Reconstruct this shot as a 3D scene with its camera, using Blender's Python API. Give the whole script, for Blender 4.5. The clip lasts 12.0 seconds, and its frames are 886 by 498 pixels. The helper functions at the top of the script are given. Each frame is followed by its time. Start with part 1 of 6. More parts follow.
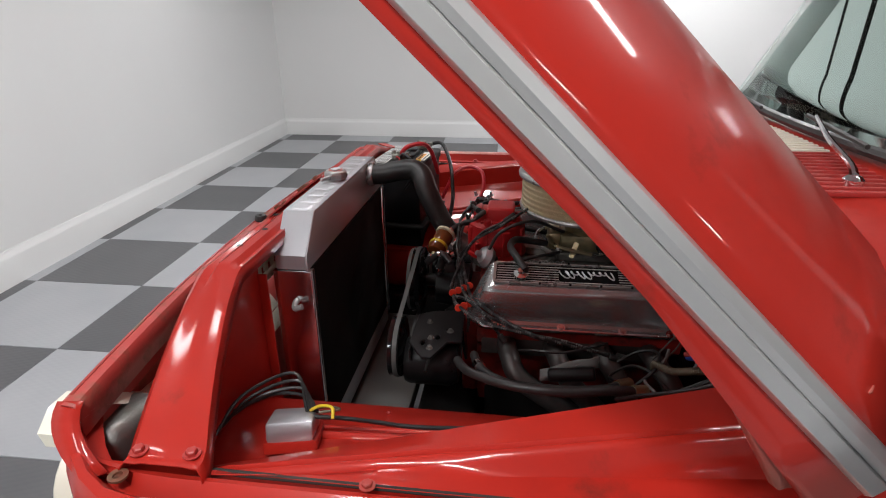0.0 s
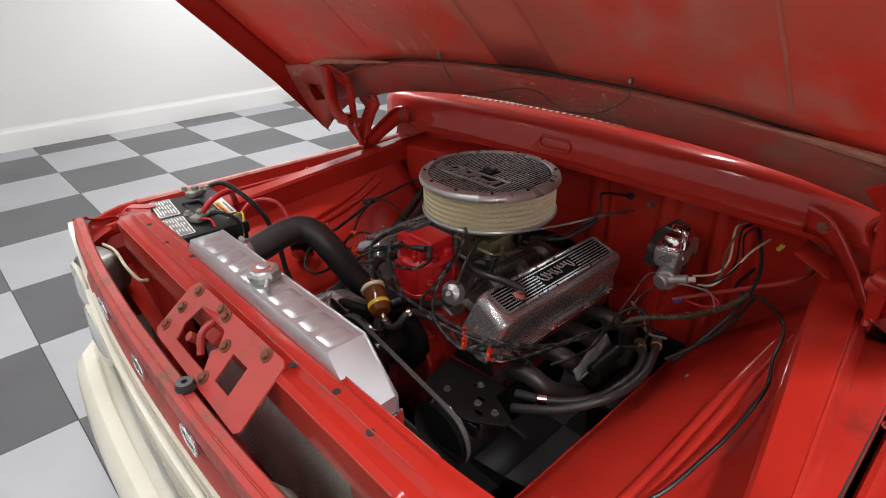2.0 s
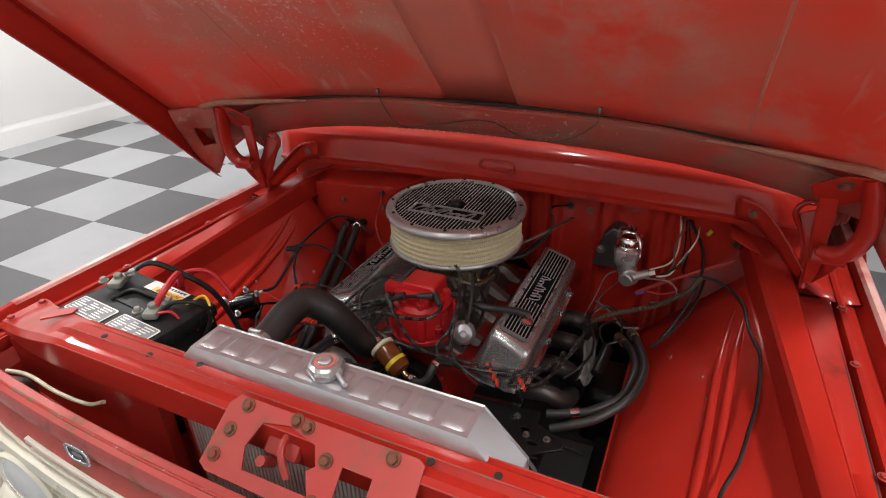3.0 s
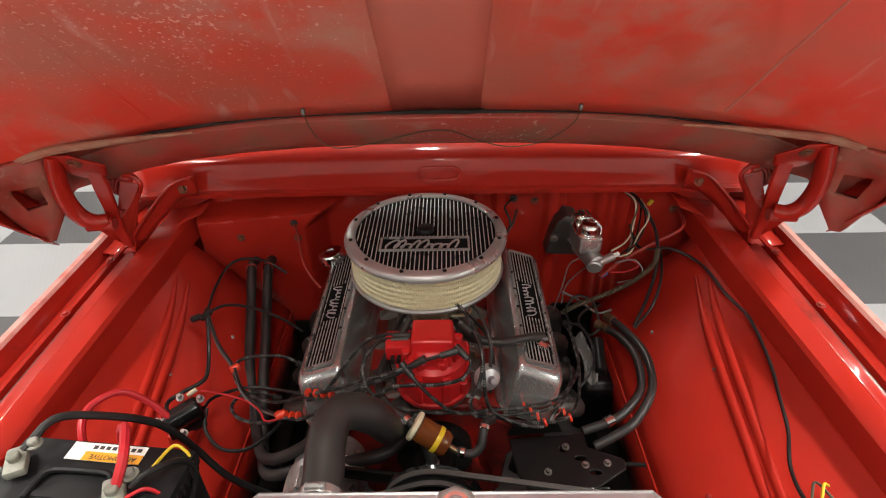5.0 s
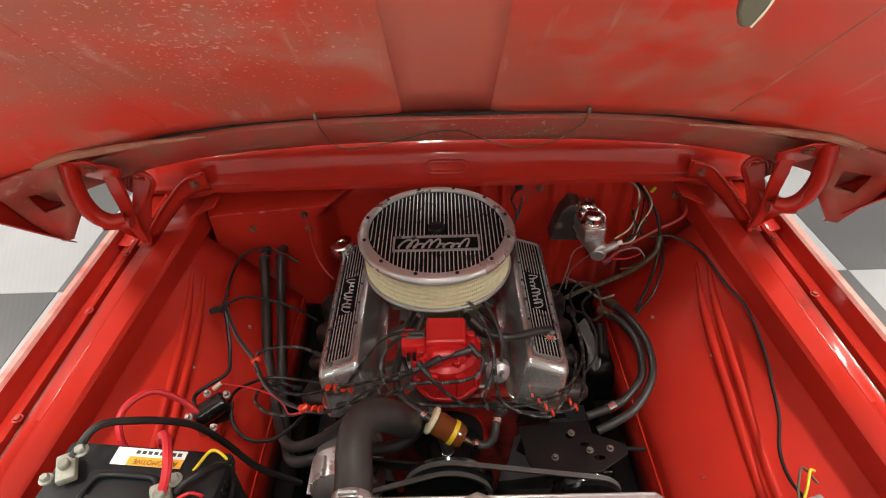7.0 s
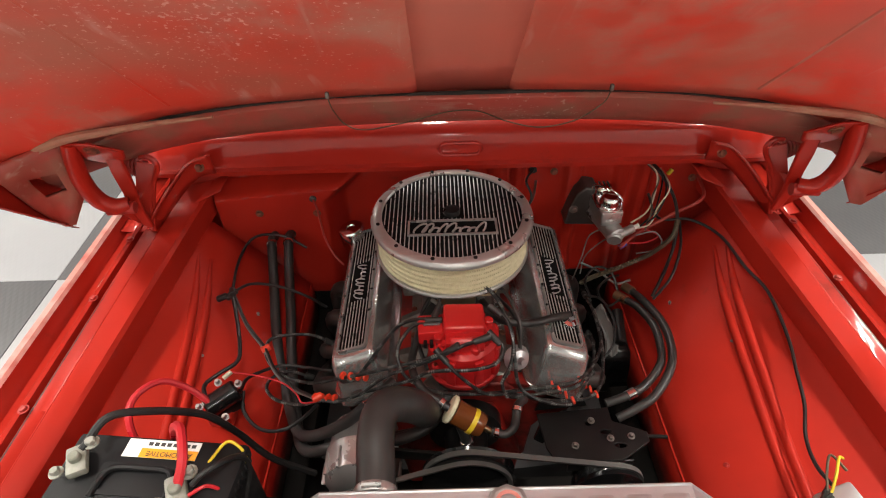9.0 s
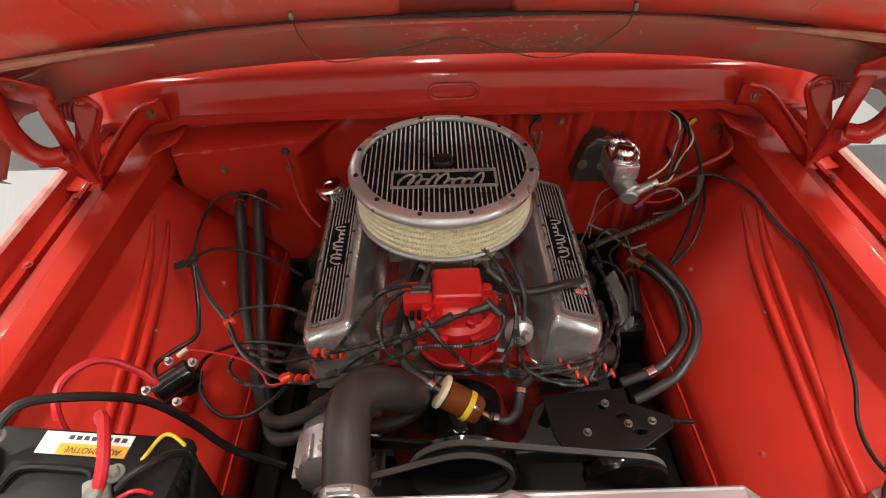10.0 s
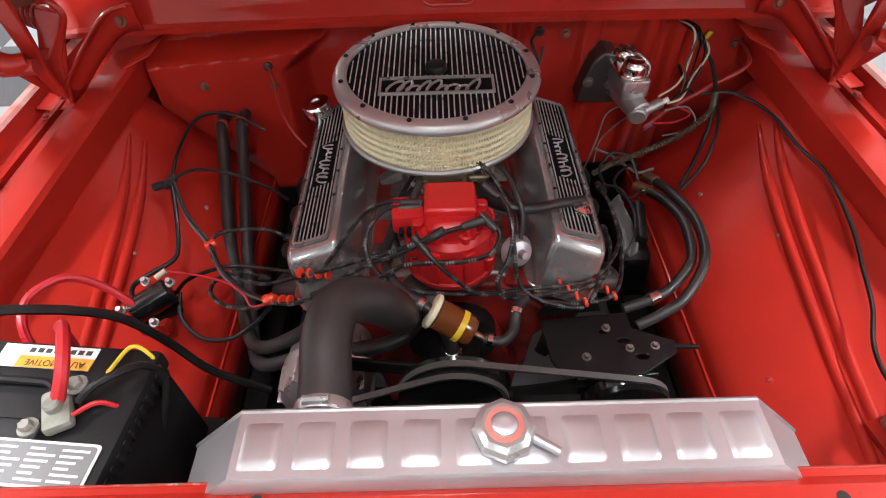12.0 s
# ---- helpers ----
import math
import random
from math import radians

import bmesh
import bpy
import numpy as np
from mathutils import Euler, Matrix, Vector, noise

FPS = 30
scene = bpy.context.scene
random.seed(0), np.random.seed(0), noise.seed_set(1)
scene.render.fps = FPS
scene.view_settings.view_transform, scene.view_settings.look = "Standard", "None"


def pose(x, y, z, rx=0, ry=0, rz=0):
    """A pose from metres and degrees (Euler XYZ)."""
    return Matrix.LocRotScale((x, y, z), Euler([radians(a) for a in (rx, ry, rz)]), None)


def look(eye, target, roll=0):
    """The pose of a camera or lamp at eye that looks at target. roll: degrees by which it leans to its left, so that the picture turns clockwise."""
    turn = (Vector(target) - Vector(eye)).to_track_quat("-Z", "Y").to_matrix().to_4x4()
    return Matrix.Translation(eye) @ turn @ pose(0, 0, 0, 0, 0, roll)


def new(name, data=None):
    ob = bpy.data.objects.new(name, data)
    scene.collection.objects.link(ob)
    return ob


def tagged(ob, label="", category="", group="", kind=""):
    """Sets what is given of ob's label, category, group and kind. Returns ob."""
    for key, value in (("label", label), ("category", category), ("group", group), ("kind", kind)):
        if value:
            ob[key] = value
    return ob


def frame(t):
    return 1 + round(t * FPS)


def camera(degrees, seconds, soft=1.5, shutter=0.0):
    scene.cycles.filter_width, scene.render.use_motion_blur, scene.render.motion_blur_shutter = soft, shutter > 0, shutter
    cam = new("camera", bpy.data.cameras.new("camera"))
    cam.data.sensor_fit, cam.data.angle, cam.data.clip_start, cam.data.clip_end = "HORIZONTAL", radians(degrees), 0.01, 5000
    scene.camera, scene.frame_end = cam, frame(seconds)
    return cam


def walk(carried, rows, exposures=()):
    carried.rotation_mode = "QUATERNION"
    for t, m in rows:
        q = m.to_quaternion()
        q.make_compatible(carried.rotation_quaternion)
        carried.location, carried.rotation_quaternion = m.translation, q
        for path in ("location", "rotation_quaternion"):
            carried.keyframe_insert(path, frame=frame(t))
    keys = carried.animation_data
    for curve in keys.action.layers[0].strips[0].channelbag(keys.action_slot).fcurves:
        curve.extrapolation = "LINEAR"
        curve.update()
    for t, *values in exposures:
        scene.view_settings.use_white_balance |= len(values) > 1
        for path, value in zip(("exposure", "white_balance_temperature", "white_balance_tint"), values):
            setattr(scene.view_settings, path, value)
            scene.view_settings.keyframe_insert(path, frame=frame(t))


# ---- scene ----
cam = camera(76.9, 12.0, soft=1.1)
PATH = [
    (0, (1.312, -0.173, 1.337), (-0.472, -0.372, 0.572), -0.2),
    (0.5, (1.230, -0.413, 1.351), (-0.537, -0.246, 0.540), -0.4),
    (1, (1.153, -0.623, 1.373), (-0.514, -0.064, 0.526), -0.3),
    (1.5, (0.999, -0.784, 1.393), (-0.486, 0.127, 0.513), -0.3),
    (2, (0.815, -0.939, 1.442), (-0.435, 0.259, 0.542), -0.3),
    (2.5, (0.642, -1.078, 1.488), (-0.339, 0.344, 0.580), -0.3),
    (3, (0.442, -1.130, 1.529), (-0.254, 0.446, 0.613), -0.4),
    (3.5, (0.251, -1.143, 1.557), (-0.173, 0.518, 0.623), -0.4),
    (3.7, (0.185, -1.148, 1.573), (-0.134, 0.522, 0.615), -0.3),
    (5.3, (-0.020, -0.943, 1.619), (0.013, 0.668, 0.519), -0.5),
    (5.5, (-0.014, -0.935, 1.640), (0.017, 0.660, 0.516), -0.6),
    (6, (-0.026, -0.940, 1.684), (0.007, 0.621, 0.515), -0.6),
    (6.5, (-0.042, -0.947, 1.708), (-0.008, 0.593, 0.510), -0.7),
    (8.5, (-0.054, -0.935, 1.698), (-0.013, 0.576, 0.462), -0.7),
    (9, (-0.087, -0.921, 1.682), (-0.042, 0.577, 0.432), -0.7),
    (9.5, (-0.089, -0.898, 1.639), (-0.043, 0.578, 0.365), -0.7),
    (10, (-0.074, -0.814, 1.543), (-0.017, 0.630, 0.233), -0.5),
    (10.5, (-0.073, -0.748, 1.473), (-0.019, 0.663, 0.127), -0.6),
    (11, (-0.073, -0.634, 1.412), (-0.020, 0.728, 0.015), -0.6),
    (11.5, (-0.077, -0.615, 1.417), (-0.030, 0.722, -0.004), -0.6),
    (12, (-0.058, -0.812, 1.453), (-0.015, 0.521, 0.028), -0.6),
]
walk(cam, [(t, look(eye, target, roll)) for t, eye, target, roll in PATH], exposures=[(0.0, -0.28, 6300, 10), (1.0, -0.09, 6350, 10), (2.5, -0.05, 6450, 10), (3.5, 0.08, 6650, 9), (5.5, 0.47, 7000, 8), (9.5, 0.54, 7050, 8), (10.5, 0.80, 7050, 8), (11.5, 0.88, 6700, 9), (12.0, 0.70, 6300, 10)])

# ---- light: a closed white-walled showroom, ceiling greyed, under rows of ceiling tubes ----
world = bpy.data.worlds.new("world")
scene.world = world
world.use_nodes = True
world.node_tree.nodes["Background"].inputs[0].default_value = (0.8, 0.85, 0.9, 1)
world.node_tree.nodes["Background"].inputs[1].default_value = 0.01
CEIL = 2.65
LAMPS = [(-0.1, -0.95, 0.36), (-1.8, -0.5, 1.75), (1.75, -0.55, 1.85), (-0.1, -2.3, 0.22), (-3.9, 1.6, 2.2), (3.6, 1.6, 1.5), (-0.1, 1.4, 0.5), (-2.6, 4.0, 1.3), (1.8, 4.0, 0.9), (2.6, -2.0, 0.9), (-2.8, -2.1, 0.35)]
LAMP_WATTS = 27.0


# ---- materials ----
def nodes_of(name):
    m = bpy.data.materials.new(name)
    m.use_nodes = True
    nt = m.node_tree
    return m, nt, nt.nodes["Principled BSDF"]


def mat(name, col, rough=0.5, metal=0.0, col2=None, scale=8.0, fine=120.0, amount=0.5, bump=0.1, rough_var=0.12, coat=0.0,
        dirt=None, dirt_scale=3.0, dirt_from=0.55, dirt_to=0.75, dist=0.002, speck=None, speck_scale=60.0, speck_at=(0, 0, 0), speck_reach=0.5, spec=0.5, smear=None, smear_along=(0, 0, 0)):
    """A surface with two scales of variation, fine relief and optional stains with a shape of their own."""
    m, nt, b = nodes_of(name)
    N, L = nt.nodes, nt.links
    geo = N.new("ShaderNodeNewGeometry")
    n1 = N.new("ShaderNodeTexNoise"); n1.inputs["Scale"].default_value = scale; n1.inputs["Detail"].default_value = 5
    n2 = N.new("ShaderNodeTexNoise"); n2.inputs["Scale"].default_value = fine; n2.inputs["Detail"].default_value = 3
    for n in (n1, n2):
        L.new(geo.outputs["Position"], n.inputs["Vector"])
    mix = N.new("ShaderNodeMix"); mix.data_type = "RGBA"
    mix.inputs["A"].default_value = (*col, 1)
    mix.inputs["B"].default_value = (*(col2 or tuple(c * 0.7 for c in col)), 1)
    r1 = N.new("ShaderNodeMapRange"); r1.inputs["From Min"].default_value = 0.4; r1.inputs["From Max"].default_value = 0.7
    r1.inputs["To Max"].default_value = amount
    L.new(n1.outputs["Fac"], r1.inputs["Value"]); L.new(r1.outputs[0], mix.inputs["Factor"])
    out = mix.outputs["Result"]
    rr = N.new("ShaderNodeMapRange"); rr.inputs["From Min"].default_value = 0.3; rr.inputs["From Max"].default_value = 0.7
    rr.inputs["To Min"].default_value = max(0.02, rough - rough_var); rr.inputs["To Max"].default_value = min(1, rough + rough_var)
    L.new(n1.outputs["Fac"], rr.inputs["Value"])
    rout = rr.outputs[0]
    if dirt:
        n3 = N.new("ShaderNodeTexNoise"); n3.inputs["Scale"].default_value = dirt_scale; n3.inputs["Detail"].default_value = 8
        n3.inputs["Roughness"].default_value = 0.65
        L.new(geo.outputs["Position"], n3.inputs["Vector"])
        r3 = N.new("ShaderNodeMapRange"); r3.inputs["From Min"].default_value = dirt_from; r3.inputs["From Max"].default_value = dirt_to
        L.new(n3.outputs["Fac"], r3.inputs["Value"])
        mx = N.new("ShaderNodeMix"); mx.data_type = "RGBA"; mx.inputs["B"].default_value = (*dirt, 1)
        L.new(r3.outputs[0], mx.inputs["Factor"]); L.new(out, mx.inputs["A"]); out = mx.outputs["Result"]
        ra = N.new("ShaderNodeMath"); ra.operation = "MULTIPLY_ADD"; ra.inputs[1].default_value = 0.3
        L.new(r3.outputs[0], ra.inputs[0]); L.new(rout, ra.inputs[2]); rout = ra.outputs[0]
    if speck:
        # small pale flecks, thickest about one place
        n4 = N.new("ShaderNodeTexNoise"); n4.inputs["Scale"].default_value = speck_scale; n4.inputs["Detail"].default_value = 4
        L.new(geo.outputs["Position"], n4.inputs["Vector"])
        ds = N.new("ShaderNodeVectorMath"); ds.operation = "DISTANCE"; ds.inputs[1].default_value = speck_at
        L.new(geo.outputs["Position"], ds.inputs[0])
        far = N.new("ShaderNodeMapRange"); far.inputs["From Max"].default_value = speck_reach
        far.inputs["To Min"].default_value = 0.07; far.inputs["To Max"].default_value = -0.10
        L.new(ds.outputs["Value"], far.inputs["Value"])
        sm = N.new("ShaderNodeMath"); sm.operation = "ADD"
        L.new(n4.outputs["Fac"], sm.inputs[0]); L.new(far.outputs[0], sm.inputs[1])
        r4 = N.new("ShaderNodeMapRange"); r4.inputs["From Min"].default_value = 0.64; r4.inputs["From Max"].default_value = 0.70
        r4.inputs["To Max"].default_value = 0.5
        L.new(sm.outputs[0], r4.inputs["Value"])
        mz = N.new("ShaderNodeMix"); mz.data_type = "RGBA"; mz.inputs["B"].default_value = (*speck, 1)
        L.new(r4.outputs[0], mz.inputs["Factor"]); L.new(out, mz.inputs["A"]); out = mz.outputs["Result"]
    if smear:
        # long pale rub marks, gathered in patches
        st = N.new("ShaderNodeVectorMath"); st.operation = "MULTIPLY"; st.inputs[1].default_value = smear_along
        L.new(geo.outputs["Position"], st.inputs[0])
        n5 = N.new("ShaderNodeTexNoise"); n5.inputs["Scale"].default_value = 1.0; n5.inputs["Detail"].default_value = 3; n5.inputs["Distortion"].default_value = 0.6
        L.new(st.outputs[0], n5.inputs["Vector"])
        r5 = N.new("ShaderNodeMapRange"); r5.inputs["From Min"].default_value = 0.60; r5.inputs["From Max"].default_value = 0.76; r5.inputs["To Max"].default_value = 0.6
        L.new(n5.outputs["Fac"], r5.inputs["Value"])
        n6 = N.new("ShaderNodeTexNoise"); n6.inputs["Scale"].default_value = 3.3; n6.inputs["Detail"].default_value = 2
        L.new(geo.outputs["Position"], n6.inputs["Vector"])
        r6 = N.new("ShaderNodeMapRange"); r6.inputs["From Min"].default_value = 0.47; r6.inputs["From Max"].default_value = 0.60
        L.new(n6.outputs["Fac"], r6.inputs["Value"])
        mm = N.new("ShaderNodeMath"); mm.operation = "MULTIPLY"
        L.new(r5.outputs[0], mm.inputs[0]); L.new(r6.outputs[0], mm.inputs[1])
        mw = N.new("ShaderNodeMix"); mw.data_type = "RGBA"; mw.inputs["B"].default_value = (*smear, 1)
        L.new(mm.outputs[0], mw.inputs["Factor"]); L.new(out, mw.inputs["A"]); out = mw.outputs["Result"]
    L.new(out, b.inputs["Base Color"]); L.new(rout, b.inputs["Roughness"])
    b.inputs["Metallic"].default_value = metal
    b.inputs["Specular IOR Level"].default_value = spec
    b.inputs["Coat Weight"].default_value = coat
    b.inputs["Coat Roughness"].default_value = 0.08
    if coat > 0.4:
        b.inputs["Specular IOR Level"].default_value = 0.12
    if bump:
        bp = N.new("ShaderNodeBump"); bp.inputs["Strength"].default_value = bump; bp.inputs["Distance"].default_value = dist
        L.new(n2.outputs["Fac"], bp.inputs["Height"]); L.new(bp.outputs[0], b.inputs["Normal"])
    return m


RED = mat("red_paint", (0.40, 0.020, 0.012), 0.42, col2=(0.33, 0.016, 0.010), scale=5, fine=500, amount=0.6, bump=0.02, coat=0.6,
          dirt=(0.12, 0.022, 0.015), dirt_scale=7, dirt_from=0.62, dirt_to=0.80)
RED_WORN = mat("worn_red_paint", (0.36, 0.024, 0.020), 0.45, col2=(0.28, 0.04, 0.03), scale=9, fine=350, amount=0.7, bump=0.06,
               dirt=(0.20, 0.10, 0.06), dirt_scale=11, dirt_from=0.58, dirt_to=0.78)
# base red lifted well above the car paint, standing in for light on the underside
RED_HOOD_IN = mat("lifted_red_underside", (0.82, 0.072, 0.044), 0.42, col2=(0.50, 0.190, 0.130), scale=2.6, fine=300, amount=1.0, bump=0.06, rough_var=0.16,
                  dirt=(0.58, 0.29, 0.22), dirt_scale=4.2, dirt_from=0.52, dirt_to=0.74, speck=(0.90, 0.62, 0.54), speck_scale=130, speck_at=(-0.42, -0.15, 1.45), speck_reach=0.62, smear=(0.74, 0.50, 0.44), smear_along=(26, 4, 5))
RED_EDGE = mat("dirty_red_reinforcement", (0.42, 0.060, 0.045), 0.48, col2=(0.34, 0.090, 0.065), scale=7, fine=300, amount=1.0, bump=0.12,
               dirt=(0.30, 0.125, 0.085), dirt_scale=9, dirt_from=0.46, dirt_to=0.66, speck=(0.62, 0.48, 0.42), speck_scale=90, speck_at=(0.1, 0.25, 1.1), speck_reach=0.5, smear=(0.50, 0.36, 0.30), smear_along=(7, 40, 40))
RED_BROWN = mat("brownish_primer_band", (0.70, 0.155, 0.110), 0.40, col2=(0.60, 0.195, 0.145), scale=4, fine=300, amount=1.0, bump=0.08)
RED_FADED = mat("faded_pink_paint", (0.60, 0.30, 0.26), 0.4, col2=(0.45, 0.06, 0.045), scale=14, fine=300, amount=0.9, bump=0.05)
BELT = mat("grey_worn_belt", (0.075, 0.075, 0.072), 0.55, col2=(0.04, 0.04, 0.04), scale=12, fine=300, bump=0.1)
ALU_POLISH = mat("polished_aluminium", (0.80, 0.80, 0.81), 0.17, 1.0, col2=(0.65, 0.65, 0.66), scale=9, fine=260, amount=0.5, bump=0.02, rough_var=0.07)
RED_DULL = mat("dull_pinkish_red", (0.42, 0.052, 0.044), 0.42, col2=(0.34, 0.05, 0.04), scale=9, fine=350, amount=0.8, bump=0.06, dirt=(0.17, 0.09, 0.055), dirt_scale=16, dirt_from=0.54, dirt_to=0.72)
RED_CHIP = mat("chipped_red_edge", (0.36, 0.03, 0.02), 0.45, col2=(0.30, 0.03, 0.02), scale=9, fine=350, bump=0.1, dirt=(0.20, 0.12, 0.08), dirt_scale=22, dirt_from=0.57, dirt_to=0.61, speck=(0.5, 0.4, 0.36), speck_scale=120, speck_at=(-0.2, -0.65, 0.92), speck_reach=0.6)
RED_SCUFF = mat("scuffed_red_crease", (0.58, 0.16, 0.11), 0.45, col2=(0.60, 0.26, 0.20), scale=14, fine=300, amount=1.0, bump=0.05)
RED_PART = mat("red_plastic", (0.50, 0.012, 0.014), 0.38, col2=(0.40, 0.01, 0.012), fine=300, bump=0.03)
ORANGE_RED = mat("orange_red_clip", (0.75, 0.05, 0.02), 0.4, fine=300, bump=0.02)
ENGINE_RED = mat("engine_enamel", (0.34, 0.015, 0.010), 0.42, col2=(0.10, 0.009, 0.007), scale=14, amount=0.8, bump=0.15, dirt=(0.03, 0.02, 0.018), dirt_scale=12, dirt_from=0.5, dirt_to=0.7)
ALU = mat("brushed_aluminium", (0.50, 0.50, 0.52), 0.38, 0.75, col2=(0.55, 0.55, 0.57), scale=9, fine=260, amount=0.5, bump=0.02, rough_var=0.05)
ALU_CAST = mat("satin_cast_aluminium", (0.44, 0.44, 0.435), 0.33, 0.7, col2=(0.36, 0.36, 0.355), scale=18, fine=420, amount=0.6, bump=0.12)
FIN_CREST = mat("machined_fin_crest", (0.56, 0.56, 0.55), 0.34, 0.55, col2=(0.6, 0.6, 0.59), scale=40, fine=300, amount=0.4, bump=0.02)
ALU_DULL = mat("dull_cast_metal", (0.26, 0.25, 0.235), 0.5, 0.9, col2=(0.12, 0.115, 0.10), scale=22, fine=300, amount=0.8, bump=0.2)
SATIN = mat("polished_casting", (0.47, 0.47, 0.47), 0.24, 0.75, col2=(0.40, 0.40, 0.40), scale=16, fine=420, amount=0.3, bump=0.0, rough_var=0.03)
TAN = mat("tan_seam_sealer", (0.38, 0.20, 0.13), 0.7, col2=(0.34, 0.10, 0.07), scale=30, amount=0.9, bump=0.2)
CHROME = mat("chrome", (0.86, 0.87, 0.88), 0.09, 1.0, scale=12, fine=200, amount=0.15, bump=0.0, rough_var=0.05)
TRIM = mat("brushed_bright_trim", (0.72, 0.72, 0.71), 0.34, 0.8, col2=(0.55, 0.54, 0.51), scale=20, fine=300, amount=0.2, bump=0.02, rough_var=0.03)
BLACK = mat("black_paint", (0.006, 0.006, 0.0065), 0.36, col2=(0.012, 0.011, 0.010), scale=9, fine=300, amount=0.7, bump=0.04, spec=0.22)
BLACK_GLOSS = mat("gloss_black_enamel", (0.008, 0.008, 0.0085), 0.16, fine=300, bump=0.02, spec=0.6)
BLACK_FIN = mat("black_crinkle", (0.005, 0.005, 0.005), 0.7, fine=700, bump=0.2, spec=0.06)
RUBBER = mat("black_rubber", (0.019, 0.0185, 0.0185), 0.42, col2=(0.034, 0.033, 0.032), scale=14, fine=260, amount=0.7, bump=0.08, spec=0.5)
WIRE = mat("wire_insulation", (0.009, 0.009, 0.0095), 0.4, col2=(0.018, 0.018, 0.018), scale=25, fine=300, amount=0.6, bump=0.03, spec=0.4)
BATTERY_BLACK = mat("battery_plastic", (0.008, 0.008, 0.009), 0.5, col2=(0.015, 0.015, 0.016), scale=12, fine=500, amount=0.6, bump=0.1, spec=0.2)
GREY_PLASTIC = mat("grey_lead", (0.27, 0.27, 0.24), 0.6, 0.3, col2=(0.15, 0.16, 0.12), scale=40, amount=0.9, bump=0.2)
YELLOW = mat("yellow_plastic", (0.72, 0.52, 0.03), 0.4, fine=200, bump=0.02)
ORANGE = mat("orange_label", (0.85, 0.36, 0.02), 0.45, fine=200, bump=0.02)
WHITE_LABEL = mat("white_label", (0.78, 0.77, 0.74), 0.5, fine=200, bump=0.02)
GREY_LABEL = mat("grey_label", (0.17, 0.175, 0.18), 0.45, fine=200, bump=0.02)
DARK_BAR = mat("printed_ink", (0.03, 0.03, 0.03), 0.5, fine=200, bump=0.0)
AMBER = mat("amber_filter_bowl", (0.15, 0.045, 0.012), 0.14, col2=(0.12, 0.03, 0.01), scale=30, fine=200, bump=0.0, coat=0.6)
PAPER = mat("pleated_paper", (0.70, 0.65, 0.46), 0.85, col2=(0.48, 0.43, 0.27), scale=120, fine=300, amount=0.4, bump=0.15)
CREAM = mat("cream_white_enamel", (0.76, 0.73, 0.62), 0.34, col2=(0.66, 0.62, 0.50), scale=4, fine=300, amount=0.6, bump=0.03, coat=0.3,
            dirt=(0.40, 0.34, 0.24), dirt_scale=16, dirt_from=0.66, dirt_to=0.8)
WALL = mat("white_wall_paint", (0.80, 0.80, 0.79), 0.75, col2=(0.76, 0.76, 0.75), scale=0.6, fine=180, amount=0.6, bump=0.08)
WALL_TRIM = mat("white_gloss_trim", (0.82, 0.82, 0.81), 0.4, col2=(0.78, 0.78, 0.77), scale=1.2, fine=120, bump=0.03)
# the ceiling is out of view; its grey is set to cut bounced light
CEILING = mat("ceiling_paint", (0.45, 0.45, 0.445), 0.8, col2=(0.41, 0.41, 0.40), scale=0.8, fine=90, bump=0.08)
EXHAUST = mat("coated_header_steel", (0.10, 0.095, 0.092), 0.45, 0.7, col2=(0.07, 0.065, 0.06), scale=16, amount=0.8, bump=0.1)
LENS = mat("pale_lamp_glass", (0.62, 0.64, 0.64), 0.12, 0.0, col2=(0.5, 0.52, 0.53), scale=30, fine=90, amount=0.6, bump=0.15)
MARK = mat("grey_print", (0.15, 0.15, 0.145), 0.5, fine=300, bump=0.02)
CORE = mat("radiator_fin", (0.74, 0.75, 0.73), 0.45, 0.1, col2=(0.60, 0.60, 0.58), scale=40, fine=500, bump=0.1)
# near-black matte; on the toe board it stands in for shade
DARK = mat("near_black_matte", (0.007, 0.0065, 0.006), 0.75, col2=(0.014, 0.012, 0.011), scale=7, amount=0.8, bump=0.15, spec=0.15)
GUARD_BROWN = mat("dark_brown_grey_steel", (0.085, 0.080, 0.076), 0.5, col2=(0.12, 0.11, 0.10), scale=9, fine=200, amount=0.8, bump=0.15, spec=0.3)
# black of the firewall plug, and of the shade in open seams and holes
SEAL_AND_GAP = mat("dark_seal_and_gap", (0.02, 0.016, 0.014), 0.8, fine=300, bump=0.1)
TYRE = mat("tyre_rubber", (0.022, 0.022, 0.022), 0.75, fine=200, bump=0.2)
BRONZE = mat("bronze_carburetor", (0.30, 0.25, 0.14), 0.42, 0.7, col2=(0.16, 0.14, 0.09), scale=40, fine=200, amount=0.9, bump=0.2)
BRASS = mat("gold_passivated", (0.55, 0.47, 0.28), 0.35, 1.0, col2=(0.45, 0.42, 0.33), scale=30, fine=200, bump=0.05)
RUST = mat("rusty_bolt", (0.16, 0.08, 0.045), 0.7, 0.4, col2=(0.30, 0.06, 0.04), scale=50, fine=300, amount=0.9, bump=0.2)
OLIVE = mat("olive_bracket", (0.10, 0.085, 0.055), 0.5, 0.3, fine=300, bump=0.1)
BEIGE = mat("beige_wire", (0.62, 0.56, 0.42), 0.5, fine=200, bump=0.02)
RED_WIRE = mat("red_cable", (0.55, 0.02, 0.03), 0.35, fine=200, bump=0.03)
BLUE = mat("blue_connector", (0.03, 0.08, 0.40), 0.4, fine=200, bump=0.02)
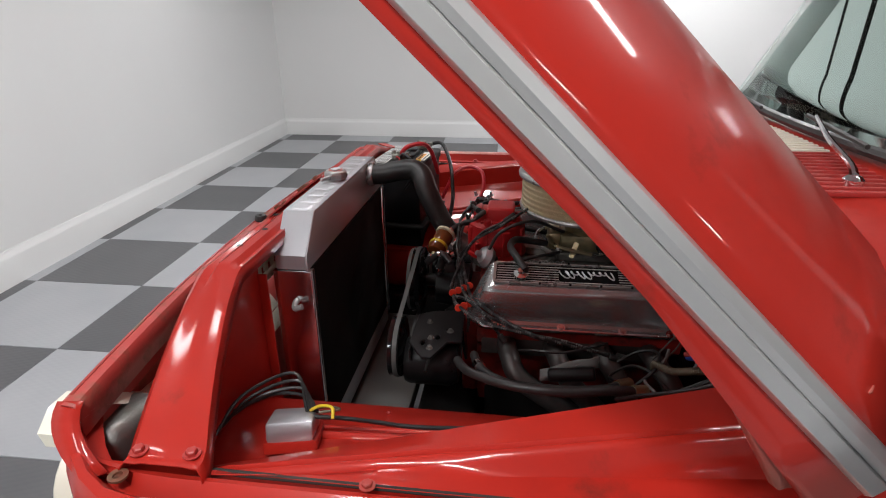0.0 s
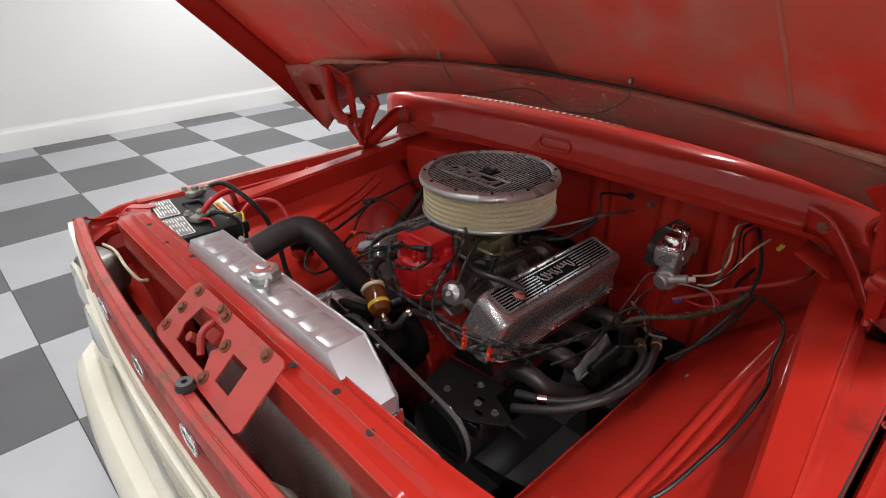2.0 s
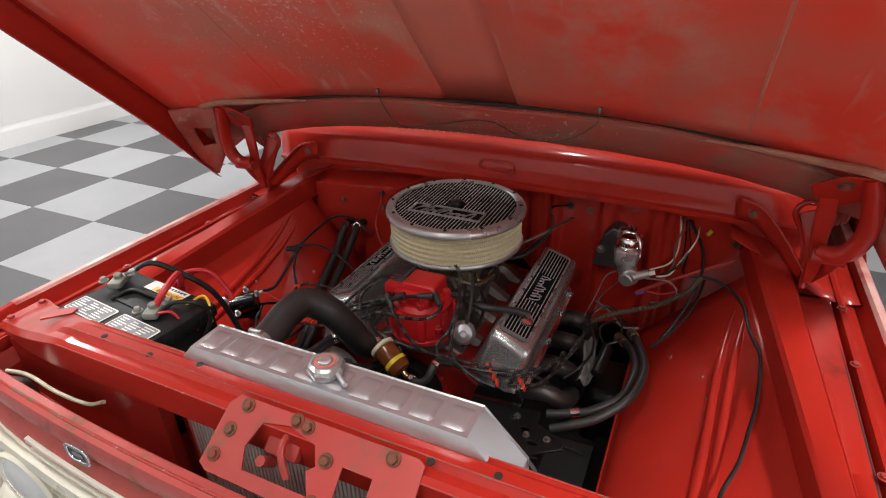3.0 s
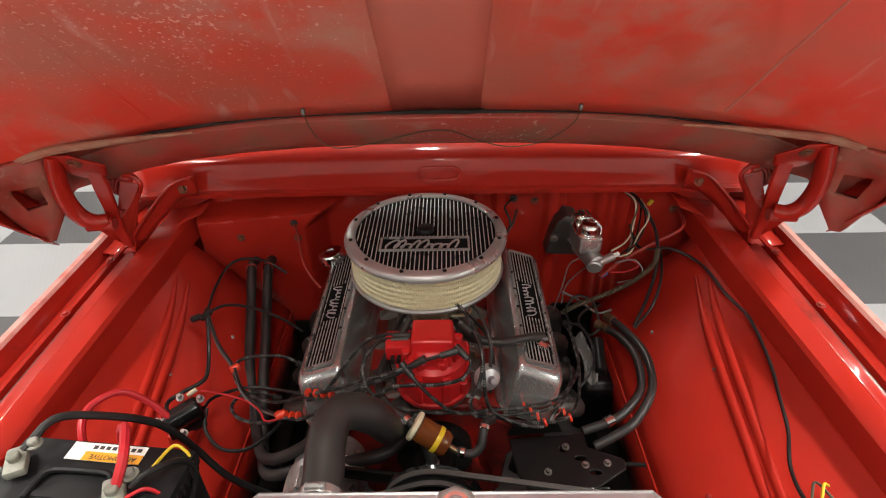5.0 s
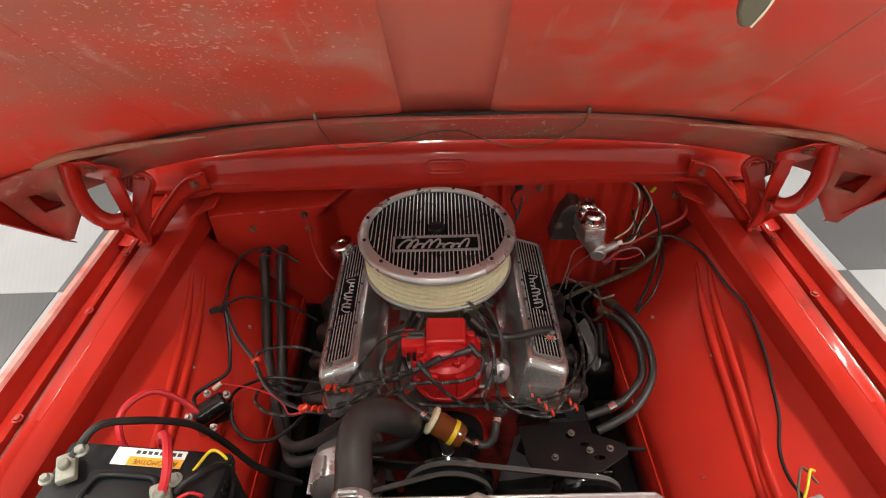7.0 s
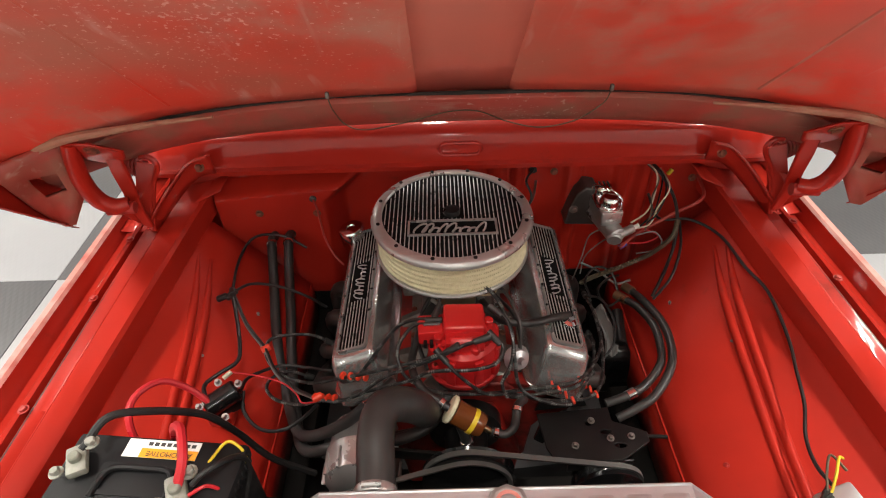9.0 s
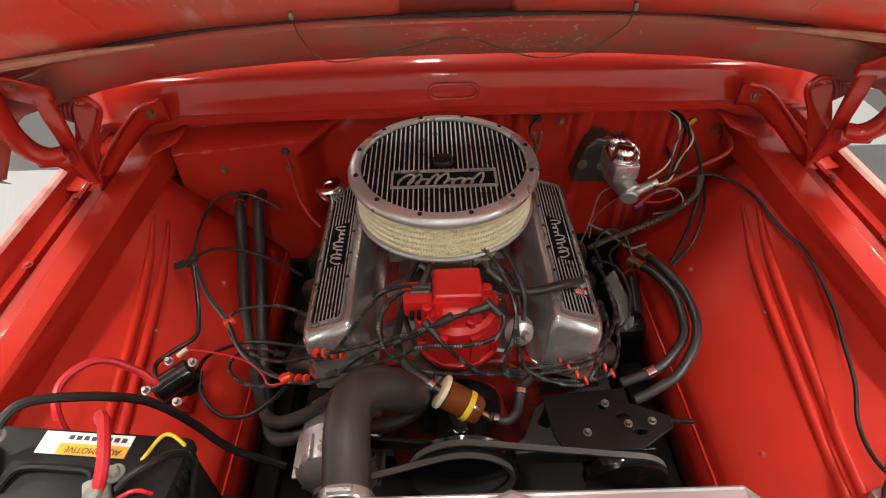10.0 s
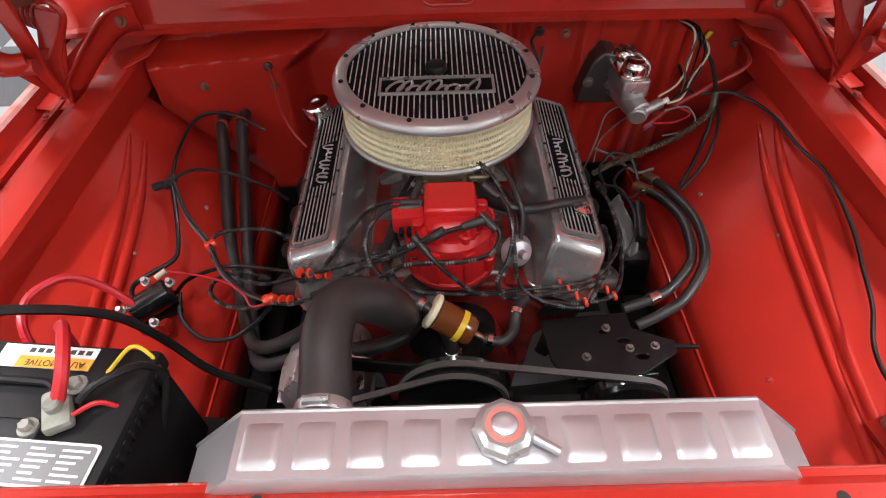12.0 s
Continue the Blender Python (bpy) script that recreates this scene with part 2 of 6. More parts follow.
PILLAR = mat("grey_green_pillar_paint", (0.34, 0.39, 0.38), 0.35, col2=(0.28, 0.32, 0.31), scale=14, fine=300, amount=0.5, bump=0.03)
SEAT = mat("dark_interior", (0.05, 0.045, 0.04), 0.7, fine=120, bump=0.1)


def checker(name, col, col2):
    """Hard plastic floor tile with a fine raised tread pattern."""
    m, nt, b = nodes_of(name)
    N, L = nt.nodes, nt.links
    geo = N.new("ShaderNodeNewGeometry")
    info = N.new("ShaderNodeObjectInfo")
    n1 = N.new("ShaderNodeTexNoise"); n1.inputs["Scale"].default_value = 3.0; n1.inputs["Detail"].default_value = 6
    L.new(geo.outputs["Position"], n1.inputs["Vector"])
    ad = N.new("ShaderNodeMath"); ad.operation = "MULTIPLY_ADD"; ad.inputs[1].default_value = 0.35
    L.new(info.outputs["Random"], ad.inputs[0]); L.new(n1.outputs["Fac"], ad.inputs[2])
    r = N.new("ShaderNodeMapRange"); r.inputs["From Min"].default_value = 0.4; r.inputs["From Max"].default_value = 1.0
    L.new(ad.outputs[0], r.inputs["Value"])
    mix = N.new("ShaderNodeMix"); mix.data_type = "RGBA"
    mix.inputs["A"].default_value = (*col, 1); mix.inputs["B"].default_value = (*col2, 1)
    L.new(r.outputs[0], mix.inputs["Factor"]); L.new(mix.outputs["Result"], b.inputs["Base Color"])
    b.inputs["Roughness"].default_value = 0.42
    wv = []
    for ang in (45, -45):
        mp = N.new("ShaderNodeMapping"); mp.inputs["Rotation"].default_value = (0, 0, radians(ang))
        mp.inputs["Scale"].default_value = (1.0, 0.45, 1.0)
        L.new(geo.outputs["Position"], mp.inputs["Vector"])
        v = N.new("ShaderNodeTexVoronoi"); v.inputs["Scale"].default_value = 55; v.inputs["Randomness"].default_value = 0.0
        L.new(mp.outputs[0], v.inputs["Vector"]); wv.append(v)
    mn = N.new("ShaderNodeMath"); mn.operation = "MINIMUM"
    L.new(wv[0].outputs["Distance"], mn.inputs[0]); L.new(wv[1].outputs["Distance"], mn.inputs[1])
    bp = N.new("ShaderNodeBump"); bp.inputs["Strength"].default_value = 0.35; bp.inputs["Distance"].default_value = 0.002; bp.invert = True
    L.new(mn.outputs[0], bp.inputs["Height"]); L.new(bp.outputs[0], b.inputs["Normal"])
    return m


TILE_DARK = checker("dark_grey_tile", (0.095, 0.096, 0.101), (0.12, 0.12, 0.125))
TILE_LIGHT = checker("light_grey_tile", (0.36, 0.37, 0.39), (0.42, 0.425, 0.44))

GLASS, _nt, _b = nodes_of("tinted_glass")
_b.inputs["Base Color"].default_value = (0.72, 0.88, 0.82, 1)
_b.inputs["Roughness"].default_value = 0.02
_b.inputs["Transmission Weight"].default_value = 1.0
_b.inputs["IOR"].default_value = 1.1
LAMP_GLOW, _nt, _b = nodes_of("tube_diffuser")
_b.inputs["Base Color"].default_value = (0.9, 0.9, 0.9, 1)
_b.inputs["Emission Color"].default_value = (1.0, 0.97, 0.93, 1)
_b.inputs["Emission Strength"].default_value = 9.0


# ---- building helpers ----
stand = [Matrix()]  # how the things now being built stand on the floor


def finish(bm, angle=38):
    bmesh.ops.recalc_face_normals(bm, faces=bm.faces[:])
    lim = radians(angle)
    for f in bm.faces:
        f.smooth = True
    for e in bm.edges:
        if len(e.link_faces) == 2 and e.calc_face_angle(0) > lim:
            e.smooth = False


def part(name, bm, material, parent=None, label="", angle=38, thick=0.0, bevel=0.0, grow=-1):
    """Links a bmesh as one mesh object under a thing or a part."""
    finish(bm, angle)
    me = bpy.data.meshes.new(name)
    bm.to_mesh(me)
    bm.free()
    me.materials.append(material)
    ob = new(name, me)
    if parent is not None:
        ob.parent = parent
    else:
        ob.matrix_world = stand[0]
    if label:
        tagged(ob, label)
    if thick:
        s = ob.modifiers.new("thickness", "SOLIDIFY"); s.thickness = thick; s.offset = grow
    if bevel:
        v = ob.modifiers.new("edges", "BEVEL"); v.width = bevel; v.segments = 2; v.limit_method = "ANGLE"; v.angle_limit = radians(40)
    return ob


def thing(name, label, category, group="", kind="", at=(0, 0, 0)):
    ob = new(name)
    ob.matrix_world = stand[0]
    ob.empty_display_size = 0.05
    tagged(ob, label, category, group, kind)
    return ob


def V(*a):
    return Vector(a)


def box(c, s, bevel=0.0, m=None, bm=None, seg=2):
    b = bmesh.new()
    bmesh.ops.create_cube(b, size=1, matrix=Matrix.Diagonal((*s, 1)))
    if bevel:
        bmesh.ops.bevel(b, geom=b.edges[:], offset=bevel, segments=seg, affect="EDGES", profile=0.5)
    mm = Matrix.Translation(c) if m is None else Matrix.Translation(c) @ m
    b.transform(mm)
    return merge(bm, b)


def merge(bm, b):
    if bm is None:
        return b
    me = bpy.data.meshes.new("tmp")
    b.to_mesh(me); b.free()
    bm.from_mesh(me)
    bpy.data.meshes.remove(me)
    return bm


def aim(p0, p1):
    d = V(*p1) - V(*p0)
    return Matrix.Translation(p0) @ d.to_track_quat("Z", "Y").to_matrix().to_4x4(), d.length


def revolve(profile, seg=32, m=None, bm=None):
    """A turned shape: profile of (radius, height) round z, closed at its ends."""
    b = bmesh.new()
    rings = []
    for r, z in profile:
        if r < 1e-6:
            rings.append([b.verts.new((0, 0, z))])
        else:
            rings.append([b.verts.new((r * math.cos(2 * math.pi * i / seg), r * math.sin(2 * math.pi * i / seg), z)) for i in range(seg)])
    for a, c in zip(rings, rings[1:]):
        for i in range(seg):
            j = (i + 1) % seg
            if len(a) == 1 and len(c) > 1:
                b.faces.new((a[0], c[i], c[j]))
            elif len(c) == 1 and len(a) > 1:
                b.faces.new((a[i], a[j], c[0]))
            elif len(a) > 1:
                b.faces.new((a[i], a[j], c[j], c[i]))
    if len(rings[0]) > 1:
        b.faces.new(rings[0][::-1])
    if len(rings[-1]) > 1:
        b.faces.new(rings[-1])
    if m is not None:
        b.transform(m)
    return merge(bm, b)


def rod(p0, p1, r, seg=14, r2=None, bev=0.0, bm=None):
    m, l = aim(p0, p1)
    r2 = r if r2 is None else r2
    prof = [(r, 0), (r2, l)] if not bev else [(r - bev, 0), (r, bev), (r2, l - bev), (r2 - bev, l)]
    return revolve(prof, seg, m, bm)


def glide(pts, n=8):
    """A smooth way through the points."""
    P = [V(*p) for p in pts]
    P = [P[0] * 2 - P[1]] + P + [P[-1] * 2 - P[-2]]
    out = []
    for i in range(1, len(P) - 2):
        a, b, c, d = P[i - 1:i + 3]
        for k in range(n):
            t = k / n
            out.append(0.5 * ((2 * b) + (c - a) * t + (2 * a - 5 * b + 4 * c - d) * t * t + (3 * b - a - 3 * c + d) * t ** 3))
    out.append(P[-2])
    return out


def tube(pts, r, seg=8, n=8, bm=None, smooth=True, ridge=0.0, ridges=0):
    P = glide(pts, n) if smooth else [V(*p) for p in pts]
    b = bmesh.new()
    t = (P[1] - P[0]).normalized()
    up = V(0, 0, 1) if abs(t.z) < 0.9 else V(1, 0, 0)
    u = (up - t * up.dot(t)).normalized()
    rings = []
    for i, p in enumerate(P):
        t2 = (P[min(i + 1, len(P) - 1)] - P[max(i - 1, 0)])
        t = t2.normalized() if t2.length > 1e-9 else t
        u = (u - t * u.dot(t)).normalized()
        w = t.cross(u)
        rad = r(i / (len(P) - 1)) if callable(r) else r
        rings.append([b.verts.new(p + rad * (u * math.cos(2 * math.pi * k / seg) + w * math.sin(2 * math.pi * k / seg))) for k in range(seg)])
    for a, c in zip(rings, rings[1:]):
        for k in range(seg):
            j = (k + 1) % seg
            b.faces.new((a[k], a[j], c[j], c[k]))
    b.faces.new(rings[0][::-1]); b.faces.new(rings[-1])
    return merge(bm, b)


def sheet(rows, bm=None):
    """A surface over a grid of points."""
    b = bm or bmesh.new()
    g = [[b.verts.new(p) for p in row] for row in rows]
    for r0, r1 in zip(g, g[1:]):
        for i in range(len(r0) - 1):
            b.faces.new((r0[i], r0[i + 1], r1[i + 1], r1[i]))
    return b


def loft(sections, closed=True, caps=True, bm=None):
    b = bmesh.new()
    g = [[b.verts.new(p) for p in s] for s in sections]
    n = len(g[0])
    for r0, r1 in zip(g, g[1:]):
        for i in range(n if closed else n - 1):
            j = (i + 1) % n
            b.faces.new((r0[i], r0[j], r1[j], r1[i]))
    if closed and caps:
        b.faces.new(g[0][::-1]); b.faces.new(g[-1])
    return merge(bm, b)


def plate(poly, depth, m=None, bm=None, holes=()):
    """A flat plate of that outline in x, y, standing from z 0 to depth, with rectangular or round holes."""
    b = bmesh.new()
    loops = [[b.verts.new((x, y, 0)) for x, y in poly]] + [[b.verts.new((x, y, 0)) for x, y in h] for h in holes]
    edges = []
    for lp in loops:
        for i in range(len(lp)):
            edges.append(b.edges.new((lp[i], lp[(i + 1) % len(lp)])))
    if holes:
        bmesh.ops.triangle_fill(b, use_beauty=True, use_dissolve=False, edges=edges)
    else:
        b.faces.new(loops[0])
    ext = bmesh.ops.extrude_face_region(b, geom=b.faces[:])
    bmesh.ops.translate(b, verts=[v for v in ext["geom"] if isinstance(v, bmesh.types.BMVert)], vec=(0, 0, depth))
    if m is not None:
        b.transform(m)
    return merge(bm, b)


def disc(cx, cy, r, n=16):
    return [(cx + r * math.cos(2 * math.pi * i / n), cy + r * math.sin(2 * math.pi * i / n)) for i in range(n)]


def rect(x0, y0, x1, y1, c=0.0):
    if not c:
        return [(x0, y0), (x1, y0), (x1, y1), (x0, y1)]
    out = []
    for cx, cy, a0 in ((x1 - c, y0 + c, -90), (x1 - c, y1 - c, 0), (x0 + c, y1 - c, 90), (x0 + c, y0 + c, 180)):
        out += [(cx + c * math.cos(radians(a0 + k * 30)), cy + c * math.sin(radians(a0 + k * 30))) for k in range(4)]
    return out


def bolt(p, n, r=0.008, h=0.006, parent=None, material=None, name="bolt", washer=True):
    """A hexagonal bolt head on its washer, at p, standing along n."""
    m, _ = aim(p, V(*p) + V(*n))
    bm = revolve([(r, 0.0), (r, h * 0.8), (r * 0.8, h), (0, h)], 6, m @ pose(0, 0, h * 0.3))
    if washer:
        revolve([(r * 1.5, 0), (r * 1.5, h * 0.3), (0, h * 0.3)], 14, m, bm)
    return part(name, bm, material or RUST, parent)


# ---- the room ----
X0, X1, Y0, Y1 = -5.085, 6.2, -2.75, 8.4
S = 0.605
GX, GY = -0.543, -2.060
floor = part("floor", box(((X0 + X1) / 2, (Y0 + Y1) / 2, -0.06), (X1 - X0 + 0.4, Y1 - Y0 + 0.4, 0.1)), DARK, None)
tagged(floor, "grey checkered floor of interlocking plastic tiles", "floor", kind="structure")
# wall_east and wall_north are unseen additions, set well back to lessen fill light
walls = (("wall_west", (X0 - 0.1, (Y0 + Y1) / 2), (0.2, Y1 - Y0 + 0.4)), ("wall_east", (X1 + 0.1, (Y0 + Y1) / 2), (0.2, Y1 - Y0 + 0.4)),
         ("wall_south", ((X0 + X1) / 2, Y0 - 0.1), (X1 - X0, 0.2)), ("wall_north", ((X0 + X1) / 2, Y1 + 0.1), (X1 - X0, 0.2)))
for nm, (cx, cy), (sx, sy) in walls:
    tagged(part(nm, box((cx, cy, CEIL / 2 - 0.01), (sx, sy, CEIL + 0.02)), WALL), "plain white painted showroom wall", "wall", kind="structure")
tagged(part("ceiling", box(((X0 + X1) / 2, (Y0 + Y1) / 2, CEIL + 0.08), (X1 - X0 + 0.4, Y1 - Y0 + 0.4, 0.14)), CEILING), "plain grey ceiling, unseen, toned down to cut bounced light", "ceiling", kind="structure")


def skirting(x0, y0, x1, y1, nx, ny):
    prof = [(0, 0.0), (0.016, 0.0), (0.016, 0.145), (0.012, 0.160), (0.006, 0.170), (0.004, 0.19), (0, 0.19)]
    return loft([[V(x + nx * d, y + ny * d, z) for d, z in prof] for x, y in ((x0, y0), (x1, y1))])


for a in ((X0, Y0, X0, Y1, 1, 0), (X0 + 0.016, Y0, X1, Y0, 0, 1), (X1, Y0 + 0.016, X1, Y1, -1, 0), (X0 + 0.016, Y1, X1 - 0.016, Y1, 0, -1)):
    tagged(part("baseboard", skirting(*a), WALL_TRIM), "white painted wooden baseboard along the wall", "baseboard", kind="structure")

for lx, ly, lw in LAMPS:
    lt = thing("ceiling_light", "long white ceiling light with a glowing tube diffuser", "ceiling light", "ceiling lights")
    part("housing", box((lx, ly, CEIL - 0.02), (0.17, 0.78, 0.06), 0.008), WALL_TRIM, lt)
    part("diffuser", box((lx, ly, CEIL - 0.062), (0.12, 0.72, 0.024), 0.008), LAMP_GLOW, lt)
    ld = bpy.data.lights.new("tube", "AREA")
    ld.shape, ld.size, ld.size_y, ld.energy, ld.color = "RECTANGLE", 0.12, 0.66, LAMP_WATTS * lw, (1.0, 0.988, 0.972)
    lo = new("tube_light", ld)
    lo.matrix_world = pose(lx, ly, CEIL - 0.085)
    lo.parent = lt

# ---- the car: body shell ----
stand[0] = pose(0.0152, 0.0048, 0.0107, 0.344, -0.734, -1.216)  # parked a little askew, leaning to one side
CX = -0.015
SIDES = (1, -1)
car = thing("car", "red vintage car with its hood open and front stripped of trim", "car")


def B(x, y, z, s=1):
    return V(CX + s * x, y, z)


def beam_in(y):
    return 0.658 + (0.2 - y) * 0.172, 0.868 - (0.2 - y) * 0.155


def beam_out(y):
    return 0.738 + (0.2 - y) * 0.11, 0.852 - (0.2 - y) * 0.115


YS = [-0.68, -0.6, -0.5, -0.4, -0.3, -0.2, -0.1, 0.0, 0.1, 0.2, 0.25]


def nose(y):
    """How far the fender's side draws in towards its front."""
    return 0.0 if y > -0.55 else 0.16 * ((-0.55 - y) / 0.20) ** 2


def apron_z(x, y):
    xi, zi = beam_in(y)
    return 0.615 + (zi - 0.068 - 0.615) * (x - 0.468) / (xi + 0.004 - 0.468)


for s in SIDES:
    prof = [(0.90, 0.30), (0.922, 0.50), (0.932, 0.66), (0.933, 0.755), (0.930, 0.795), (0.918, 0.812), (0.905, 0.812), (0.899, 0.806),
            (0.893, 0.782), (0.884, 0.774), (0.868, 0.779), (0.852, 0.791), (0.844, 0.789), (0.840, 0.775), (0.840, 0.74)]
    ys = [-0.745, -0.73, -0.71, -0.68, -0.64, -0.6, -0.55, -0.45, -0.3, -0.1, 0.1, 0.25, 0.45, 0.7, 0.95]
    fender = part("fender", sheet([[B(x - nose(y) * (1 if x > 0.86 else 0.3), y, z, s) for x, z in prof] for y in ys]), RED, car, "red fender with worn pale edge", thick=0.0025)
    # pale strip for worn, faded paint, the rim's reflection put into the same colour
    part("worn_edge", sheet([[B(x - nose(y), y, z, s) for x, z in ((0.9340, 0.755), (0.9315, 0.796), (0.9185, 0.8135), (0.905, 0.8135), (0.8985, 0.8075))] for y in ys[6:]]), RED_FADED, fender, "faded pink worn edge with the rim's reflection in its colour")
    # a dark tube stands in for the shade in the fender seam
    part("seam_gap", tube([B(x, y, 0.7828, s) for x, y in ((0.790, 0.240), (0.808, 0.215), (0.820, 0.16), (0.826, 0.05), (0.8275, -0.16), (0.8275, -0.34), (0.8275, -0.50), (0.826, -0.58))], 0.0045, 8), SEAL_AND_GAP, fender, "open seam, its shade drawn as a dark strip")
    for bx, by in ((0.842, -0.012), (0.838, -0.303), (0.846, 0.20)):
        bolt(B(bx, by, 0.7945, s), (0, 0, 1), 0.0068, 0.005, fender, RED_WORN)
    # inner ledge between the strut and the seam
    rows = []
    for y in YS:
        xo, zo = beam_out(y)
        rows.append([B(xo, y, zo, s), B(xo + 0.006, y, zo - 0.012, s), B(xo + 0.02, y, 0.787, s), B(0.822, y, 0.788, s) if xo + 0.02 < 0.82 else B(xo + 0.022, y, 0.787, s), B(0.831, y, 0.786, s), B(0.833, y, 0.74, s)])
    part("ledge", sheet(rows), RED, car, thick=0.002)
    # strut: a box rail from the firewall forward and outward
    rows = []
    for y in YS[:-1] + [0.26, 0.326]:
        (xi, zi), (xo, zo) = beam_in(y), beam_out(y)
        rows.append([B(xi + 0.004, y, zi - 0.075, s), B(xi, y, zi - 0.07, s), B(xi, y, zi - 0.008, s), B(xi + 0.007, y, zi, s), B(xo - 0.006, y, zo + 0.004, s), B(xo, y, zo - 0.003, s), B(xo + 0.004, y, zo - 0.05, s), B(xo - 0.02, y, zo - 0.08, s)])
    part("strut", loft(rows), RED, car, "red box-section strut running to the firewall")
    # apron: the inner wall of the bay
    rows = []
    low_rows = []
    for y in [-0.68, -0.62] + YS[2:]:
        xi, zi = beam_in(y)
        xt, zt = xi + 0.004, zi - 0.068
        rows.append([B(xt, y, zt, s), B(xt - 0.008, y, zt - 0.004, s), B(xt * 0.7 + 0.47 * 0.3, y, zt * 0.7 + 0.62 * 0.3, s), B(xt * 0.35 + 0.47 * 0.65, y, zt * 0.35 + 0.62 * 0.65, s),
                     B(0.468, y, 0.615, s), B(0.445, y, 0.592, s), B(0.428, y, 0.570, s)])
        low_rows.append([B(0.428, y, 0.570, s), B(0.424, y, 0.52, s), B(0.430, y, 0.44, s), B(0.445, y, 0.42, s)])
    part("apron", sheet(rows), RED, car, "red inner fender apron, smooth pressed sheet", thick=0.002, grow=1)
    part("apron_skirt", sheet(low_rows), RED, car, "red lower apron edge above the frame rail", thick=0.002, grow=1)
    part("apron_lip", tube([B(0.430, y, 0.5725, s) for y in YS[1:]], 0.004, 8), RED, car)
    # pressed ribs and a faint panel line
    for dx in (0.0, 0.024):
        part("apron_rib", tube([B(x + dx, y, apron_z(x + dx, y) + 0.001, s) for x, y in ((0.635, 0.15), (0.622, 0.05), (0.612, -0.06), (0.602, -0.21), (0.590, -0.36), (0.580, -0.52))], lambda k: 0.004 + 0.0065 * min(1, 4 * k), 10), RED, car)
    part("panel_line", tube([B(x, y, apron_z(x, y), s) for x, y in ((0.55, 0.12), (0.545, -0.085), (0.542, -0.275), (0.535, -0.285), (0.515, -0.288))], 0.0022, 6), RED, car)
    # pocket panel below the hinge
    part("hinge_pocket", sheet([[B(x, y, z, s) for x, z in ((0.60, 0.905), (0.68, 0.868), (0.75, 0.822), (0.82, 0.786), (0.862, 0.784), (0.893, 0.79))] for y in (0.245, 0.33, 0.42, 0.50)]), RED, car, thick=0.003)
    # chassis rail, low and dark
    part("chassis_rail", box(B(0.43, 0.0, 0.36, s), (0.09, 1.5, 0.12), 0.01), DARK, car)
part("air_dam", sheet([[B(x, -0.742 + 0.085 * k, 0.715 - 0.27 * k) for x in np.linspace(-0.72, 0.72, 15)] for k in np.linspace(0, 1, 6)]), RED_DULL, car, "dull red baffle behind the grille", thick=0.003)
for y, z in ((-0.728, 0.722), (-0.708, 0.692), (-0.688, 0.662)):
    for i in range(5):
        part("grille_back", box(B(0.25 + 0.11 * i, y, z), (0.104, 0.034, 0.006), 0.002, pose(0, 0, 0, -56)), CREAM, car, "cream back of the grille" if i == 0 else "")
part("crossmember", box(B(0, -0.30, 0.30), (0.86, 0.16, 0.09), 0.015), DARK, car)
part("stone_guard", sheet([[B(x, y, z) for y, z in ((-0.655, 0.372), (-0.62, 0.345), (-0.50, 0.338), (-0.405, 0.338), (-0.398, 0.318))] for x in np.linspace(-0.43, 0.43, 12)]), GUARD_BROWN, car, "dark brown-grey lower guard", thick=0.003)
part("guard_seam", tube([B(0.30, y, 0.3445) for y in (-0.60, -0.50, -0.41)], 0.003, 6), DARK, car)
part("front_crossmember", box(B(0, -0.64, 0.36), (0.95, 0.05, 0.16), 0.012), RED_WORN, car)


# firewall and cowl
def fw_y(x, z):
    y = 0.332
    for c, w in ((0.10, 0.020), (0.155, 0.014), (0.30, 0.022), (0.43, 0.02), (0.49, 0.018)):
        y -= 0.016 * math.exp(-((x - c) / w) ** 4)
    # the raised panel on the other half
    sm = lambda v: min(max(v, 0), 1) ** 2 * (3 - 2 * min(max(v, 0), 1))
    k = sm((0.905 + 0.085 * (x + 0.435) - z) / 0.03) * sm((x + 0.66) / 0.03) * sm((-0.285 + (max(z, 0.845) - 0.86) * 1.0 - x) / 0.06)
    return y - 0.067 * k


part("firewall", sheet([[B(x, fw_y(x, z), z) for x in np.linspace(-0.76, 0.76, 260)] for z in np.linspace(0.53, 0.955, 80)]), RED, car, "red pressed-steel firewall with vertical flutes", thick=0.003, grow=1)
# the shade deep in the bay is put into the toe board's near-black colour
part("toe_board", sheet([[B(x, fw_y(x, 0.53) + 0.3 * (0.53 - z), z) for x in np.linspace(-0.76, 0.76, 70)] for z in np.linspace(0.28, 0.53, 12)]), DARK, car, "near-black toe board, bay shade put into its colour", thick=0.003, grow=1)


def cowl_pt(x, k):
    e = (x / 0.74) ** 2
    y0, dz = 0.042 * e, -0.028 * e
    prof = [(0.345, 0.932), (0.275, 0.941), (0.243, 0.950), (0.241, 0.962), (0.252, 0.967), (0.256, 0.99), (0.258, 1.03), (0.268, 1.045), (0.29, 1.053), (0.36, 1.058), (0.50, 1.066), (0.60, 1.075), (0.64, 1.085)]
    y, z = prof[k]
    return B(x, y + y0, z + dz)


part("cowl", sheet([[cowl_pt(x, k) for k in range(13)] for x in np.linspace(-0.78, 0.78, 41)]), RED, car, "red cowl panel below the windshield", thick=0.003)
# pressed oval in the cowl face
bm = bmesh.new()
